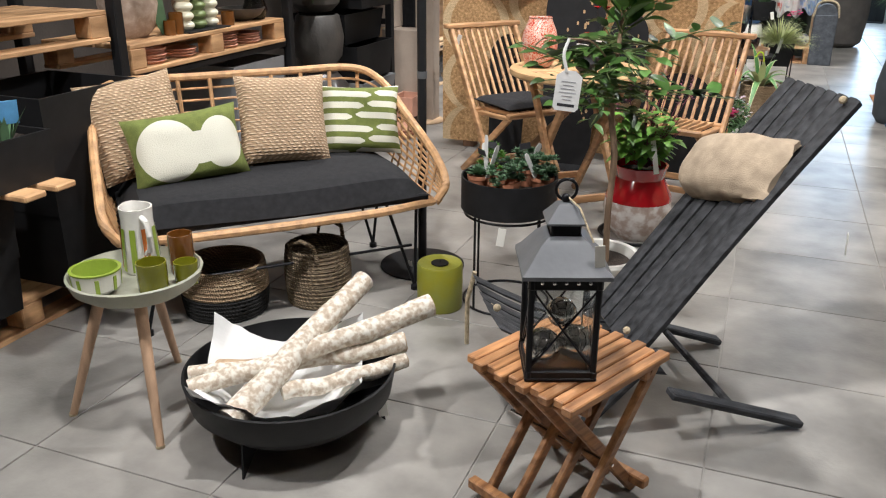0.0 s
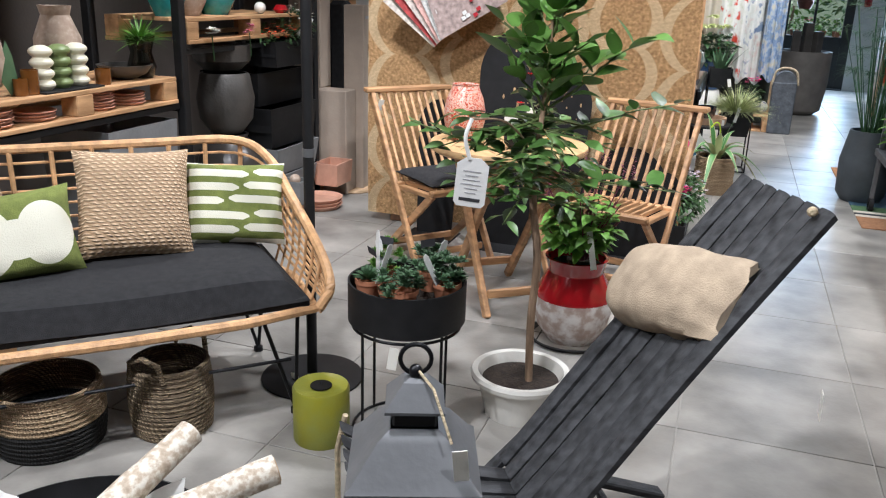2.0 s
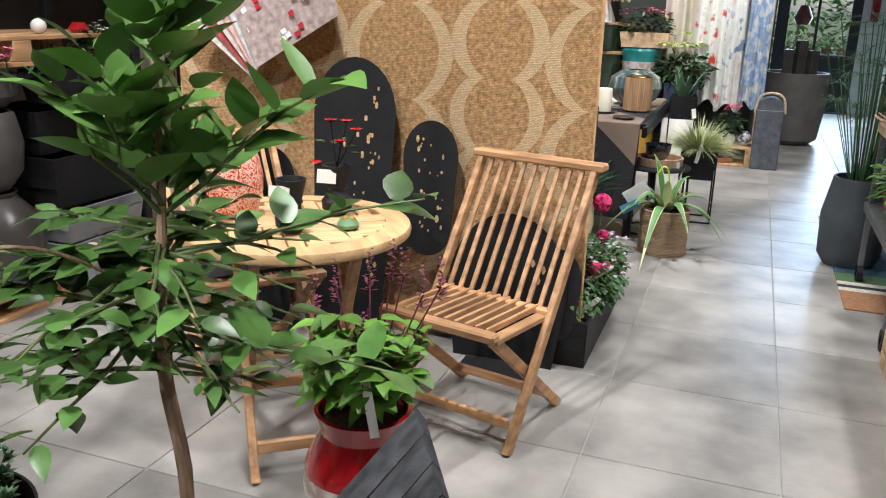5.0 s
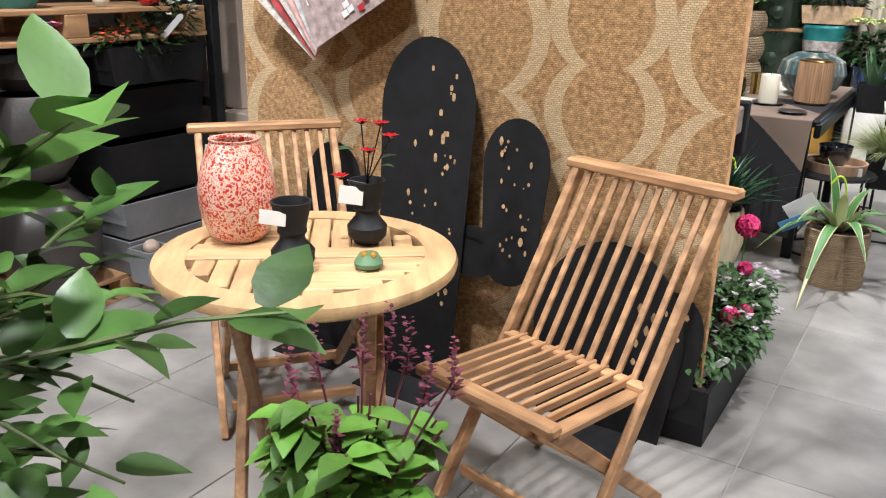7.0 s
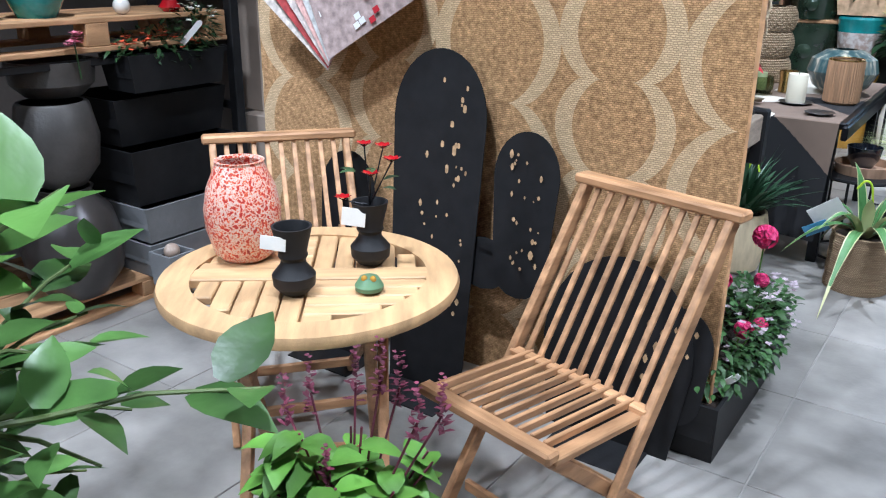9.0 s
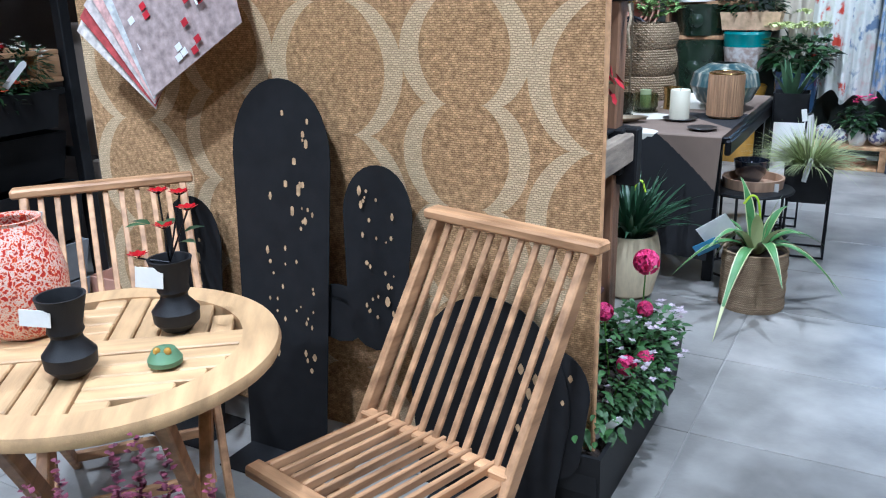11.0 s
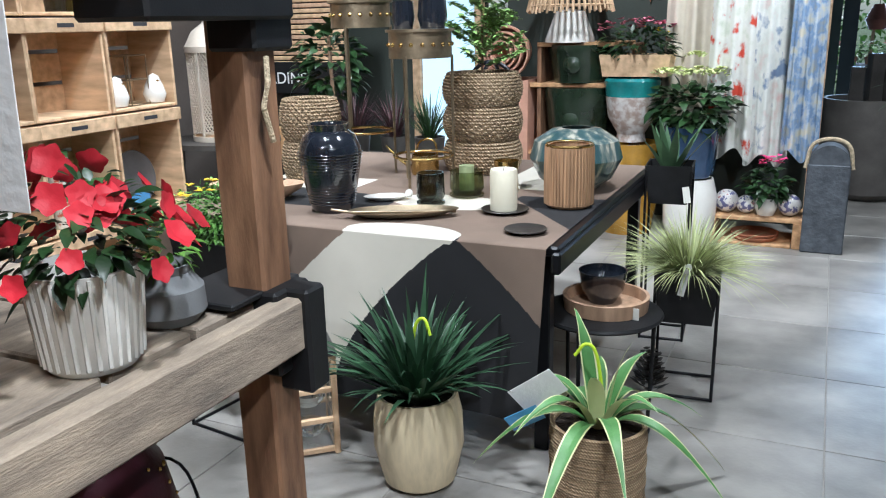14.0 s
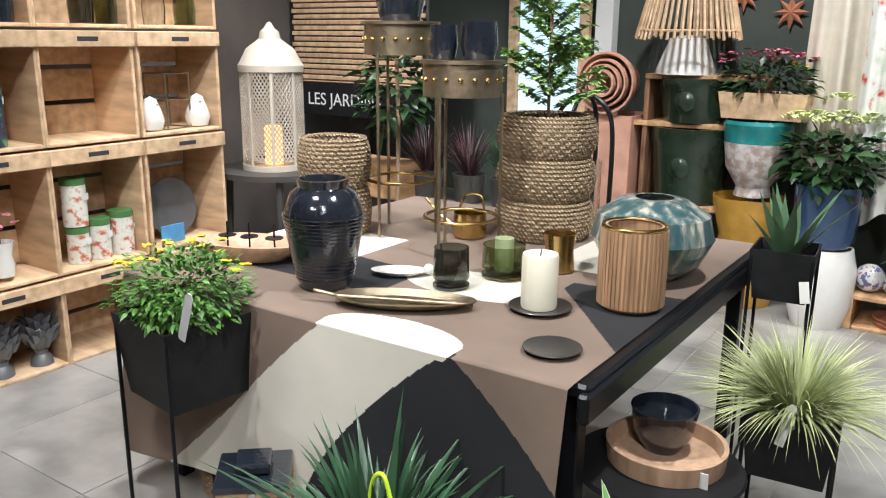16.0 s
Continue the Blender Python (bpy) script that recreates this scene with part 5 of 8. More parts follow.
part("tray", vessel([(0.16, 0.84), (0.165, 0.85), (0.165, 0.91)], 32, 0.004), BLACKS, st)
g = Geo()
flowers(g, 4, (0, 0, 1.0), (0.14, 0.14, 0.02), 0.055, 9)
part("white_flowers", g, PETW, st)
ob = part("wood_board", Geo().lathe([(0.001, 0), (0.145, 0), (0.15, 0.008), (0.145, 0.018), (0.001, 0.018)], 40), PINE)
ob.matrix_world = T(-2.42, 6.0, 0)
tagged(ob, "round pale wooden board lying on the floor", "board")
tagged(part("white_column", Geo().box(0.12, 0.12, H, T(-2.72, 6.85, H / 2)), WHITE), "white painted column", "column", kind="structure")


def crate(name, v, u, z, w, d, h, label, rz=90, group="wooden crates", material=None):
    """An open-fronted fruit crate lying on its side: local x is its width, -y its open front."""
    t = thing(name, v, u, z, rz, label, "crate", group)
    m = material or PINE
    for s in (-1, 1):
        part("side_board", Geo().box(0.018, d, h, T(s * (w / 2 - 0.009), 0, h / 2)), m, t)
    for zz in (0.009, h - 0.009):
        part("end_board", Geo().box(w - 0.037, d, 0.018, T(0, 0, zz)), m, t)
    for k in range(3):
        part("back_slat", Geo().box(w - 0.037, 0.012, h / 3 - 0.02, T(0, d / 2 - 0.006, h * (k + 0.5) / 3)), m, t)
    lip = part("lip", Geo().box(w + 0.002, 0.016, 0.07, T(0, -d / 2 - 0.008, h - 0.035)), m, t)
    part("hand_hole", Geo().box(0.1, 0.002, 0.02, T(0, -d / 2 - 0.0165, h - 0.035)), INK, lip)
    return t


# ---- round table and chairs ----
def round_table():
    t = thing("round_table", -0.875, 4.37, 0, 38, "round pale teak folding table with slatted top", "table")
    part("rim", Geo().lathe([(0.285, 0.715), (0.345, 0.712), (0.362, 0.722), (0.365, 0.735), (0.36, 0.748), (0.285, 0.75)], 64, None, None, True), TEAKL, t)
    part("middle_board", Geo().box(0.585, 0.07, 0.024, T(0, 0, 0.737), 0.003), TEAKB, t)

    def reach(w):
        return math.sqrt(max(0.0, 0.293 ** 2 - w * w))
    for sx in (-1, 1):
        for sy in (-1, 1):
            if sx * sy > 0:
                for k in range(5):
                    x0 = 0.002 + 0.052 * k
                    L = reach(x0 + 0.05) - 0.038
                    if L > 0.03:
                        part("slat", Geo().box(0.047, L, 0.02, T(sx * (x0 + 0.025), sy * (0.038 + L / 2), 0.736), 0.003), TEAKL, t)
            else:
                for k in range(5):
                    y0 = 0.038 + 0.050 * k
                    L = reach(y0 + 0.047) - 0.003
                    if L > 0.03:
                        part("slat", Geo().box(L, 0.046, 0.02, T(sx * (0.003 + L / 2), sy * (y0 + 0.024), 0.736), 0.003), TEAKB, t)
    part("crossbar", Geo().box(0.06, 0.60, 0.02, T(0, 0, 0.712)), TEAKL, t)
    for x in (-0.16, 0.16):
        for s in (-1, 1):
            part("leg", between((x * (1 + 0.08 * s), 0.24 * s, 0.71), (x * (1 + 0.08 * s), -0.26 * s, 0.0), 0.028, 0.045), TEAK, t)
    for y in (-0.22, 0.22):
        part("stretcher", Geo().box(0.32, 0.02, 0.04, T(0, y, 0.10)), TEAKX, t)


round_table()


def folding_chair(v, u, rz, label, cushion=False):
    t = thing("folding_chair", v, u, 0, rz, label, "chair", "folding chairs round the table")
    W = 0.23
    for s in (-1, 1):
        part("back_post", between((s * W, 0.42, 0.86), (s * W, -0.14, 0.0), 0.024, 0.042), TEAK, t)
        part("front_leg", between((s * (W - 0.028), -0.22, 0.43), (s * (W - 0.028), 0.30, 0.0), 0.022, 0.04), TEAK, t)
        part("seat_rail", between((s * (W - 0.028), -0.22, 0.425), (s * (W - 0.028), 0.16, 0.40), 0.022, 0.04), TEAK, t)
    part("top_rail", between((-W - 0.035, 0.425, 0.875), (W + 0.035, 0.425, 0.875), 0.028, 0.06, 0.01), TEAKX, t)
    part("lower_rail", between((-W, 0.125, 0.42), (W, 0.125, 0.42), 0.022, 0.035), TEAKX, t)
    for k in range(9):
        x = -0.184 + 0.046 * k
        part("back_slat", between((x, 0.415, 0.86), (x, 0.13, 0.42), 0.017, 0.011, 0.002), TEAK, t)
    for k in range(10):
        x = -0.176 + 0.039 * k
        part("seat_slat", between((x, -0.21, 0.447), (x, 0.15, 0.424), 0.022, 0.012, 0.003), TEAK, t)
    part("front_rail", Geo().box(2 * W - 0.02, 0.045, 0.03, T(0, -0.225, 0.438), 0.012), TEAKX, t)
    for y, z in ((0.24, 0.06), (-0.08, 0.08)):
        part("stretcher", Geo().box(2 * W - 0.06, 0.018, 0.035, T(0, y, z)), TEAKX, t)
    return t


folding_chair(-0.385, 4.70, -13, "teak folding chair with slatted seat and back beside the rug")
ca = folding_chair(-1.31, 4.76, 50, "teak folding chair with a black seat cushion")
cu = pillow(0.42, 0.40, 0.06, CUSH, "seat_pad", "flat black seat cushion on the folding chair", T(-1.31, 4.76, 0.475, 0, 0, 50) @ T(0, -0.02, 0, 90))
cu["group"] = ""
tag_card(ca, -0.2, 0.80, 0.37, 0.03, 0.06)

pot("confetti_vase", -1.09, 4.36, 0.751, [(0.060, 0), (0.076, 0.015), (0.094, 0.08), (0.096, 0.13), (0.085, 0.185), (0.066, 0.228), (0.060, 0.245), (0.062, 0.252)], CONFETTI, "red and orange speckled glass vase on the round table", "vase", wall_t=0.008)
for k, (v, u) in enumerate(((-0.82, 4.26), (-0.80, 4.51))):
    t = pot("black_vase", v, u, 0.751, [(0.03, 0), (0.048, 0.02), (0.05, 0.045), (0.03, 0.07), (0.028, 0.08), (0.034, 0.09), (0.032, 0.10), (0.046, 0.16)], BLACK, "small waisted matt black vase with a price tag on the table", "vase", "black vases on the table", 0.005)
    tg = part("price_tag", Geo().box(0.06, 0.002, 0.032 + 0.012 * k, T(-0.01, -0.05, 0.13, -6, 4, 24)), TAGP, t, "handwritten white price tag")
    if k:
        g, s, lf = Geo(), Geo(), Geo()
        for x, y, z in ((-0.03, 0.02, 0.29), (0.02, 0.03, 0.29), (0.07, 0.0, 0.27), (0.03, -0.03, 0.235), (-0.06, -0.03, 0.16)):
            for j in range(8):
                b = j * 0.785
                g.leaf((x, y, z), (math.cos(b), math.sin(b), 0.5), 0.026, 0.024, 0, 2, 0.2)
            s.tube([(0, 0, 0.15), (x * 0.6, y * 0.6, 0.15 + (z - 0.15) * 0.6), (x, y, z)], 0.002, 6)
        for j in range(6):
            b = j * 1.1
            lf.leaf((0.04 * math.cos(b), 0.04 * math.sin(b), 0.2 + 0.01 * j), (math.cos(b), math.sin(b), 0.3), 0.045, 0.025, 0.2, 3)
        part("petals", g, REDGL, t, "red glass flower petals")
        part("stems", s, BLACKS, t)
        part("leaves", lf, LEAFD, t)
t = thing("frog_ornament", -0.69, 4.37, 0.751, 20, "small shiny green frog-shaped stone ornament on the table", "ornament")
part("body", Geo().lathe([(0.001, 0), (0.033, 0.002), (0.034, 0.012), (0.022, 0.032), (0.001, 0.038)], 20), LEAFS, t)
part("eyes", Geo().ball(0.008, T(0.014, -0.012, 0.032), 8).ball(0.008, T(-0.006, -0.016, 0.033), 8), YELGL, t)

t = pot("glazed_pot", -0.46, 4.0, 0.0, [(0.10, 0), (0.15, 0.07), (0.165, 0.15), (0.16, 0.20)], RUSTIC, "round plant pot, red glaze above rough white glaze", "pot", wall_t=0.014)
part("glazed_collar", Geo().lathe([(0.1605, 0.198), (0.158, 0.22), (0.13, 0.28), (0.115, 0.31), (0.125, 0.35), (0.132, 0.37), (0.12, 0.372), (0.105, 0.31), (0.13, 0.22)], 40), REDGL, t, "glossy red glazed collar")
part("saucer", Geo().lathe([(0.001, 0), (0.17, 0), (0.185, 0.018), (0.178, 0.02), (0.16, 0.006)], 36), BLACK, t)
part("soil", Geo().disc(0.115, 0.335), SOIL, t)
p = thing("salvia", -0.44, 4.0, 0.36, 0, "light green salvia with dark red flower spikes", "plant")
g, s, f = Geo(), Geo(), Geo()
for k in range(34):
    a, e = rnd(0, 6.28), rnd(0.02, 0.17)
    h = rnd(0.10, 0.30) * (1.15 - e * 2)
    tip = Vector((e * math.cos(a), e * math.sin(a), h))
    s.tube([(0.02 * math.cos(a), 0.02 * math.sin(a), 0), tip * 0.6, tip], 0.0025, 5)
    for j in range(9):
        b, q = rnd(0, 6.28), rnd(0.35, 1.0)
        L = rnd(0.055, 0.10)
        g.leaf(tip * q, (math.cos(b), math.sin(b), rnd(-0.1, 0.6)), L, L * 0.62, rnd(0.2, 0.6), 4, 0.2)
for x, y, z in ((-0.11, 0.02, 0.33), (-0.03, 0.06, 0.36), (0.04, 0.05, 0.40), (0.06, 0.08, 0.37), (0.13, 0.04, 0.34), (-0.16, 0.0, 0.29), (0.02, -0.08, 0.24), (0.17, 0.06, 0.36)):
    s.tube([(0, 0, 0), (x * 0.7, y * 0.7, z * 0.7), (x, y, z)], 0.0025, 5)
    for j in range(34):
        b = rnd(0, 6.28)
        f.leaf((x + rnd(-0.006, 0.006), y + rnd(-0.006, 0.006), z - 0.04 + 0.0035 * j), (math.cos(b), math.sin(b), 0.4), 0.022 * (1.2 - j / 40), 0.011, 0.1, 2)
part("foliage", g, LEAFB, p)
part("stems", s, PETM, p)
part("flower_spikes", f, PETM, p, "dark red flower spikes")
label_stake(p, 0.07, -0.12, 0.0, 0.16, 20, None, -10)


# ---- hanging rug and rack ----
def rug_material():
    m = mat("jute_rug", (0.52, 0.30, 0.125), 0.95, var=0.22, scale=60, bump=0, col2=(0.68, 0.43, 0.21))
    n, ln = m.node_tree.nodes, m.node_tree.links
    b = n["Principled BSDF"]
    tc, sep = n.new("ShaderNodeTexCoord"), n.new("ShaderNodeSeparateXYZ")
    ln.new(tc.outputs["Object"], sep.inputs[0])

    def op(kind, a, c=0.0):
        x = n.new("ShaderNodeMath")
        x.operation = kind
        for k, val in enumerate((a, c)):
            if isinstance(val, (int, float)):
                x.inputs[k].default_value = val
            else:
                ln.new(val, x.inputs[k])
        return x.outputs[0]
    x, z = sep.outputs[0], sep.outputs[2]
    fac = None
    for off, zo, per, bulge in ((0.29, -1.032, 0.375, 0.125), (0.708, -1.137, 0.285, 0.085)):
        dx = op("ABSOLUTE", op("SUBTRACT", op("FLOORED_MODULO", op("ADD", x, 8.4 + off), 0.84), 0.42))
        ph = op("ABSOLUTE", op("SINE", op("MULTIPLY", op("ADD", z, zo), math.pi / per)))
        w = op("ADD", op("MULTIPLY", op("POWER", ph, 0.62), bulge), 0.08)
        d = op("ABSOLUTE", op("SUBTRACT", dx, w))
        band = op("LESS_THAN", d, 0.030)
        fac = band if fac is None else op("MAXIMUM", fac, band)
    flat = n.new("ShaderNodeCombineXYZ")
    ln.new(x, flat.inputs[0]), ln.new(z, flat.inputs[1])
    weave = n.new("ShaderNodeTexBrick")
    weave.offset = 0.5
    weave.inputs["Color1"].default_value, weave.inputs["Color2"].default_value, weave.inputs["Mortar"].default_value = (1, 1, 1, 1), (0.62, 0.56, 0.50, 1), (0.30, 0.24, 0.18, 1)
    weave.inputs["Scale"].default_value, weave.inputs["Mortar Size"].default_value, weave.inputs["Mortar Smooth"].default_value = 1.0, 0.0011, 0.6
    weave.inputs["Brick Width"].default_value, weave.inputs["Row Height"].default_value = 0.013, 0.0062
    wob = n.new("ShaderNodeTexNoise")
    wob.inputs["Scale"].default_value = 48
    ln.new(tc.outputs["Object"], wob.inputs["Vector"])
    sway = n.new("ShaderNodeVectorMath")
    sway.operation = "MULTIPLY_ADD"
    ln.new(wob.outputs["Color"], sway.inputs[0]), ln.new(flat.outputs[0], sway.inputs[2])
    sway.inputs[1].default_value = (0.016, 0.008, 0)
    ln.new(sway.outputs[0], weave.inputs["Vector"])
    mix = n.new("ShaderNodeMix")
    mix.data_type = "RGBA"
    ln.new(b.inputs["Base Color"].links[0].from_socket, mix.inputs[6])
    mix.inputs[7].default_value = (0.82, 0.62, 0.37, 1)
    ln.new(fac, mix.inputs[0])
    dark = n.new("ShaderNodeMix")
    dark.data_type, dark.blend_type = "RGBA", "MULTIPLY"
    dark.inputs[0].default_value = 0.6
    ln.new(mix.outputs[2], dark.inputs[6]), ln.new(weave.outputs["Color"], dark.inputs[7])
    ln.new(dark.outputs[2], b.inputs["Base Color"])
    bp = n.new("ShaderNodeBump")
    bp.inputs["Strength"].default_value, bp.inputs["Distance"].default_value = 1.0, 0.008
    bp.invert = True
    ln.new(weave.outputs["Fac"], bp.inputs["Height"]), ln.new(bp.outputs[0], b.inputs["Normal"])
    return m


rug = thing("hanging_rug", -1.07, 5.32, 0, 0, "coarse jute rug with pale ogee pattern hanging from a rack", "rug")
g = Geo()
nx, nz = 48, 40
for side in (0, 1):
    for i in range(nx + 1):
        for j in range(nz + 1):
            x, z = -0.94 + 1.88 * i / nx, 0.05 + 2.15 * j / nz
            y = 0.012 * noise.noise((x * 2, z * 1.5, 0)) + 0.02 * max(0, 0.3 - z) + side * 0.012
            g.v.append((x, y, z))
    k = side * (nx + 1) * (nz + 1)
    for i in range(nx):
        for j in range(nz):
            a = k + i * (nz + 1) + j
            q = (a, a + nz + 1, a + nz + 2, a + 1)
            g.f.append(q if side == 0 else q[::-1])
M = (nx + 1) * (nz + 1)
for j in range(nz):
    g.f.append((nx * (nz + 1) + j, M + nx * (nz + 1) + j, M + nx * (nz + 1) + j + 1, nx * (nz + 1) + j + 1))
part("cloth", g, rug_material(), rug)
part("border", Geo().tube([(0.94, 0.006, 0.06 + 0.2 * k) for k in range(11)], 0.0075, 8), RATTAN, rug, "bound rug edge")

rk = thing("timber_rack", -0.33, 6.08, 0, 0, "brown timber display rack with weathered beams and black steel brackets", "rack")
for x, y in ((-0.04, 0.03), (-1.5, 0.03), (-1.5, -0.68), (-0.06, -0.68)):
    part("post", Geo().box(0.085, 0.085, 2.6, T(x, y, 1.3), 0.006), BROWNPOST, rk)
for x, z in ((0.0, 0.90), (-0.0, 1.6)):
    part("beam", Geo().box(0.05, 0.78, 0.10, T(x + 0.035, -0.36, z), 0.006), GREYWOOD, rk)
for z in (0.885, 1.46):
    part("bracket", Geo().box(0.10, 0.11, 0.16, T(-0.02, 0.035, z), 0.006), BLACK, rk, "black steel bracket")
    part("bracket_plate", Geo().box(0.16, 0.20, 0.012, T(-0.08, 0.0, z + 0.075), 0.003), BLACK, rk)
part("end_bracket", Geo().box(0.075, 0.06, 0.20, T(0.035, 0.045, 0.865), 0.006), BLACK, rk, "black steel bracket on the beam end")
part("upper_bracket", Geo().box(0.14, 0.34, 0.2, T(-0.02, -0.10, 1.53), 0.006), BLACK, rk, "black steel bracket")
for k in range(4):
    part("shelf_board", Geo().box(1.4, 0.17, 0.022, T(-0.72, -0.08 - 0.185 * k, 0.935), 0.004), GREYWOOD, rk)
part("cord_tag", Geo().tube([(0.02, 0.02, 1.37), (0.035, 0.0, 1.33), (0.03, -0.01, 1.29), (0.03, 0.01, 1.23)], 0.005), ROPE, rk)
pt = pot("ribbed_pot", -0.40, 5.75, 0.947, [(0.062, 0), (0.070, 0.01), (0.082, 0.150)], CERW, "white ribbed flower pot with red petunias on the timber shelf", "potted plant", wall_t=0.006, seg=64)
for k in range(30):
    a = 2 * math.pi * k / 30
    part("rib", Geo().tube([(0.070 * math.cos(a), 0.070 * math.sin(a), 0.012), (0.0815 * math.cos(a), 0.0815 * math.sin(a), 0.147)], 0.0038, 6), CERW, pt)
g, f = Geo(), Geo()
leafy_crown(g, 260, (0, 0, 0.20), (0.13, 0.13, 0.08), 0.036, 0.55)
for k in range(52):
    a, e = k * 2.4, rnd(0.04, 0.17)
    d = Vector((math.cos(a) * 0.9, math.sin(a) * 0.9, rnd(0.1, 0.9)))
    f.bloom((e * math.cos(a), e * math.sin(a), 0.285 - 1.1 * max(0.0, e - 0.08) + rnd(-0.04, 0.03)), d, rnd(0.018, 0.027))
part("foliage", g, LEAFD, pt)
part("petunias", f, PETR, pt, "red petunia blooms")
sk = pot("sack_pot", -0.42, 5.93, 0.947, [(0.045, 0), (0.062, 0.02), (0.06, 0.06), (0.04, 0.085), (0.045, 0.10)], GREYB, "small grey cloth-shaped pot with yellow flowers", "potted plant", wall_t=0.005)
g = Geo()
leafy_crown(g, 90, (0, 0, 0.13), (0.055, 0.055, 0.045), 0.028, 0.4)
part("foliage", g, LEAFB, sk)
pg = part("printed_notice", Geo().box(0.21, 0.002, 0.42, None, 0.0005), PAPER)
pg.matrix_world = T(-0.395, 5.59, 1.425, 0, 2, 8)
tagged(pg, "white printed price notice hanging behind the rug", "sign")
part("picture_strip", Geo().box(0.1, 0.002, 0.05, T(-0.01, -0.0025, 0.17), 0.0005), PETK, pg)
for k in range(12):
    part("text_line", Geo().box(0.16 - 0.03 * (k % 3), 0.002, 0.005, T(-0.015, -0.0025, 0.08 - 0.022 * k), 0.0005), INKG, pg)
ml = thing("maroon_lantern", -0.52, 5.80, 0.40, 0, "round maroon pierced-metal lantern with a wire handle", "lantern")
part("body", vessel([(0.07, 0), (0.13, 0.08), (0.15, 0.18), (0.125, 0.31), (0.075, 0.375)], 40, 0.004), MAROON, ml)
part("handle", Geo().tube(smooth_path([(-0.06, 0, 0.3), (0.05, 0.14, 0.27), (0.16, 0.1, 0.2)]), 0.003), BLACKS, ml)
for k in range(60):
    a, zz = rnd(0, 6.28), rnd(0.20, 0.36)
    r = 0.150 - (0.025 / 0.13) * (zz - 0.18) if zz < 0.31 else 0.125 - 0.77 * (zz - 0.31)
    part("hole", Geo().ball(0.004, T(r * math.cos(a), r * math.sin(a), zz), 6), BRASS, ml)
tag_card(ml, 0.12, 0.10, -0.05, 0.03, 0.06)
mt = thing("metal_side_table", -0.55, 5.78, 0, 0, "mauve metal folding tray table", "side table")
part("top", Geo().box(0.42, 0.55, 0.02, T(0, 0, 0.388), 0.006), MAUVE, mt)
for sx in (-1, 1):
    for sy in (-1, 1):
        part("leg", between((sx * 0.18, sy * 0.24, 0.385), (sx * 0.19, -sy * 0.24, 0.0), 0.014, 0.014), MAUVE, mt)


RUGBACK = mat("jute_seen_through", (0.50, 0.33, 0.17), 0.95, var=0.3, scale=60)


def cactus_cutout(v, u, parts, lean, label, hole_areas):
    """A flat sheet-metal cactus: rounded columns and an arm with pierced holes."""
    t = thing("metal_cactus", v, u, 0, 0, label, "garden ornament", "metal cactus silhouettes")
    m = T(0, 0, 0, -lean)
    g = Geo()
    for x, z0, z1, w in parts:
        pts = []
        for k in range(17):
            a = math.pi * k / 16
            pts.append((x + w / 2 * math.cos(a), z1 - w / 2 * 1.25 + w / 2 * 1.25 * math.sin(a)))
        for k in range(9):
            a = math.pi + math.pi * k / 8
            pts.append((x + w * 0.42 * math.cos(a), z0 + w * 0.42 + w * 0.42 * math.sin(a) if z0 > 0.05 else 0.0 if 0 < k < 8 else 0.0))
        n = len(pts)
        off = 0.0015 * len(g.f)
        g.add([(px, -0.004, pz) for px, pz in pts] + [(px, 0.0, pz) for px, pz in pts],
              [tuple(range(n)), tuple(range(2 * n - 1, n - 1, -1))] + [(k, n + k, n + (k + 1) % n, (k + 1) % n) for k in range(n)], m @ T(0, 0.0003 * len(g.f), 0))
    part("sheet", g, BLACK, t, smooth=0)
    for x0, x1, z0, z1, n in hole_areas:
        for _ in range(n):
            x, z, r = rnd(x0, x1), rnd(z0, z1), rnd(0.003, 0.006) if n > 14 and _ % 3 else rnd(0.005, 0.011)
            tall = rnd(1.0, 1.9)
            pts = [(x + r * 0.8 * (1 + 0.2 * math.sin(3 * j + n)) * math.cos(j * 0.785), -0.0055, z + r * tall * math.sin(j * 0.785)) for j in range(8)]
            part("hole", Geo().add(pts, [tuple(range(8))], m), RUGBACK, t, smooth=0)
    part("foot", Geo().box(0.3, 0.22, 0.006, T(parts[0][0], -0.05, 0.003)), BLACK, t)


cactus_cutout(-1.10, 5.16, [(0.0, 0.0, 1.20, 0.37), (0.34, 0.42, 0.97, 0.235), (0.2, 0.42, 0.60, 0.3)], 5, "tall flat black metal cactus with pierced holes", [(0.0, 0.12, 0.80, 1.1, 12), (-0.06, 0.12, 0.3, 0.85, 34), (0.28, 0.41, 0.52, 0.9, 26)])
cactus_cutout(-1.52, 5.2, [(0.0, 0.0, 0.80, 0.26)], 5, "smaller flat black metal cactus behind the table", [(-0.06, 0.06, 0.4, 0.7, 6)])
cactus_cutout(-0.42, 5.22, [(0.0, 0.0, 0.62, 0.5), (0.2, 0.12, 0.5, 0.2)], 5, "low wide black metal cactus behind the chair", [(0.1, 0.25, 0.15, 0.45, 8)])
nk = thing("napkin_bundle", -1.55, 5.20, 1.09, 0, "bundle of printed red and white kitchen towels hanging on the rug", "towel")
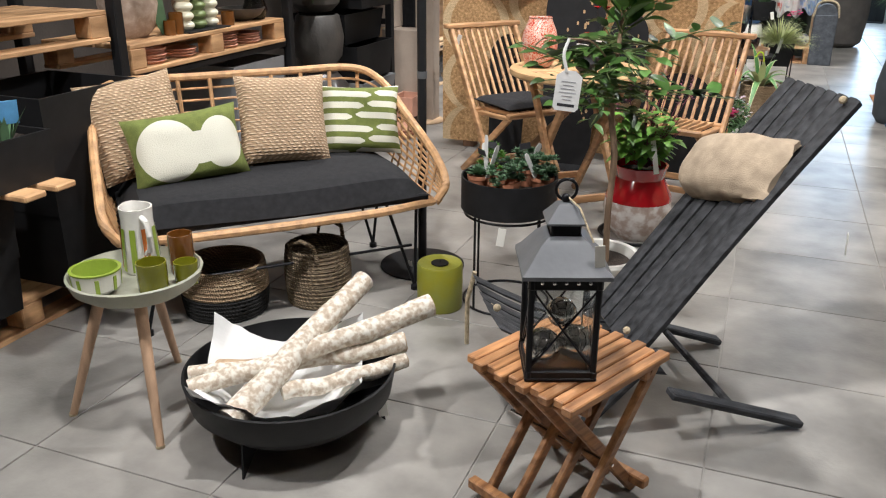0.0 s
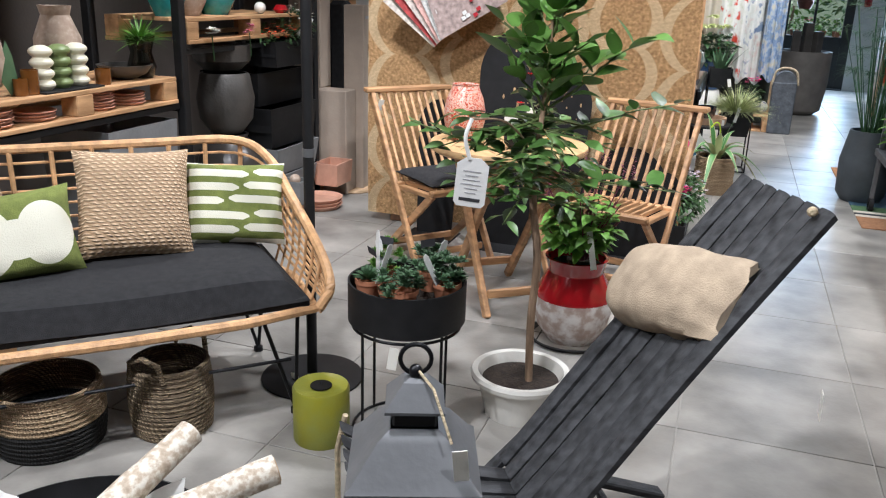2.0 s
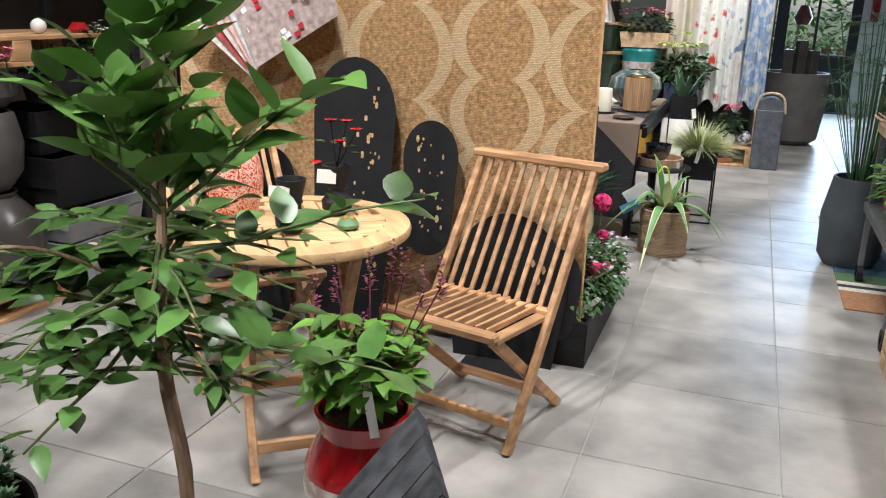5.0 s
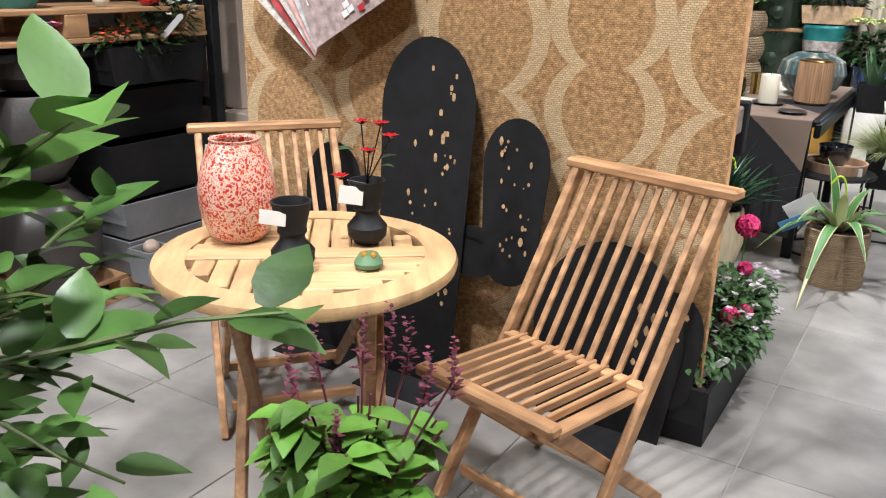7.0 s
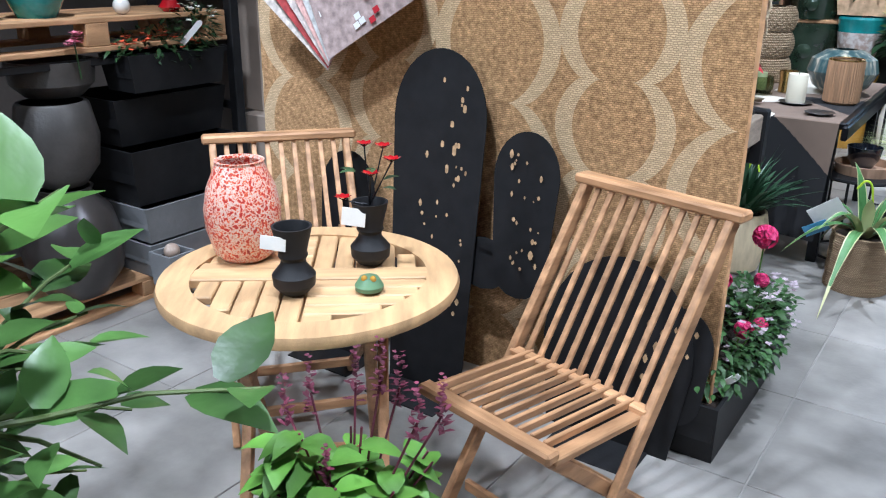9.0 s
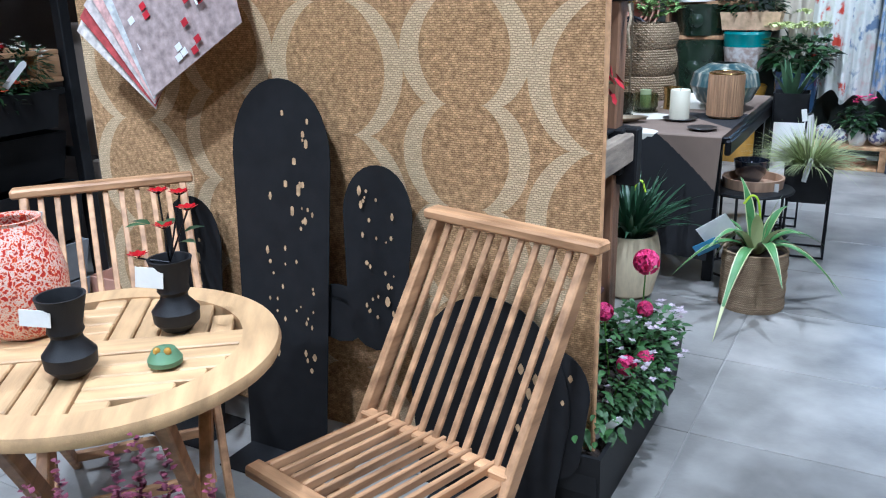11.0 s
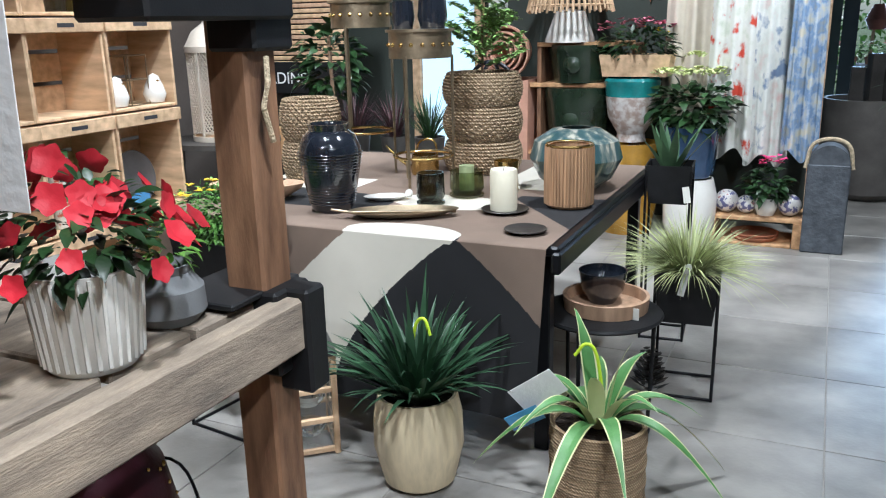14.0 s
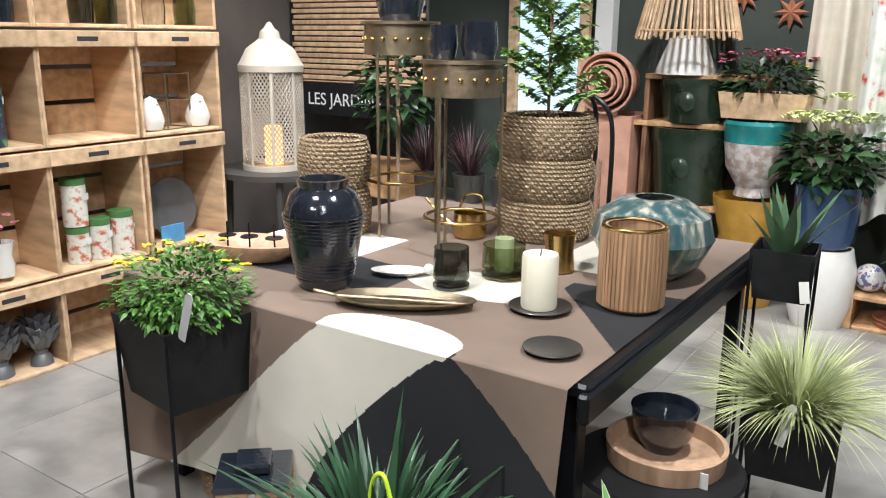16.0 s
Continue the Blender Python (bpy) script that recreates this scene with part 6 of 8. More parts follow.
for k in range(6):
    m = mat("towel_print", ((0.62, 0.56, 0.50), (0.40, 0.06, 0.06), (0.55, 0.48, 0.44), (0.66, 0.40, 0.36), (0.5, 0.5, 0.48), (0.36, 0.28, 0.26))[k], 0.9, var=0.35, scale=40)
    part("towel", Geo().add([(0.0, 0, 0), (0.28, 0.02, 0.32), (0.10, 0.03, 0.62), (-0.26, 0.0, 0.30)], [(0, 1, 2, 3)], T(0.012 * k, -0.012 * k, 0.01 * k, 0, 6 * k - 12, 0)), m, nk)
    if k in (1, 5):
        for j in range(28):
            x, z = rnd(-0.16, 0.16), rnd(0.12, 0.5)
            if abs(x) < min(z * 0.75, (0.62 - z) * 0.7):
                part("print_dot", Geo().box(0.02, 0.001, 0.025, T(0.012 * k, -0.012 * k - 0.003, 0.01 * k, 0, 6 * k - 12, 0) @ T(x, 0.005, z, 0, 40), 0.0003), PETR if j % 2 else PAPER, nk)
# long planter beside the rug
gb = square_pot("flower_trough", -0.20, 5.72, 0, 0.24, 0.95, 0.21, BLACK, "long black trough with pink geraniums and violets", "planter", 0, 0.92)
g, f, w = Geo(), Geo(), Geo()
leafy_crown(g, 1500, (0.02, 0, 0.27), (0.17, 0.48, 0.13), 0.034, 0.6)
part("foliage", g, mat("geranium_leaf", (0.05, 0.12, 0.03), 0.55, var=0.3, island=0.4), gb)
for x, y, z, r in ((0.02, 0.28, 0.53, 0.05), (0.05, 0.18, 0.40, 0.03), (0.08, -0.12, 0.33, 0.035), (0.0, -0.36, 0.25, 0.03), (-0.05, 0.05, 0.42, 0.035), (0.1, 0.02, 0.30, 0.03)):
    for _ in range(64):
        a, e = rnd(0, 6.28), math.acos(rnd(-0.7, 1))
        d = (math.sin(e) * math.cos(a), math.sin(e) * math.sin(a), math.cos(e))
        f.bloom(Vector((x, y, z)) + Vector(d) * r * 0.8, d, r * 0.36)
    g2 = Geo().tube([(x * 0.5, y, 0.2), (x, y, z)], 0.003, 5)
    part("stem", g2, LEAFB, gb)
flowers(w, 46, (0.08, 0.08, 0.30), (0.12, 0.42, 0.10), 0.018)
part("geranium_blooms", f, PETP, gb, "bright pink geranium heads")
part("violets", w, mat("pale_violet_petal", (0.55, 0.46, 0.52), 0.6, island=0.3), gb, "pale violet small blooms")
label_stake(gb, 0.05, -0.1, 0.27, 0.1, 40, None, 50)
label_stake(gb, 0.06, -0.35, 0.2, 0.1, 30, None, 40)


# ---- long table with cloth ----
tb = thing("display_table", -0.95, 8.07, 0, 0, "low black metal display table under a cloth", "table")
part("top", Geo().box(1.58, 1.52, 0.035, T(0, 0, 0.722), 0.016), BLACKS, tb)
for sx in (-1, 1):
    part("side_rail", Geo().box(0.03, 1.56, 0.07, T(sx * 0.785, 0, 0.69), 0.014), BLACKS, tb)
    for sy in (-1, 1):
        part("leg", Geo().box(0.05, 0.05, 0.70, T(sx * 0.72, sy * 0.68, 0.35)), BLACKS, tb)


def cloth():
    """A table runner in three tones: laid on the top, hanging down at the front."""
    t = thing("tablecloth", -0.95, 8.07, 0, 0, "taupe cloth with black and ivory shapes draped over the table", "tablecloth")
    nx, ny = 360, 500
    X0, X1, back, front = -0.79, 0.76, 0.76, -0.775
    drop = 0.60

    def place(s, q):
        x = X0 + (X1 - X0) * s
        d = q * (back - front + drop)
        if d < back - front:
            return Vector((x, back - d, 0.7435 + 0.0015 * noise.noise((x * 5, d * 5, 0))))
        h = d - (back - front)
        sway = 0.03 * math.sin(7 * x + 1.2) * min(1, h * 3) + 0.015
        return Vector((x * (1 - 0.05 * h), front - sway - 0.05 * h - 0.01, 0.7435 - h + 0.006 * min(1, h * 20)))

    def tone(x, y):
        """0 taupe, 1 black, 2 ivory, for a spot of the cloth seen flat."""
        h = front - y
        if h > -0.13:
            if (x - 0.24) ** 2 / 0.045 + (h + 0.02) ** 2 / 0.011 < 1 and h < 0.02:
                return 2
            if h > 0:
                right = 0.44 - 1.3 * h + 0.9 * h * h
                if 0.05 - 1.1 * h < x < right:
                    return 2
                if right <= x < 0.46 + 1.15 * h:
                    return 1
                return 0
        if x > 0.43 and y > -0.15 - 1.2 * (x - 0.43) and y < -0.08 + 0.1 * (x - 0.43):
            return 1
        if (x - 0.2) ** 2 / 0.06 + (y + 0.28) ** 2 / 0.016 < 1:
            return 2
        if x < 0.0 and -0.52 < y < -0.26 - 0.1 * x:
            return 1
        if x < -0.30 and -0.26 <= y < 0.05:
            return 2
        if 0.25 < x < 0.5 and y > 0.05:
            return 2
        return 0
    gs = [Geo(), Geo(), Geo()]
    for i in range(nx):
        for j in range(ny):
            s0, s1, q0, q1 = i / nx, (i + 1) / nx, j / ny, (j + 1) / ny
            x, y = X0 + (X1 - X0) * (s0 + s1) / 2, back - (q0 + q1) / 2 * (back - front + drop)
            gs[tone(x, y)].add([place(s0, q0), place(s0, q1), place(s1, q1), place(s1, q0)], [(0, 1, 2, 3)])
    for g, m, n in zip(gs, (TAUPE, BLACKC, IVORYC), ("taupe", "black", "ivory")):
        ob = part(n + "_panel", g, m, t)
        bm = bmesh.new()
        bm.from_mesh(ob.data)
        bmesh.ops.remove_doubles(bm, verts=bm.verts, dist=0.0004)
        bm.to_mesh(ob.data)
        bm.free()
        ob.data.shade_smooth()


cloth()
Z = 0.748
pot("ribbed_vase", -1.11, 7.52, Z, [(0.072, 0), (0.082, 0.02), (0.104, 0.12), (0.116, 0.20), (0.114, 0.235), (0.096, 0.28), (0.072, 0.298), (0.078, 0.322)], BLACKGL, "glossy black ribbed vase on the cloth", "vase")
for k in range(18):
    zr = 0.03 + 0.011 * k
    o = part("rib", Geo().ring(0.0845 + 0.184 * (zr - 0.03), 0.0026, Z + zr, 40, T(-1.11, 7.52, 0)), BLACKGL)
    o.parent = bpy.data.objects["ribbed_vase"]
    o.matrix_parent_inverse = T(-1.11, 7.52, Z).inverted()
t = pot("glazed_bowl_vase", -0.36, 8.19, Z, [(0.08, 0), (0.15, 0.05), (0.188, 0.13), (0.17, 0.2), (0.10, 0.245), (0.07, 0.25)], DRIP, "wide round vase with blue and cream dripping glaze", "vase", seg=48)
t = pot("bamboo_holder", -0.295, 7.87, Z, [(0.078, 0), (0.088, 0.01), (0.088, 0.225), (0.08, 0.23)], SLATWOOD, "brown bamboo-slat candle holder on the cloth", "candle holder", wall_t=0.008)
for k in range(44):
    a = 2 * math.pi * k / 44
    part("slat", Geo().tube([(0.088 * math.cos(a), 0.088 * math.sin(a), 0.01), (0.089 * math.cos(a), 0.089 * math.sin(a), 0.12), (0.087 * math.cos(a), 0.087 * math.sin(a), 0.222)], 0.005, 5), SLATWOOD, t)
part("rim", Geo().ring(0.084, 0.006, 0.228), BRASS, t)
for v, u, r, lab in ((-0.485, 7.70, 0.088, "round dark plate under the candle"), (-0.315, 7.44, 0.072, "small round dark plate on the cloth")):
    ob = part("dark_plate", Geo().lathe([(0.001, 0), (r * 0.7, 0), (r, 0.009), (r * 0.98, 0.011), (r * 0.7, 0.004), (0.001, 0.004)], 36), CONCS)
    ob.matrix_world = T(v, u, Z)
    tagged(ob, lab, "plate")
candle(-0.49, 7.70, Z + 0.005, 0.05, 0.15, WAXW, "ivory pillar candle on a dark plate")
lf = thing("leaf_tray", -0.80, 7.50, Z, 27, "leaf-shaped antique silver tray with a stem", "tray")
g = Geo()
n = 24
for ringr, z in ((0.0, 0.006), (0.75, 0.006), (1.0, 0.022), (1.0, 0.026), (0.74, 0.010)):
    for k in range(n):
        a = 2 * math.pi * k / n
        g.v.append((0.2 * ringr * math.cos(a), 0.075 * ringr * math.sin(a) * (1 - 0.15 * math.cos(a)), z))
for i in range(4):
    for k in range(n):
        l = (k + 1) % n
        g.f.append((i * n + k, i * n + l, (i + 1) * n + l, (i + 1) * n + k))
part("dish", g, ANTIQ, lf)
part("stem", Geo().tube([(0.19, 0, 0.012), (0.0, 0, 0.016), (-0.19, 0, 0.02), (-0.26, 0.01, 0.03)], 0.005), ANTIQ, lf)
for v, u, r, h, m, w, lab in ((-0.80, 7.73, 0.055, 0.12, SMOKE, None, "smoked glass tealight holder"), (-0.73, 7.92, 0.07, 0.10, GREENGLASS, WAXG, "green glass bowl with a candle")):
    t = thing("glass_holder", v, u, Z, 0, lab + " on the cloth", "candle holder", "glass candle holders")
    part("foot", Geo().lathe([(0.001, 0), (r, 0), (r, 0.008), (0.001, 0.01)], 28), m, t)
    part("cup", vessel([(r * 0.8, 0.01), (r, 0.03), (r * 0.95, h)], 28, 0.004), m, t)
    if w:
        part("candle_wax", Geo().lathe([(0.001, 0.02), (0.03, 0.02), (0.03, 0.12), (0.001, 0.12)], 20), mat("sage_wax", (0.33, 0.38, 0.20), 0.5), t)
pot("gold_holder", -0.62, 8.08, Z, [(0.05, 0), (0.045, 0.06), (0.052, 0.12)], BRASS, "gold metal tealight holder with cut-outs", "candle holder", wall_t=0.004)
t = thing("bird_dish", -1.0, 7.74, Z, 30, "small white bird-shaped dish", "dish")
part("dish", Geo().lathe([(0.001, 0), (0.05, 0.002), (0.07, 0.015), (0.065, 0.016), (0.04, 0.008), (0.001, 0.006)], 20, T(0, 0, 0) @ Matrix.Diagonal((1.3, 0.7, 1, 1))), CERW, t)
part("head", Geo().ball(0.016, T(0.09, 0, 0.02)), CERW, t)
wb = thing("wooden_bowl", -1.52, 7.60, Z, 20, "long carved pale wooden bowl with iron candle spikes", "bowl")
part("bowl", Geo().lathe([(0.001, 0), (0.07, 0.0), (0.11, 0.04), (0.115, 0.06), (0.10, 0.06), (0.06, 0.025), (0.001, 0.02)], 32, Matrix.Diagonal((1.7, 0.9, 1, 1))), BEECH, wb)
for x in (-0.08, 0.0, 0.09):
    part("spike", Geo().tube([(x, 0, 0.02), (x, 0, 0.12)], 0.003), BLACKS, wb)
    part("drip_pan", Geo().lathe([(0.001, 0.07), (0.03, 0.072), (0.03, 0.075), (0.001, 0.075)], 16, T(x, 0, 0)), BLACKS, wb)


def bubble_basket(v, u, z, r, bulges, h, label):
    t = thing("bubble_basket", v, u, z, 0, label, "basket", "tall woven hyacinth baskets")
    n = int(h / 0.014)
    for b in range(bulges):
        g = Geo()
        for k in range(int(b * n / bulges), int((b + 1) * n / bulges)):
            s = (k + 0.5) * bulges / n - b
            R = r * (0.84 + 0.16 * max(0.0, math.sin(math.pi * s)) ** 0.7)
            pts = []
            for i in range(56):
                a = 2 * math.pi * i / 56
                q = R + 0.004 * (1 if (i + k) % 2 else -1)
                pts.append((q * math.cos(a), q * math.sin(a), 0.007 + k * h / n))
            g.tube(pts, 0.0085, 5, None, True)
        part("woven_bulge", g, WICKER, t)
    part("base", Geo().disc(r * 0.8, 0.004), WICKER, t)
    return t


bb = bubble_basket(-0.89, 8.49, Z, 0.176, 3, 0.45, "tall three-bulge woven basket with a green plant")
g, s = Geo(), Geo()
for k in range(40):
    a = rnd(0, 6.28)
    h = rnd(0.1, 0.6)
    e = 0.17 * (1.0 - 0.9 * h)
    p = Vector((0.02 * math.cos(a), 0.02 * math.sin(a), 0.40 + h * 0.7))
    q = p + Vector((e * math.cos(a), e * math.sin(a), 0.06))
    s.tube([p, q], 0.002, 4)
    for j in range(52):
        b = rnd(0, 6.28)
        g.leaf(p.lerp(q, rnd(0.1, 1.2)), (math.cos(b), math.sin(b), rnd(-0.2, 0.8)), rnd(0.028, 0.044), 0.024, 0.2, 3)
s.tube([(0, 0, 0.3), (0, 0, 0.95)], 0.006, 6)
part("twigs", s, BARK, bb)
part("leaves", g, mat("pale_green_leaf", (0.30, 0.46, 0.15), 0.5, island=0.35), bb)
bubble_basket(-1.55, 8.06, Z, 0.128, 2, 0.36, "two-bulge woven basket on the table")


def wire_stand(v, u, z, R, h, label, ring_z=0.3):
    t = thing("pedestal_stand", v, u, z, 0, label, "plant stand", "tall metal pedestal stands")
    part("drum", vessel([(R, h - 0.11), (R, h)], 40, 0.004), ANTIQ, t)
    part("top_plate", Geo().lathe([(0.001, h - 0.005), (R + 0.012, h - 0.005), (R + 0.012, h + 0.006), (0.001, h + 0.006)], 40), ANTIQ, t)
    part("lower_ring", Geo().ring(R * 0.95, 0.006, ring_z), BRASS, t)
    for k in range(3):
        a = 2.1 * k + 0.5
        part("leg", Geo().tube([(R * math.cos(a), R * math.sin(a), 0), (R * math.cos(a), R * math.sin(a), h - 0.1)], 0.006), ANTIQ, t)
    for k in range(18):
        a = 2 * math.pi * k / 18
        part("stud", Geo().ball(0.009, T((R + 0.001) * math.cos(a), (R + 0.001) * math.sin(a), h - 0.055), 8), BRASS, t)
    return t


wire_stand(-1.01, 8.10, Z, 0.132, 0.64, "brass and grey pierced metal pedestal on the table", 0.12)
wire_stand(-1.36, 8.22, Z, 0.132, 0.765, "taller antique metal pedestal beside another on the table", 0.20)
for v, u, z, r, h in ((-1.075, 8.08, Z + 0.647, 0.048, 0.11), (-0.955, 8.11, Z + 0.647, 0.062, 0.12), (-1.36, 8.22, Z + 0.772, 0.09, 0.2)):
    pot("black_holder", v, u, z, [(r * 0.8, 0), (r, h * 0.4), (r * 0.9, h)], BLACKGL, "black glazed candle pot on the pedestal", "candle holder", "black candle pots")
wc = pot("watering_can", -1.10, 8.30, Z, [(0.06, 0), (0.065, 0.01), (0.06, 0.09)], BRASS, "small polished brass watering can", "watering can", wall_t=0.003)
part("spout", Geo().tube([(-0.06, 0, 0.02), (-0.13, 0, 0.06), (-0.20, 0, 0.12)], [0.01, 0.007, 0.005]), BRASS, wc)
part("handle", Geo().tube(smooth_path([(-0.05, 0, 0.09), (-0.02, 0, 0.15), (0.05, 0, 0.15), (0.065, 0, 0.04)]), 0.005), BRASS, wc)

# ---- plants in front of the table ----
pw = thing("mondo_grass", -0.53, 7.04, 0, 0, "dark green spiky grass plant in a cream fluted pot", "potted plant")
part("pot", vessel([(0.09, 0), (0.115, 0.02), (0.143, 0.14), (0.14, 0.24), (0.125, 0.31)], 48, 0.01), CREAMPOT, pw)
part("soil", Geo().disc(0.115, 0.28), SOIL, pw)
grass_tuft(pw, mat("mondo_leaf", (0.032, 0.075, 0.036), 0.38, var=0.3, scale=9, bump=0.05, island=0.45), 150, 0.48, 0.025, 1.15, 0.40, 0.27)
part("tie", Geo().tube(smooth_path([(0.0, -0.04, 0.4), (0.02, -0.04, 0.54), (0.05, -0.04, 0.57), (0.07, -0.04, 0.52)]), 0.005), NEON, pw, "bright yellow-green plastic tie")
pb = thing("agave_basket", 0.02, 7.14, 0, 0, "green plant with cream-edged leaves in a brown wicker basket", "potted plant")
g = Geo()
for k in range(26):
    g.ring(0.138 + 0.002 * math.sin(k), 0.0065, 0.007 + 0.0105 * k, 40, None, 5)
part("coil_wall", g, SEAGRASS, pb, "brown wound wicker basket")
part("soil", Geo().disc(0.13, 0.25), SOIL, pb)
AGAVE = mat("agave_leaf", (0.07, 0.19, 0.05), 0.45, var=0.25, col2=(0.11, 0.25, 0.08))
for k in range(17):
    a = k * 2.4
    e = 0.10 + 0.058 * k
    d = (math.cos(a) * e, math.sin(a) * e, 1.0)
    L = rnd(0.36, 0.52)
    bd = 0.30 + 0.060 * k
    root = (0.02 * math.cos(a), 0.02 * math.sin(a), 0.25)
    lf = part("leaf", Geo().blade(root, d, L, 0.042, bd, 12, 0.45), AGAVE, pb)
    part("leaf_edge", Geo().blade((root[0], root[1], 0.247), d, L * 1.01, 0.053, bd, 12, 0.45), LEAFC, lf, "cream leaf edge")
part("care_label", Geo().box(0.15, 0.002, 0.10, T(-0.17, -0.06, 0.36, 20, -35, 10)), PAPER, pb, "printed plant care label")
part("care_label", Geo().box(0.11, 0.002, 0.06, T(-0.2, -0.09, 0.28, 20, -30, 10)), BLUEP, pb)
part("tie", Geo().tube(smooth_path([(0.02, -0.03, 0.35), (0.0, -0.05, 0.5), (-0.03, -0.06, 0.53), (-0.06, -0.06, 0.49)]), 0.005), NEON, pb)


def square_stand(v, u, w, h, box_h, rz, label):
    t = square_pot("planter_on_stand", v, u, 0, w, w, 0.001, BLACK, label, "planter", rz, 1, False)
    for o in list(t.children):
        bpy.data.objects.remove(o)
    part("box", Geo().add([(x * w / 2 * k, y * w / 2 * k, z) for z, k in ((h - box_h, 0.82), (h, 1), (h, 0.94), (h - 0.04, 0.92)) for x, y in ((-1, -1), (1, -1), (1, 1), (-1, 1))],
         [(3, 2, 1, 0)] + [(4 * i + k, 4 * i + (k + 1) % 4, 4 * i + 4 + (k + 1) % 4, 4 * i + 4 + k) for i in range(3) for k in range(4)] + [(12, 13, 14, 15)]), BLACK, t, smooth=15)
    for x, y in ((-1, -1), (1, -1), (1, 1), (-1, 1)):
        part("leg", Geo().tube([(x * w * 0.47, y * w * 0.47, 0), (x * w * 0.47, y * w * 0.47, h - 0.02)], 0.006), BLACKS, t)
    for k in range(4):
        a, b = ((-1, -1), (1, -1), (1, 1), (-1, 1))[k], ((1, -1), (1, 1), (-1, 1), (-1, -1))[k]
        part("foot_bar", Geo().tube([(a[0] * w * 0.47, a[1] * w * 0.47, 0.007), (b[0] * w * 0.47, b[1] * w * 0.47, 0.007)], 0.006), BLACKS, t)
    return t


sl = square_stand(-1.32, 7.17, 0.29, 0.72, 0.24, -8, "black square planter on thin legs with yellow bidens")
g, f = Geo(), Geo()
leafy_crown(g, 2000, (0, 0, 0.79), (0.19, 0.19, 0.115), 0.026, 0.42, 0.3, 0.2)
part("foliage", g, mat("bidens_leaf", (0.08, 0.19, 0.03), 0.5, island=0.4), sl)
flowers(f, 16, (0, 0, 0.86), (0.18, 0.18, 0.06), 0.024, 8)
part("yellow_flowers", f, PETY, sl)
label_stake(sl, 0.15, -0.10, 0.7, 0.15, 20, None, 25)
sg = square_stand(0.13, 8.06, 0.24, 0.50, 0.20, 5, "black square planter on a stand with pale ornamental grass")
grass_tuft(sg, LEAFV, 800, 0.36, 0.007, 1.6, 0.55, 0.46, "grass_tuft")
label_stake(sg, -0.02, -0.13, 0.42, 0.12, 0, None, 12)
sa = square_stand(-0.05, 8.62, 0.2, 0.80, 0.17, 5, "small black planter on a tall stand with an aloe")
grass_tuft(sa, LEAFS, 16, 0.30, 0.04, 0.75, 0.12, 0.76, "aloe_leaves")
tag_card(sa, 0.08, 0.68, -0.11, 0.03, 0.07)
rt = thing("round_side_table", -0.10, 7.62, 0, 0, "round black metal side table on a ring base", "side table")
part("top", Geo().lathe([(0.001, 0.425), (0.21, 0.425), (0.215, 0.432), (0.21, 0.44), (0.001, 0.44)], 48), BLACK, rt)
part("base_ring", Geo().ring(0.18, 0.007, 0.007), BLACK, rt)
for k in range(3):
    a = 2.09 * k + 0.4
    part("leg", Geo().tube([(0.18 * math.cos(a), 0.18 * math.sin(a), 0.01), (0.19 * math.cos(a), 0.19 * math.sin(a), 0.43)], 0.007), BLACK, rt)
pot("wooden_tray", -0.09, 7.65, 0.441, [(0.145, 0), (0.15, 0.05)], BEECH, "round pale wooden tray on the side table", "tray", wall_t=0.012, seg=48)
t = pot("black_candle_bowl", -0.11, 7.68, 0.453, [(0.045, 0), (0.075, 0.05), (0.085, 0.115)], BLACKGL, "glossy black candle in a glass bowl on the tray", "candle", wall_t=0.006)
part("black_wax", Geo().disc(0.078, 0.09), BLACKGL, t)
part("wick", Geo().tube([(0, 0, 0.09), (0.003, 0, 0.108)], 0.002), PAPER, t)
tag_card(t, 0.14, 0.0, -0.12, 0.03, 0.06)
pc = thing("pine_cone", 0.02, 7.95, 0, 0, "large dark pine cone ornament on the floor", "ornament")
g = Geo()
for k in range(70):
    a, z = k * 2.4, 0.02 + 0.0022 * k
    g.leaf((0.03 * math.cos(a), 0.03 * math.sin(a), z), (math.cos(a), math.sin(a), 0.5), 0.05 * (1.1 - k / 80), 0.035, -0.2, 2)
part("scales", g, CONC, pc)
wl = thing("wooden_lantern", -0.98, 7.09, 0, 42, "square pine and glass lantern with black metal lid", "lantern")
for sx in (-1, 1):
    for sy in (-1, 1):
        part("post", Geo().box(0.02, 0.02, 0.36, T(sx * 0.08, sy * 0.08, 0.18)), PINE, wl)
    for z in (0.02, 0.13, 0.24, 0.35):
        part("rail", Geo().box(0.14, 0.014, 0.02, T(0, sx * 0.08, z)), PINE, wl)
        part("rail", Geo().box(0.014, 0.14, 0.02, T(sx * 0.08, 0, z)), PINE, wl)
    for ax in (0, 90):
        p = part("pane", Geo().box(0.14, 0.002, 0.32, T(0, 0, 0, 0, 0, ax) @ T(0, sx * 0.074, 0.18), 0.0004), CLEAR, wl)
        p.visible_shadow = False
part("lid", Geo().box(0.19, 0.19, 0.02, T(0, 0, 0.37)), BLACKGL, wl)
part("chimney", Geo().box(0.09, 0.09, 0.03, T(0, 0, 0.40)), BLACKGL, wl)
part("latch", Geo().box(0.02, 0.004, 0.02, T(0.0, -0.09, 0.35)), CHROME, wl)
for z in (0.03, 0.14):
    part("glass_bowl", Geo().ball(0.055, T(0, 0, z + 0.05), 16, 0.7), CLEAR, wl)
rope_basket(-1.46, 7.45, 0.12, 0.29, [SEAGRASS], "tall brown seagrass basket on the floor", False)
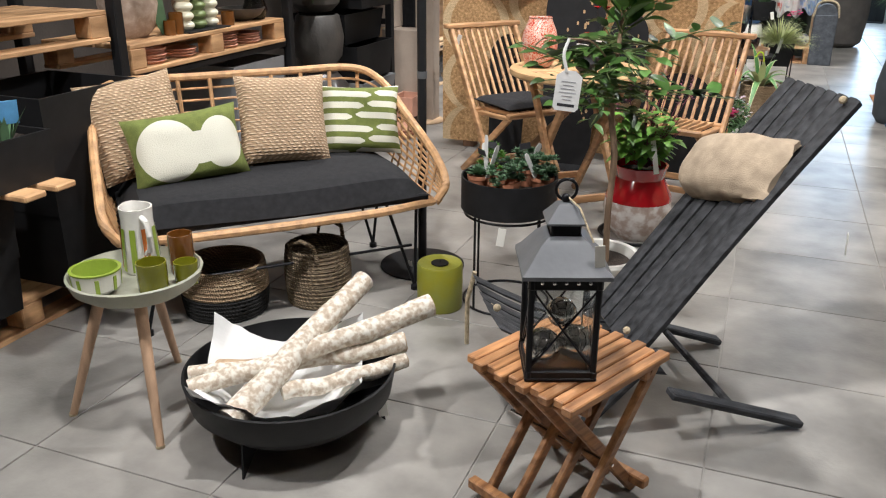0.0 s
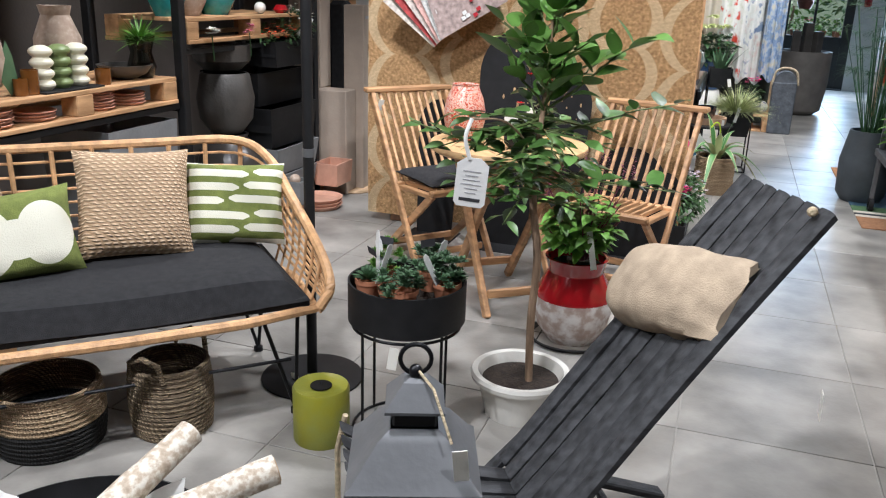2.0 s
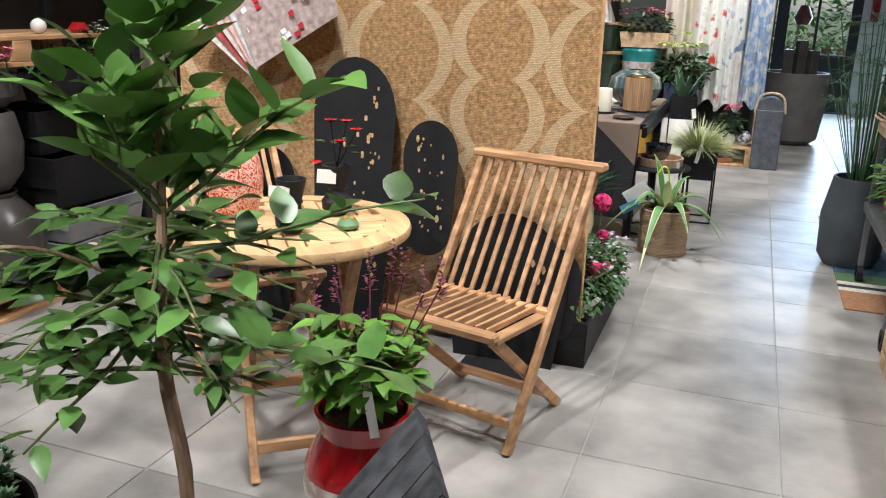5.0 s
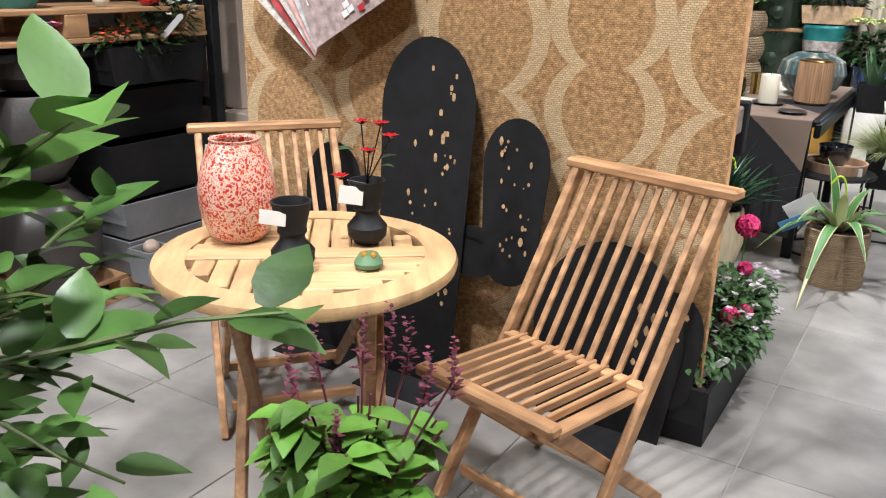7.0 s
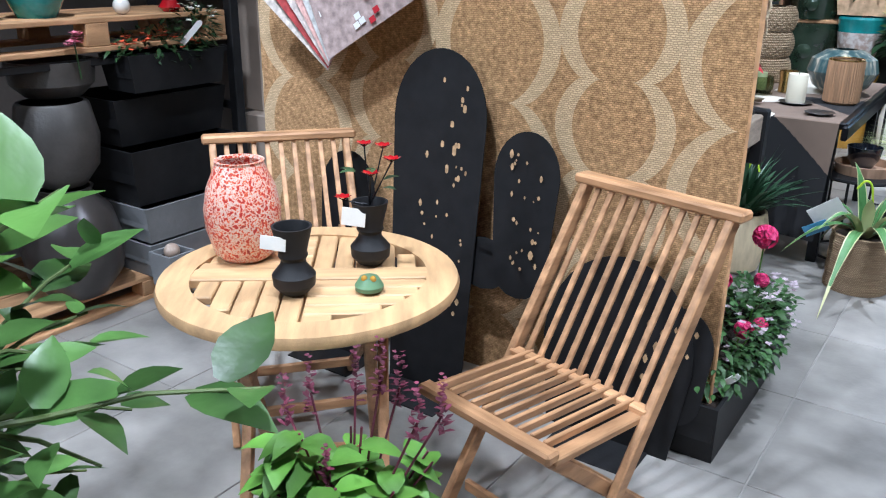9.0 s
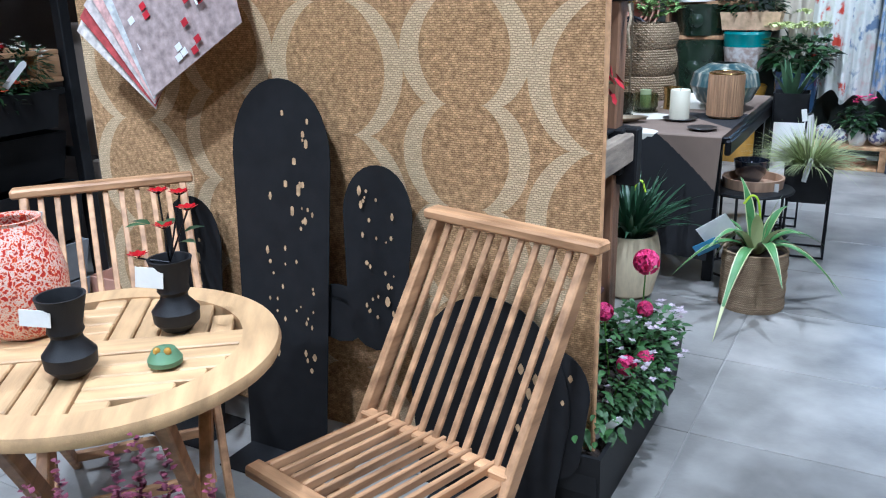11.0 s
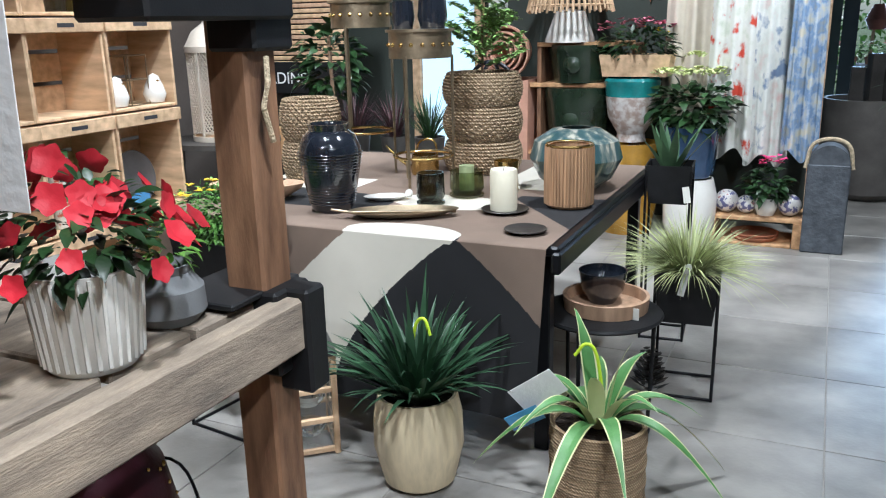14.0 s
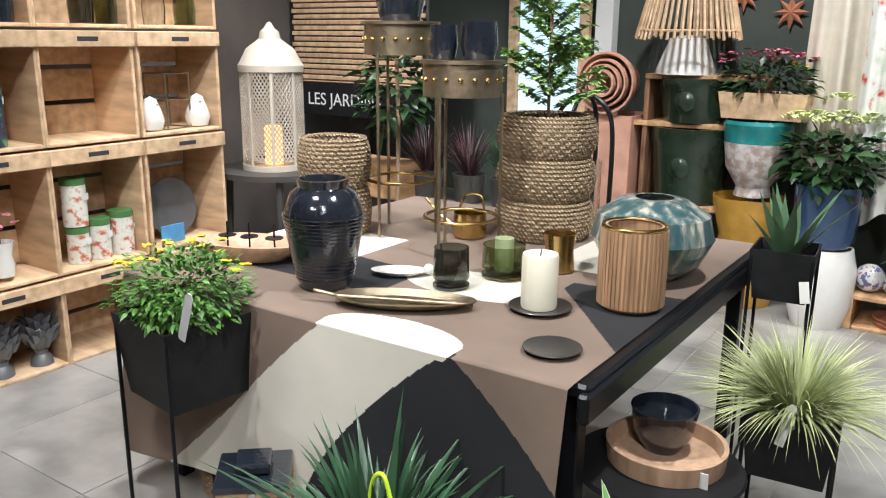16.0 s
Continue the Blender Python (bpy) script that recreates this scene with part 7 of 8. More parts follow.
t = thing("purple_plant", -1.95, 7.62, 0, 0, "dark purple leafy plant in a dark pot", "potted plant")
part("pot", vessel([(0.07, 0), (0.10, 0.25)], 24), CONC, t)
g = Geo()
leafy_crown(g, 160, (0, 0, 0.36), (0.14, 0.14, 0.16), 0.07, 0.5)
part("leaves", g, LEAFP, t)

# ---- crate shelves on the west wall ----
def tin(v, u, z, r, h, m, lid, label):
    t = thing("printed_tin", v, u, z, rnd(0, 90), label, "tin", "printed tins in the crates")
    part("body", Geo().lathe([(0.001, 0), (r, 0), (r, h), (0.001, h)], 24), m, t)
    part("lid", Geo().lathe([(0.001, h), (r * 1.03, h), (r * 1.03, h + 0.03), (0.001, h + 0.03)], 24), lid, t)
    part("paper_label", Geo().box(0.05, 0.002, 0.03, T(0, 0, h * 0.7, 0, 0, 70) @ T(0, -r - 0.0012, 0)), PAPER, t)


FLOR = speckle("white_floral_print", [(0.12, 0.25, 0.10), (0.70, 0.68, 0.60), (0.66, 0.64, 0.56), (0.5, 0.12, 0.06)], 26, 0.5, 0, 0)
FLORN = speckle("navy_floral_print", [(0.45, 0.06, 0.08), (0.02, 0.03, 0.06), (0.03, 0.05, 0.08), (0.12, 0.28, 0.12)], 26, 0.5, 0, 0)
GRL, RDL = mat("green_lid", (0.08, 0.2, 0.06), 0.5), mat("red_lid", (0.4, 0.04, 0.07), 0.5)
US = (7.02, 7.48, 7.94, 8.43)
for i, u in enumerate(US):
    for j, z in enumerate((0.0, 0.42, 0.99 - 0.0, 1.49)):
        h = (0.41, 0.56, 0.49, 0.49)[j]
        crate("wall_crate", -3.03, u, z, 0.47 if i < 3 else 0.48, 0.32, h, "pine crate stacked as a display shelf", 90, "stacked pine crates")
for u, z, r, h, m, lid in ((7.30, 1.01, 0.055, 0.20, FLOR, RDL), (7.52, 1.01, 0.065, 0.27, FLORN, RDL), (7.86, 0.44, 0.05, 0.14, FLOR, GRL), (7.97, 0.44, 0.05, 0.16, FLOR, GRL), (8.09, 0.44, 0.055, 0.18, FLOR, GRL), (7.86, 0.615, 0.055, 0.19, FLOR, GRL)):
    tin(-2.96, u, z, r, h, m, lid, "round printed storage tin with floral pattern")
for u, s in ((8.30, 1), (8.58, -1)):
    t = thing("white_bird", -2.95, u, 1.01, 0, "plump white ceramic bird in the crate", "figurine", "white ceramic birds")
    part("body", Geo().lathe([(0.001, 0), (0.05, 0.005), (0.065, 0.05), (0.05, 0.10), (0.038, 0.125), (0.03, 0.15), (0.001, 0.165)], 24), CERW, t)
    part("beak", Geo().lathe([(0.006, 0), (0.001, 0.02)], 8, T(0.035, s * 0.01, 0.125, 0, 90)), BRASS, t)
t = thing("glass_box_lantern", -3.0, 8.44, 1.01, 8, "geometric glass lantern with dark metal lines", "lantern")
for sx in (-1, 1):
    for sy in (-1, 1):
        part("edge", Geo().tube([(sx * 0.07, sy * 0.08, 0), (sx * 0.07, sy * 0.08, 0.27)], 0.004, 6), ANTIQ, t)
    for z in (0.0, 0.14, 0.27):
        part("edge", Geo().tube([(0.07, -0.08, z), (0.07, 0.08, z)] if sx > 0 else [(-0.07, -0.08, z), (-0.07, 0.08, z)], 0.004, 6), ANTIQ, t)
        part("edge", Geo().tube([(-0.07, sx * 0.08, z), (0.07, sx * 0.08, z)], 0.004, 6), ANTIQ, t)
t = thing("round_mirror", -3.05, 8.45, 0.44, 0, "round silver-edged plate leaning in the crate", "plate")
part("disc", Geo().lathe([(0.001, 0), (0.15, 0), (0.155, 0.008), (0.15, 0.012), (0.001, 0.008)], 36, T(0, 0, 0.155, 0, 80)), GREYM, t)
solid("printed_card", -2.93, 8.36, 0.44, 0.006, 0.14, 0.09, BLUEP, "small blue printed card in the crate", "card")
for u, z in ((7.32, 0.46), (7.50, 0.46)):
    t = pot("white_flower_pot", -2.95, u, z, [(0.045, 0), (0.05, 0.05), (0.042, 0.09), (0.055, 0.15)], CERW, "ribbed white flower pot with pink orchids", "potted plant", "white flower pots in the crate", 0.006)
    g = Geo()
    flowers(g, 9, (0.02, 0, 0.22), (0.05, 0.07, 0.05), 0.03, 5)
    part("blooms", g, PETK, t)
    part("stem", Geo().tube([(0, 0, 0.1), (0.01, 0, 0.26)], 0.003), LEAFD, t)
for u in (7.44, 7.62):
    t = thing("artichoke", -2.95, u, 0.019, 0, "grey stone artichoke ornament in the lowest crate", "ornament", "artichoke ornaments")
    part("foot", Geo().lathe([(0.001, 0), (0.05, 0), (0.045, 0.03), (0.03, 0.05), (0.03, 0.07)], 20), GREYM, t)
    g = Geo().ball(0.06, T(0, 0, 0.13))
    for k in range(48):
        a, z = k * 2.4, 0.06 + 0.003 * k
        r = 0.075 * math.sin(math.pi * (0.15 + 0.75 * (1 - k / 48)))
        g.leaf((r * math.cos(a), r * math.sin(a), z), (math.cos(a) * 0.5, math.sin(a) * 0.5, 1), 0.06, 0.05, 0, 3, 0.6)
    part("scales", g, GREYM, t)
for u, z, m in ((7.5, 1.51, GREENGL), (7.62, 1.51, BLACKGL), (7.98, 1.51, SMOKE), (8.1, 1.51, GREENGLASS), (8.36, 1.51, CLEAR), (8.54, 1.51, GREENGLASS)):
    pot("glass_jar", -2.95, u, z, [(0.05, 0), (0.055, 0.08), (0.05, 0.13)], m, "small dark glass jar in an upper crate", "jar", "glass jars in the upper crates", 0.004)

# ---- white lantern corner ----
bt = thing("black_side_table", -2.86, 9.05, 0, 0, "dark round side table carrying the white lantern", "side table")
part("top", Geo().lathe([(0.001, 0.715), (0.34, 0.715), (0.34, 0.745), (0.001, 0.745)], 40), CONC, bt)
for k in range(4):
    a = 0.8 + 1.57 * k
    part("leg", Geo().tube([(0.27 * math.cos(a), 0.27 * math.sin(a), 0.72), (0.30 * math.cos(a), 0.30 * math.sin(a), 0)], 0.02), CONC, bt)
wl = thing("white_lantern", -2.86, 9.02, 0.746, 0, "tall cream pierced-metal lantern with domed top and lit candle", "lantern")
R = 0.165
part("base", Geo().lathe([(0.001, 0), (R + 0.01, 0), (R + 0.01, 0.03), (0.001, 0.035)], 40), LANTW, wl)
part("crown_ring", Geo().lathe([(R, 0.53), (R + 0.012, 0.53), (R + 0.012, 0.565), (R * 0.9, 0.575)], 40), LANTW, wl)
part("dome", Geo().lathe([(R + 0.01, 0.565), (R * 0.97, 0.59), (R * 0.78, 0.65), (R * 0.45, 0.69), (0.06, 0.70), (0.05, 0.74), (0.03, 0.755), (0.012, 0.785), (0.001, 0.79)], 40), LANTW, wl)
for k in range(8):
    a = 2 * math.pi * k / 8
    part("stile", Geo().box(0.018, 0.012, 0.5, T(R * math.cos(a), R * math.sin(a), 0.28, 0, 0, math.degrees(a) + 90)), LANTW, wl)
    g = Geo()
    for s in range(6):
        for d in (-1, 1):
            for z0 in range(-5, 10):
                b0, b1 = a + (2 * math.pi / 8) * s / 6, a + (2 * math.pi / 8) * (s + 1) / 6
                za, zb = (0.04, 0.04)
                z1 = 0.05 + 0.0335 * (z0 + 5)
                p, q = (z1, z1 + 0.0335) if d * (1 if s % 2 else -1) > 0 else (z1 + 0.0335, z1)
                g.tube([(R * math.cos(b0), R * math.sin(b0), p), (R * math.cos(b1), R * math.sin(b1), q)], 0.0034, 4)
    part("lattice", g, LANTW, wl)
FLAME = bpy.data.materials.new("candle_glow")
FLAME.use_nodes = True
FLAME.node_tree.nodes["Principled BSDF"].inputs["Base Color"].default_value = (0.7, 0.4, 0.15, 1)
FLAME.node_tree.nodes["Principled BSDF"].inputs["Emission Color"].default_value = (1.0, 0.5, 0.15, 1)
FLAME.node_tree.nodes["Principled BSDF"].inputs["Emission Strength"].default_value = 1.6
part("lit_candle", Geo().lathe([(0.001, 0.035), (0.05, 0.035), (0.05, 0.24), (0.001, 0.25)], 20, T(0.05, -0.05, 0)), FLAME, wl, "glowing candle inside")

# ---- back wall displays ----
sp = thing("slat_panel", -3.1, 10.0, 1.1, 0, "panel of pale horizontal reed slats", "panel")
for k in range(24):
    part("slat", Geo().box(1.1, 0.02, 0.028, T(0.02 * (k % 2), 0, 0.02 + 0.036 * k)), PINE if k % 3 else BEECH, sp)
part("frame", Geo().box(1.15, 0.02, 0.95, T(0, 0.03, 0.45)), CONC, sp)
for x in (-0.5, 0.5):
    part("leg", Geo().box(0.05, 0.04, 1.12, T(x, 0.03, -0.54)), CONC, sp)
sgn = solid("black_sign", -3.0, 9.9, 0.95, 1.0, 0.02, 0.22, BLACK, "black shop sign with white capital letters", "sign")
cu = bpy.data.curves.new("sign_text", "FONT")
cu.body, cu.size, cu.extrude = "LES JARDINS", 0.115, 0.001
tx = new("sign_text", cu)
tx.matrix_world = T(-3.42, 9.887, 1.02, 90)
dg = bpy.context.evaluated_depsgraph_get()
me = bpy.data.meshes.new_from_object(tx.evaluated_get(dg))
bpy.data.objects.remove(tx)
me.materials.clear()
me.materials.append(PAPER)
lt = new("lettering", me)
lt.parent = sgn
lt.matrix_parent_inverse = sgn.matrix_world.inverted()
lt.matrix_basis = T(-3.42, 9.887, 1.02, 90)
solid("wooden_box", -2.6, 9.6, 0.55, 0.55, 0.3, 0.2, PALLET, "low wooden box under the sign", "box")
solid("low_cabinet", -2.5, 9.75, 0, 1.4, 0.5, 0.55, CONC, "dark low cabinet along the wall", "cabinet")
t = thing("small_tree", -2.25, 9.35, 0, 0, "small round-leaved tree in a dark pot", "tree")
part("pot", vessel([(0.12, 0), (0.16, 0.3)], 28), CONC, t)
part("trunk", Geo().tube([(0, 0, 0.25), (0.01, 0, 1.0), (0, 0, 1.35)], 0.012), BARK, t)
g = Geo()
leafy_crown(g, 260, (0, 0, 1.2), (0.2, 0.2, 0.22), 0.09, 0.6)
part("crown", g, LEAFD, t)
for v, m in ((-2.0, LEAFP), (-1.75, LEAFD), (-2.3, LEAFP)):
    t = thing("dark_grass", v, 9.7, 0.55, 0, "dark reddish ornamental grass in a pot", "potted plant", "dark grasses by the wall")
    part("pot", vessel([(0.08, 0), (0.10, 0.16)], 20), CONC, t)
    grass_tuft(t, m, 120, 0.42, 0.008, 1.0, 0.4, 0.15)
wi = tagged(new("window_1"), "narrow wooden framed window with pale daylight", "window", kind="structure")
wi.matrix_world = T(-2.17, 10.98, 0)
for x in (-0.28, 0.26):
    part("window_frame", Geo().box(0.07, 0.05, 2.6, T(x, -0.02, 1.3)), PINE, wi)
GLOW = bpy.data.materials.new("daylit_pane")
GLOW.use_nodes = True
GLOW.node_tree.nodes["Principled BSDF"].inputs["Base Color"].default_value = (0.6, 0.75, 0.85, 1)
GLOW.node_tree.nodes["Principled BSDF"].inputs["Emission Color"].default_value = (0.65, 0.85, 1, 1)
GLOW.node_tree.nodes["Principled BSDF"].inputs["Emission Strength"].default_value = 0.7
part("pane", Geo().box(0.46, 0.01, 2.6, T(-0.01, -0.008, 1.3)), GLOW, wi)
part("white_post", Geo().box(0.12, 0.1, 2.8, T(0.42, -0.04, 1.4)), WHITE, wi)
# terracotta, green and glazed pots on a stepped shelf
ss = thing("plank_shelf", -0.98, 10.62, 0, 0, "stepped pine plank shelf with pots", "shelf")
for z in (0.53, 1.0, 1.27):
    part("plank", Geo().box(0.75 if z < 1.2 else 0.6, 0.34, 0.03, T(0, 0, z - 0.015)), PALLET, ss)
for x in (-0.36, 0.36):
    part("side", Geo().box(0.03, 0.32, 1.26, T(x * (0.8 if x < 0 else 1.0), 0, 0.63)), BROWNPOST, ss)
for z, r, h in ((0.531, 0.23, 0.44), (1.001, 0.21, 0.25)):
    t = pot("green_pot", -1.02, 10.6, z, [(r * 0.85, 0), (r, h * 0.8), (r * 1.04, h * 0.86), (r * 1.04, h)], GREENGL, "dark green glazed plant pot on the plank shelf", "pot", "dark green glazed pots")
    part("medallion", Geo().lathe([(0.001, 0.012), (0.05, 0.008), (0.06, 0.0)], 20, T(0, -r * 0.95, h * 0.5, 90)), GREENGL, t)
tc = square_pot("terracotta_cube", -1.52, 10.6, 0, 0.38, 0.38, 1.02, TERRAP, "tall square terracotta planter", "pot", 0, 0.92, False)
for k, r in enumerate((0.18, 0.14, 0.11, 0.08)):
    t = thing("clay_pot", -1.5, 10.5 - 0.02 * k, 1.03 + 0.18, 0, "terracotta pot nested in larger ones, lying on its side", "pot", "nested terracotta pots")
    part("body", vessel([(r * 0.7, 0), (r * 0.95, 0.2), (r, 0.2), (r, 0.24)], 32, 0.012), TERRAP, t)
    for o in t.children:
        o.matrix_basis = T(0, 0.12 - 0.0 * k, 0, 90)
hl = thing("hoop_lantern", -1.42, 9.95, 0.45, 0, "black arched iron lantern frame with a glass cylinder", "lantern")
for ax in (0, 90):
    part("hoop", Geo().tube([T(0, 0, 0, 0, 0, ax) @ Vector(p) for p in smooth_path([(-0.17, 0, 0), (-0.17, 0, 0.5), (-0.12, 0, 0.66), (0, 0, 0.72), (0.12, 0, 0.66), (0.17, 0, 0.5), (0.17, 0, 0)])], 0.013), BLACKS, hl)
part("base", Geo().lathe([(0.001, 0), (0.18, 0), (0.18, 0.02), (0.001, 0.02)], 32), BLACKS, hl)
part("glass_cylinder", vessel([(0.11, 0.02), (0.11, 0.36)], 32, 0.004), CLEAR, hl)
solid("plinth", -1.42, 9.95, 0, 0.4, 0.4, 0.45, CONC, "dark plinth under the arched lantern", "plinth")
tl = thing("table_lamp", -1.08, 10.55, 1.27, 0, "table lamp with white pierced base and reed shade", "lamp")
part("lamp_base", Geo().lathe([(0.001, 0), (0.17, 0), (0.165, 0.03), (0.10, 0.2), (0.001, 0.22)], 32), CERW, tl)
for k in range(46):
    a = 2 * math.pi * k / 46
    part("reed", Geo().tube([(0.29 * math.cos(a), 0.29 * math.sin(a), 0.2 + rnd(-0.012, 0.012)), (0.21 * math.cos(a), 0.21 * math.sin(a), 0.52)], 0.009, 5), PINE, tl)
part("shade_ring", Geo().ring(0.28, 0.006, 0.24), PINE, tl)
fbx = square_pot("flower_crate", -0.60, 10.5, 1.05, 0.46, 0.26, 0.14, PINE, "shallow wooden crate with pink, red and yellow flowers", "planter")
g, f, y = Geo(), Geo(), Geo()
leafy_crown(g, 420, (0, 0, 0.2), (0.25, 0.16, 0.12), 0.06, 0.4)
flowers(f, 46, (-0.02, 0, 0.30), (0.26, 0.17, 0.07), 0.04, 6)
flowers(y, 6, (0.1, -0.05, 0.28), (0.1, 0.1, 0.05), 0.025, 6)
part("foliage", g, LEAFD, fbx)
part("pink_flowers", f, PETK, fbx)
part("yellow_flowers", y, PETY, fbx)
t = pot("teal_urn", -0.63, 10.5, 0.62, [(0.10, 0), (0.09, 0.05), (0.155, 0.16), (0.175, 0.30)], RUSTIC, "urn with teal glazed rim and weathered white body", "pot")
part("glazed_rim", Geo().lathe([(0.176, 0.30), (0.18, 0.34), (0.19, 0.40), (0.18, 0.42), (0.165, 0.40), (0.16, 0.3)], 40), TEALG, t, "teal glazed rim")
pot("ochre_stool", -0.64, 10.5, 0, [(0.17, 0), (0.2, 0.2), (0.15, 0.4), (0.2, 0.58), (0.2, 0.615)], YELGL, "ochre yellow glazed garden stool under the urn", "stool")
pot("white_jar", -0.20, 10.35, 0, [(0.13, 0), (0.165, 0.12), (0.17, 0.3), (0.14, 0.42)], CERW, "white glazed pot under the hydrangea", "pot")
hy = pot("blue_pot", -0.21, 10.35, 0.43, [(0.13, 0), (0.15, 0.05), (0.17, 0.32)], BLUEGL, "blue glazed pot with a lime green hydrangea", "potted plant")
g, f = Geo(), Geo()
leafy_crown(g, 330, (0, 0, 0.44), (0.25, 0.23, 0.15), 0.085, 0.65)
for k in range(8):
    a = k * 0.785
    e = 0.19 if k else 0
    for _ in range(46):
        b, q = rnd(0, 6.28), rnd(0, 1)
        f.leaf((e * math.cos(a) + 0.075 * q * math.cos(b), e * math.sin(a) + 0.075 * q * math.sin(b), 0.64 + 0.03 * (1 - q * q) + (0.10 if not k else 0.0)), (math.cos(b), math.sin(b), 0.8), 0.028, 0.026, 0.1, 2)
part("leaves", g, LEAFD, hy)
part("flower_heads", f, PETG, hy, "lime green flower heads")
for v, z in ((-0.63, 1.62), (-0.9, 1.72)):
    t = thing("star_ornament", v, 10.97, z, 0, "rusty metal star hanging on the wall", "ornament")
    pts = []
    for k in range(16):
        r = 0.10 if k % 2 == 0 else 0.045
        pts.append((r * math.cos(k * math.pi / 8), 0, r * math.sin(k * math.pi / 8)))
    part("star", Geo().add(pts + [(0, -0.025, 0)], [(k, (k + 1) % 16, 16) for k in range(16)]), TERRA, t)
part("wall_timber", Geo().box(0.05, 0.05, 2.8, T(-0.40, 10.95, 1.4)), PINE, bpy.data.objects["wall_back"])


def towel(v, u, w, z0, label, m, seed, rz=0):
    t = thing("hanging_towel", v, u, 0, rz, label, "towel", "towels hanging on the rail")
    g = Geo()
    nx, nz = 26, 20
    for side in (0, 1):
        k = len(g.v)
        for i in range(nx + 1):
            for j in range(nz + 1):
                s, q = i / nx, j / nz
                z = 2.15 - (2.15 - z0 - 0.04 * math.sin(9 * s + seed)) * q
                g.v.append(((s - 0.5) * w * (0.8 + 0.2 * q), 0.035 * math.sin(s * 17 + seed) * (0.4 + 0.6 * q) + side * 0.004, z))
        for i in range(nx):
            for j in range(nz):
                a = k + i * (nz + 1) + j
                fce = (a, a + 1, a + nz + 2, a + nz + 1)
                g.f.append(fce if side == 0 else fce[::-1])
    part("cloth", g, m, t, smooth=80)


towel(-0.30, 10.62, 0.34, 0.75, "plain cream linen towel hanging in folds", LINEN and mat("cream_linen", (0.62, 0.56, 0.46), 0.9, var=0.08, scale=12), 1)
towel(-0.02, 10.52, 0.30, 0.55, "white towel with green and red flower print", speckle("garden_print", [(0.10, 0.26, 0.05), (0.70, 0.70, 0.64), (0.72, 0.72, 0.68), (0.66, 0.66, 0.62), (0.55, 0.06, 0.03)], 9, 0.8, 0, 0), 2)
towel(0.22, 10.55, 0.26, 0.52, "white towel with blue and red bird print", speckle("bird_print", [(0.5, 0.05, 0.05), (0.62, 0.64, 0.60), (0.70, 0.70, 0.66), (0.16, 0.22, 0.34)], 8, 0.8, 0, 0), 4)
towel(0.42, 10.48, 0.22, 0.56, "blue towel with yellow flowers and border", speckle("blue_yellow_print", [(0.60, 0.45, 0.05), (0.22, 0.33, 0.52), (0.50, 0.56, 0.62), (0.65, 0.62, 0.5)], 12, 0.8, 0, 0), 6)
part("towel_post", Geo().box(0.06, 0.06, 2.6, T(0.50, 10.75, 1.3)), PINE, bpy.data.objects["wall_back"])
pl = thing("low_crate", 0.20, 10.52, 0, 0, "low pine crate shelf with flowers and painted balls", "crate")
part("top_board", Geo().box(0.58, 0.36, 0.025, T(0, 0, 0.175)), PALLET, pl)
for x in (-0.26, 0.26):
    part("side_board", Geo().box(0.06, 0.36, 0.162, T(x, 0, 0.081)), PALLET, pl)
part("bottom_board", Geo().box(0.45, 0.36, 0.02, T(0, 0, 0.01)), PALLET, pl)
for k in range(2):
    ob = part("clay_saucer", Geo().lathe([(0.001, 0), (0.13, 0), (0.15, 0.025), (0.14, 0.026), (0.12, 0.008)], 28), TERRA)
    ob.matrix_world = T(0.2, 10.48, 0.021 + 0.02 * k)
    tagged(ob, "terracotta saucer on the low crate shelf", "saucer")
for v, r in ((0.02, 0.075), (0.14, 0.06), (0.40, 0.07)):
    ob = part("painted_ball", Geo().ball(r, None, 20), speckle("blue_floral_glaze", [(0.12, 0.12, 0.25), (0.62, 0.60, 0.58), (0.66, 0.64, 0.62), (0.4, 0.2, 0.2)], 30, 0.3, 0))
    ob.matrix_world = T(v, 10.45, 0.1875 + r)
    tagged(ob, "white ceramic ball with floral painting on the crate", "ornament", "painted ceramic balls")
t = pot("geranium_pot", 0.26, 10.44, 0.188, [(0.05, 0), (0.07, 0.05), (0.06, 0.11)], CERW, "painted pot with pink geraniums on the crate", "potted plant", wall_t=0.006)
g, f = Geo(), Geo()
leafy_crown(g, 160, (0, 0, 0.2), (0.13, 0.12, 0.11), 0.06, 0.7)
flowers(f, 20, (0.02, -0.02, 0.34), (0.07, 0.06, 0.04), 0.03)
part("foliage", g, LEAFD, t)
part("blooms", f, PETP, t)
ch = thing("slate_box", 0.60, 10.38, 0, 0, "tall grey slate-look box with a rope handle", "box")
part("body", Geo().box(0.24, 0.18, 0.55, T(0, 0, 0.275), 0.008), mat("slate_grey", (0.075, 0.085, 0.10), 0.7, var=0.35, scale=18, bump=0.5), ch)
part("arched_top", Geo().tube([(0, -0.085, 0.55), (0, 0.085, 0.55)], 0.114, 24), mat("slate_top", (0.075, 0.085, 0.10), 0.7, var=0.35, scale=18), ch)
part("rope_handle", Geo().tube(smooth_path([(-0.13, -0.05, 0.52), (-0.10, -0.05, 0.66), (0, -0.05, 0.70), (0.10, -0.05, 0.66), (0.13, -0.05, 0.52)]), 0.012), ROPE, ch)
dp = pot("large_grey_pot", 0.86, 12.2, 0, [(0.22, 0), (0.30, 0.06), (0.34, 0.4), (0.34, 0.78)], mat("taupe_grey_pot", (0.13, 0.12, 0.11), 0.6, var=0.2), "very large grey-brown planter by the passage", "planter", wall_t=0.03)
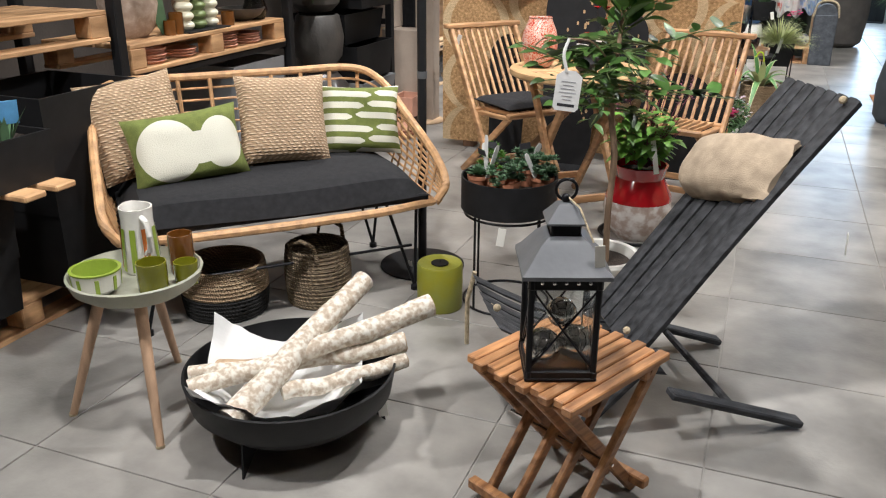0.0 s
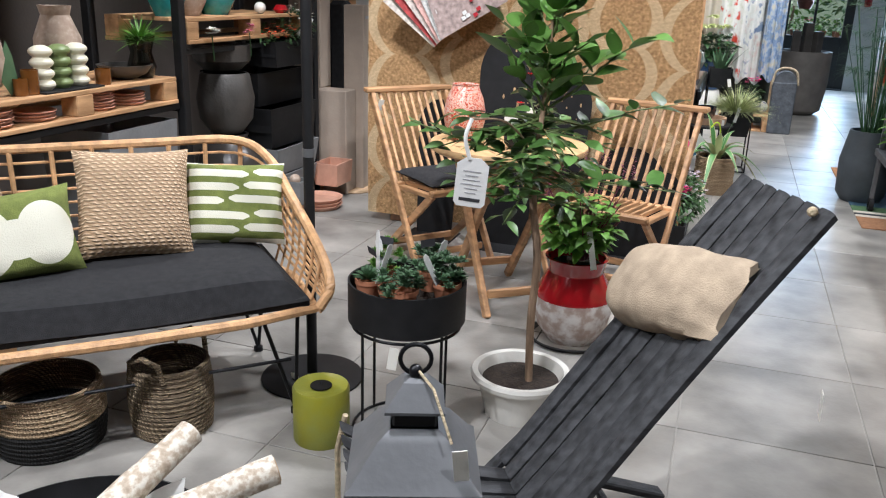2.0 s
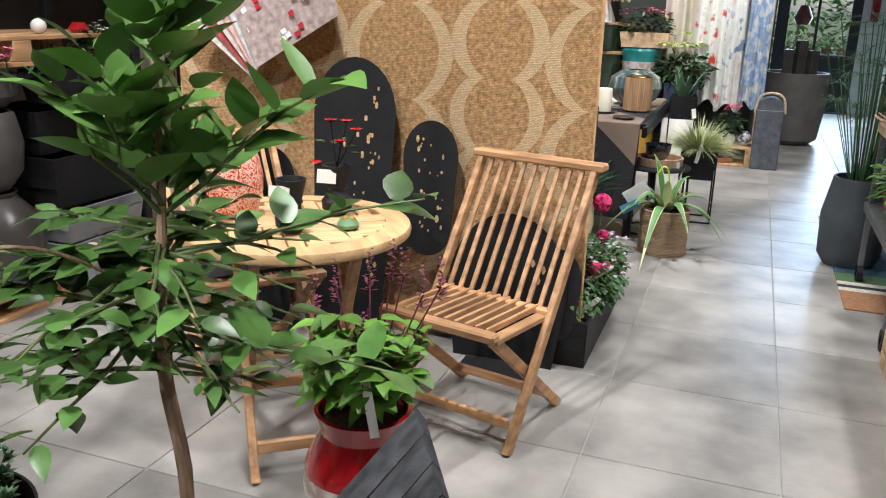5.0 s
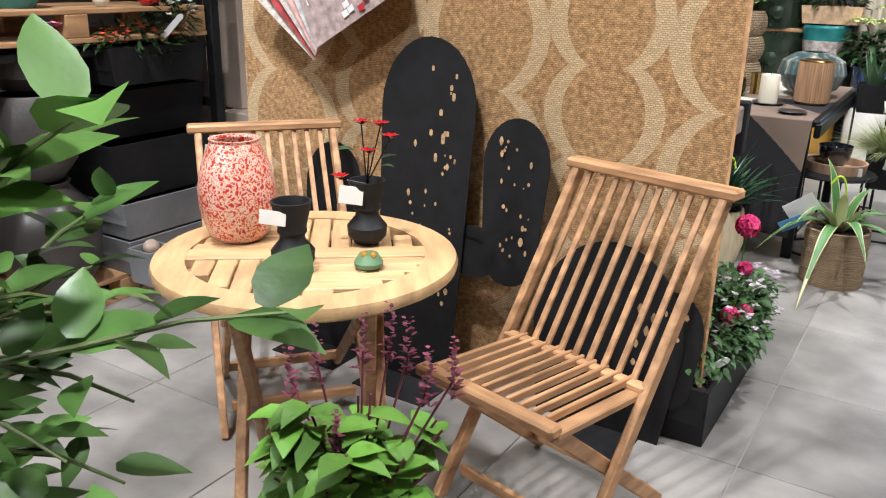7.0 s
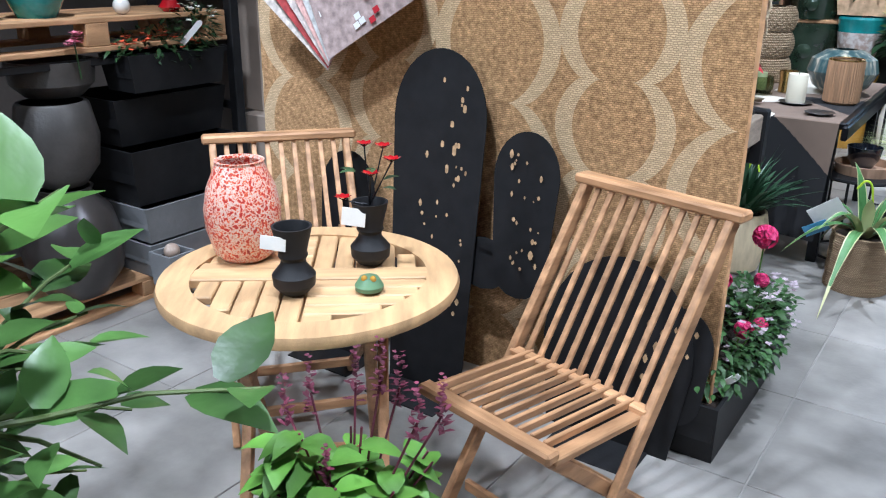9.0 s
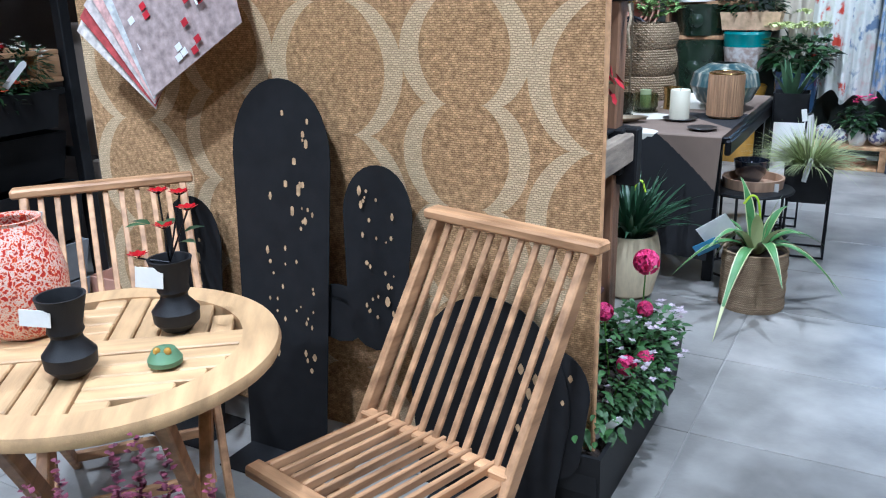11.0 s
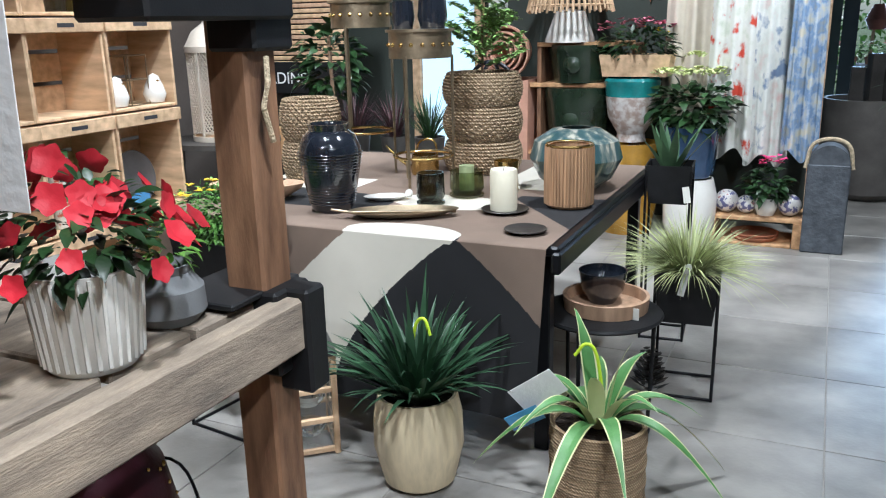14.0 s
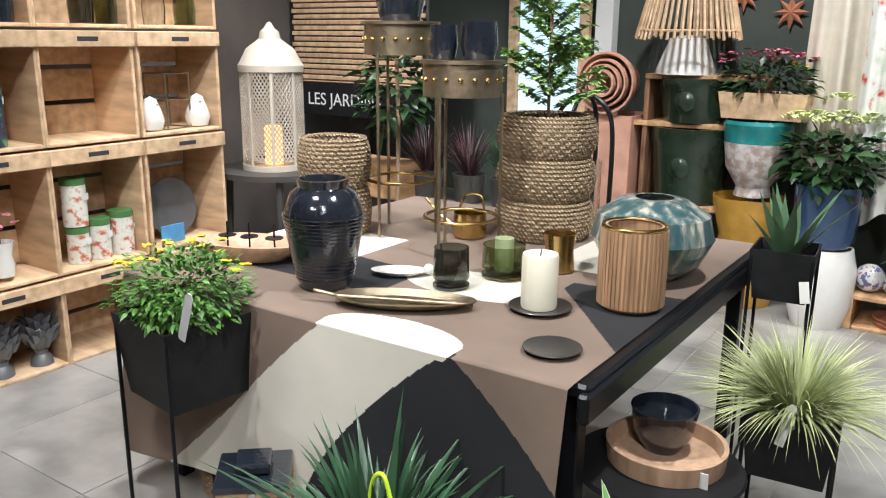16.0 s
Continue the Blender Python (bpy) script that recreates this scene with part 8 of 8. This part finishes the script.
for k in range(3):
    solid("dark_bottle", 0.75 + 0.12 * k, 12.1, 0.72, 0.1, 0.1, 0.3 + 0.1 * (k % 2), CONC, "dark box standing in the large planter", "box", 20 * k)
hk = thing("hanging_lantern", 0.95, 14.6, 1.25, 0, "dark wire lantern hanging in the passage", "lantern")
part("cage", vessel([(0.08, 0), (0.12, 0.1), (0.05, 0.25)], 16, 0.004), mat("copper_wire", (0.2, 0.07, 0.05), 0.4, metal=0.6), hk)
part("chain", Geo().tube([(0, 0, 0.24), (0, 0, 2.05)], 0.004), BLACKS, hk)

# ---- east side ----
cr = thing("floor_runner", 1.33, 7.48, 0.002, 0, "striped woven floor runner in orange, navy, white and green", "rug")
cols = ((0.42, 0.20, 0.09), (0.66, 0.62, 0.52), (0.03, 0.03, 0.04), (0.66, 0.62, 0.52), (0.55, 0.09, 0.04), (0.03, 0.05, 0.10), (0.04, 0.09, 0.14), (0.08, 0.16, 0.07), (0.66, 0.62, 0.52), (0.03, 0.03, 0.04), (0.66, 0.62, 0.52), (0.36, 0.18, 0.09))
wd = (0.5, 0.07, 0.05, 0.07, 0.12, 0.3, 0.32, 0.16, 0.06, 0.05, 0.06, 0.3)
y = 1.08
for c, w in zip(cols, wd):
    part("stripe", Geo().box(0.7, w, 0.008, T(0, y - w / 2, 0.004), 0.002), mat("runner_wool", c, 0.95, var=0.2, scale=50, bump=0.5, fine=200), cr)
    y -= w
pp = pot("tall_dark_pot", 1.06, 7.36, 0, [(0.13, 0), (0.17, 0.06), (0.18, 0.3), (0.14, 0.52)], mat("blue_grey_pot", (0.055, 0.065, 0.075), 0.6, var=0.25), "tall blue-grey planter with a papyrus plant", "potted plant")
g = Geo()
for k in range(75):
    a, e = rnd(0, 6.28), rnd(0.02, 0.38)
    h = rnd(0.35, 0.95)
    c = Vector((0.05 * math.cos(a) + e * h * math.cos(a), 0.05 * math.sin(a) + e * h * math.sin(a), 0.48 + h))
    g.tube([(0.05 * math.cos(a), 0.05 * math.sin(a), 0.46), c], 0.003, 4)
    for j in range(16):
        b = rnd(0, 6.28)
        g.blade(c, (math.cos(b), math.sin(b), rnd(-0.1, 0.6)), rnd(0.09, 0.17), 0.006, 0.4, 3)
part("stems", g, mat("papyrus_green", (0.05, 0.12, 0.05), 0.5, var=0.2, island=0.4), pp)
ct = thing("wooden_counter", 1.08, 3.2, 0, 0, "pale plywood shop counter with a dark plinth", "counter")
part("front_panel", Geo().box(0.03, 2.3, 0.72, T(0.015, 1.1, 0.44)), PINE, ct)
part("end_panel", Geo().box(0.7, 0.03, 0.72, T(0.37, 2.265, 0.44)), PINE, ct)
part("plinth", Geo().box(0.66, 2.26, 0.078, T(0.37, 1.1, 0.04)), BLACK, ct)
part("worktop", Geo().box(0.74, 2.32, 0.03, T(0.36, 1.1, 0.816)), PINE, ct)
for k in range(3):
    crate("slim_crate", 1.24, 5.68, 0.225 * k, 0.34, 0.36, 0.22, "upright wooden crate at the end of the counter", 90, "crates beside the counter")
for x in range(6):
    solid("seed_packet", 1.14 + 0.05 * x, 5.65, 0.677, 0.03, 0.2, 0.012, PAPER, "folded paper packet on the crate", "packet", 15 * x, 0.002, "papers on the crate")
tr = thing("plant_trolley", 1.47, 6.52, 0, 0, "grey metal plant trolley with wheels and tiers of flowers", "trolley")
for x in (-0.38, 0.38):
    for yv in (-0.52, 0.50):
        part("post", Geo().box(0.03, 0.03, 0.86, T(x, yv, 0.50)), GREYM, tr)
        part("wheel", Geo().lathe([(0.02, -0.015), (0.05, -0.015), (0.05, 0.015), (0.02, 0.015)], 16, T(x, yv, 0.05, 0, 90)), BLACK, tr)
for z in (0.42, 0.85):
    part("tier", Geo().box(0.82, 1.08, 0.05, T(0, 0, z)), GREYM if z < 0.5 else PINE, tr)
for k in range(40):
    z = (0.446, 0.876)[k % 2]
    v, u = 1.18 + 0.19 * ((k // 2) % 4), 6.06 + 0.22 * (k // 8)
    t = pot("nursery_plant", v, u, z, [(0.045, 0), (0.06, 0.09)], CONC if k % 2 else TERRA, ("green leafy plant", "dark leafy plant", "pink flowering plant", "white flowering plant")[k % 4] + " in a small nursery pot", "potted plant", "plants on the trolley", 0.005)
    g = Geo()
    leafy_crown(g, 110, (0, 0, 0.19), (0.12, 0.12, 0.10 + 0.04 * (k % 3)), 0.06, 0.4)
    part("leaves", g, (LEAFB, LEAFP, LEAF, LEAFS)[k % 4], t)
    if k % 4 > 1:
        f = Geo()
        flowers(f, 12, (0, 0, 0.22), (0.1, 0.1, 0.06), 0.028)
        part("blooms", f, PETP if k % 4 == 2 else PETW, t)
br = thing("twig_plant", 1.27, 6.17, 0.446, 0, "bare arching twigs with small reddish leaves", "potted plant")
g = Geo()
for k in range(14):
    a = 1.2 + 0.25 * k
    g.tube(smooth_path([(0, 0, 0.1), (0.12 * math.cos(a), 0.12 * math.sin(a), 0.4), (0.35 * math.cos(a), 0.35 * math.sin(a), 0.55)]), 0.004, 5)
part("twigs", g, BARK, br)
part("pot", vessel([(0.05, 0), (0.07, 0.11)], 20), CONC, br)
sh = thing("seed_shelf", 2.55, 12.6, 0, 0, "wooden shelf unit filled with colourful goods", "shelf")
for z in (0.4, 0.8, 1.2, 1.6, 2.0):
    part("board", Geo().box(1.5, 0.4, 0.03, T(0, 0, z)), PINE, sh)
for x in (-0.75, 0.75):
    part("side", Geo().box(0.03, 0.4, 2.1, T(x, 0, 1.05)), PINE, sh)
for k in range(44):
    z = 0.415 + 0.4 * (k % 5)
    m = (PETO, PAPER, GREYM, REDGL, TERRA, LEAFS, BRASS, CARD)[k % 8]
    solid("shelf_item", 1.88 + 0.15 * (k // 5), 12.52, z, rnd(0.07, 0.13), 0.12, rnd(0.12, 0.3), m, "small coloured packaged item on the shelf", "box", rnd(-8, 8), 0.006, "goods on the far shelf")
solid("fire_extinguisher", 1.9, 15.44, 1.3, 0.11, 0.1, 0.32, REDGL, "red fire extinguisher on the white wall", "extinguisher", b=0.04)
# garden beyond the door
gt = thing("garden_bench", 1.2, 18.0, 0, 0, "grey metal plant bench outside the door", "bench")
part("top", Geo().box(3.0, 0.8, 0.05, T(0, 0, 0.7)), GREYM, gt)
for x in (-1.4, 1.4):
    part("leg", Geo().box(0.05, 0.7, 0.68, T(x, 0, 0.34)), GREYM, gt)
for k in range(12):
    t = thing("bedding_plant", -0.15 + 0.24 * k, 17.9 + 0.1 * (k % 2), 0.726, 0, "%s bedding plant on the bench outside" % ("pink flowering", "green", "white flowering")[k % 3], "potted plant", "bedding plants outside")
    g, f = Geo(), Geo()
    leafy_crown(g, 70, (0, 0, 0.16), (0.14, 0.14, 0.14), 0.08, 0.5)
    flowers(f, 12, (0, 0, 0.25), (0.13, 0.13, 0.06), 0.045)
    part("leaves", g, LEAFB, t)
    part("blooms", f, (PETP, PETG, PETW)[k % 3], t)
    part("pot", vessel([(0.06, 0), (0.08, 0.1)], 14), TERRA, t)
for k in range(7):
    t = thing("garden_shrub", -3.0 + 1.4 * k, 22.0 + (k % 2), 0, 0, "leafy green garden shrub outside the door", "shrub", "shrubs in the garden")
    g = Geo()
    leafy_crown(g, 420, (0, 0, 1.3), (1.0, 0.9, 1.3 + 0.3 * (k % 3)), 0.22, 0.5)
    part("crown", g, LEAFB if k % 2 else LEAF, t)
    part("trunk", Geo().tube([(0, 0, 0), (0.05, 0, 1.2)], [0.05, 0.03]), BARK, t)
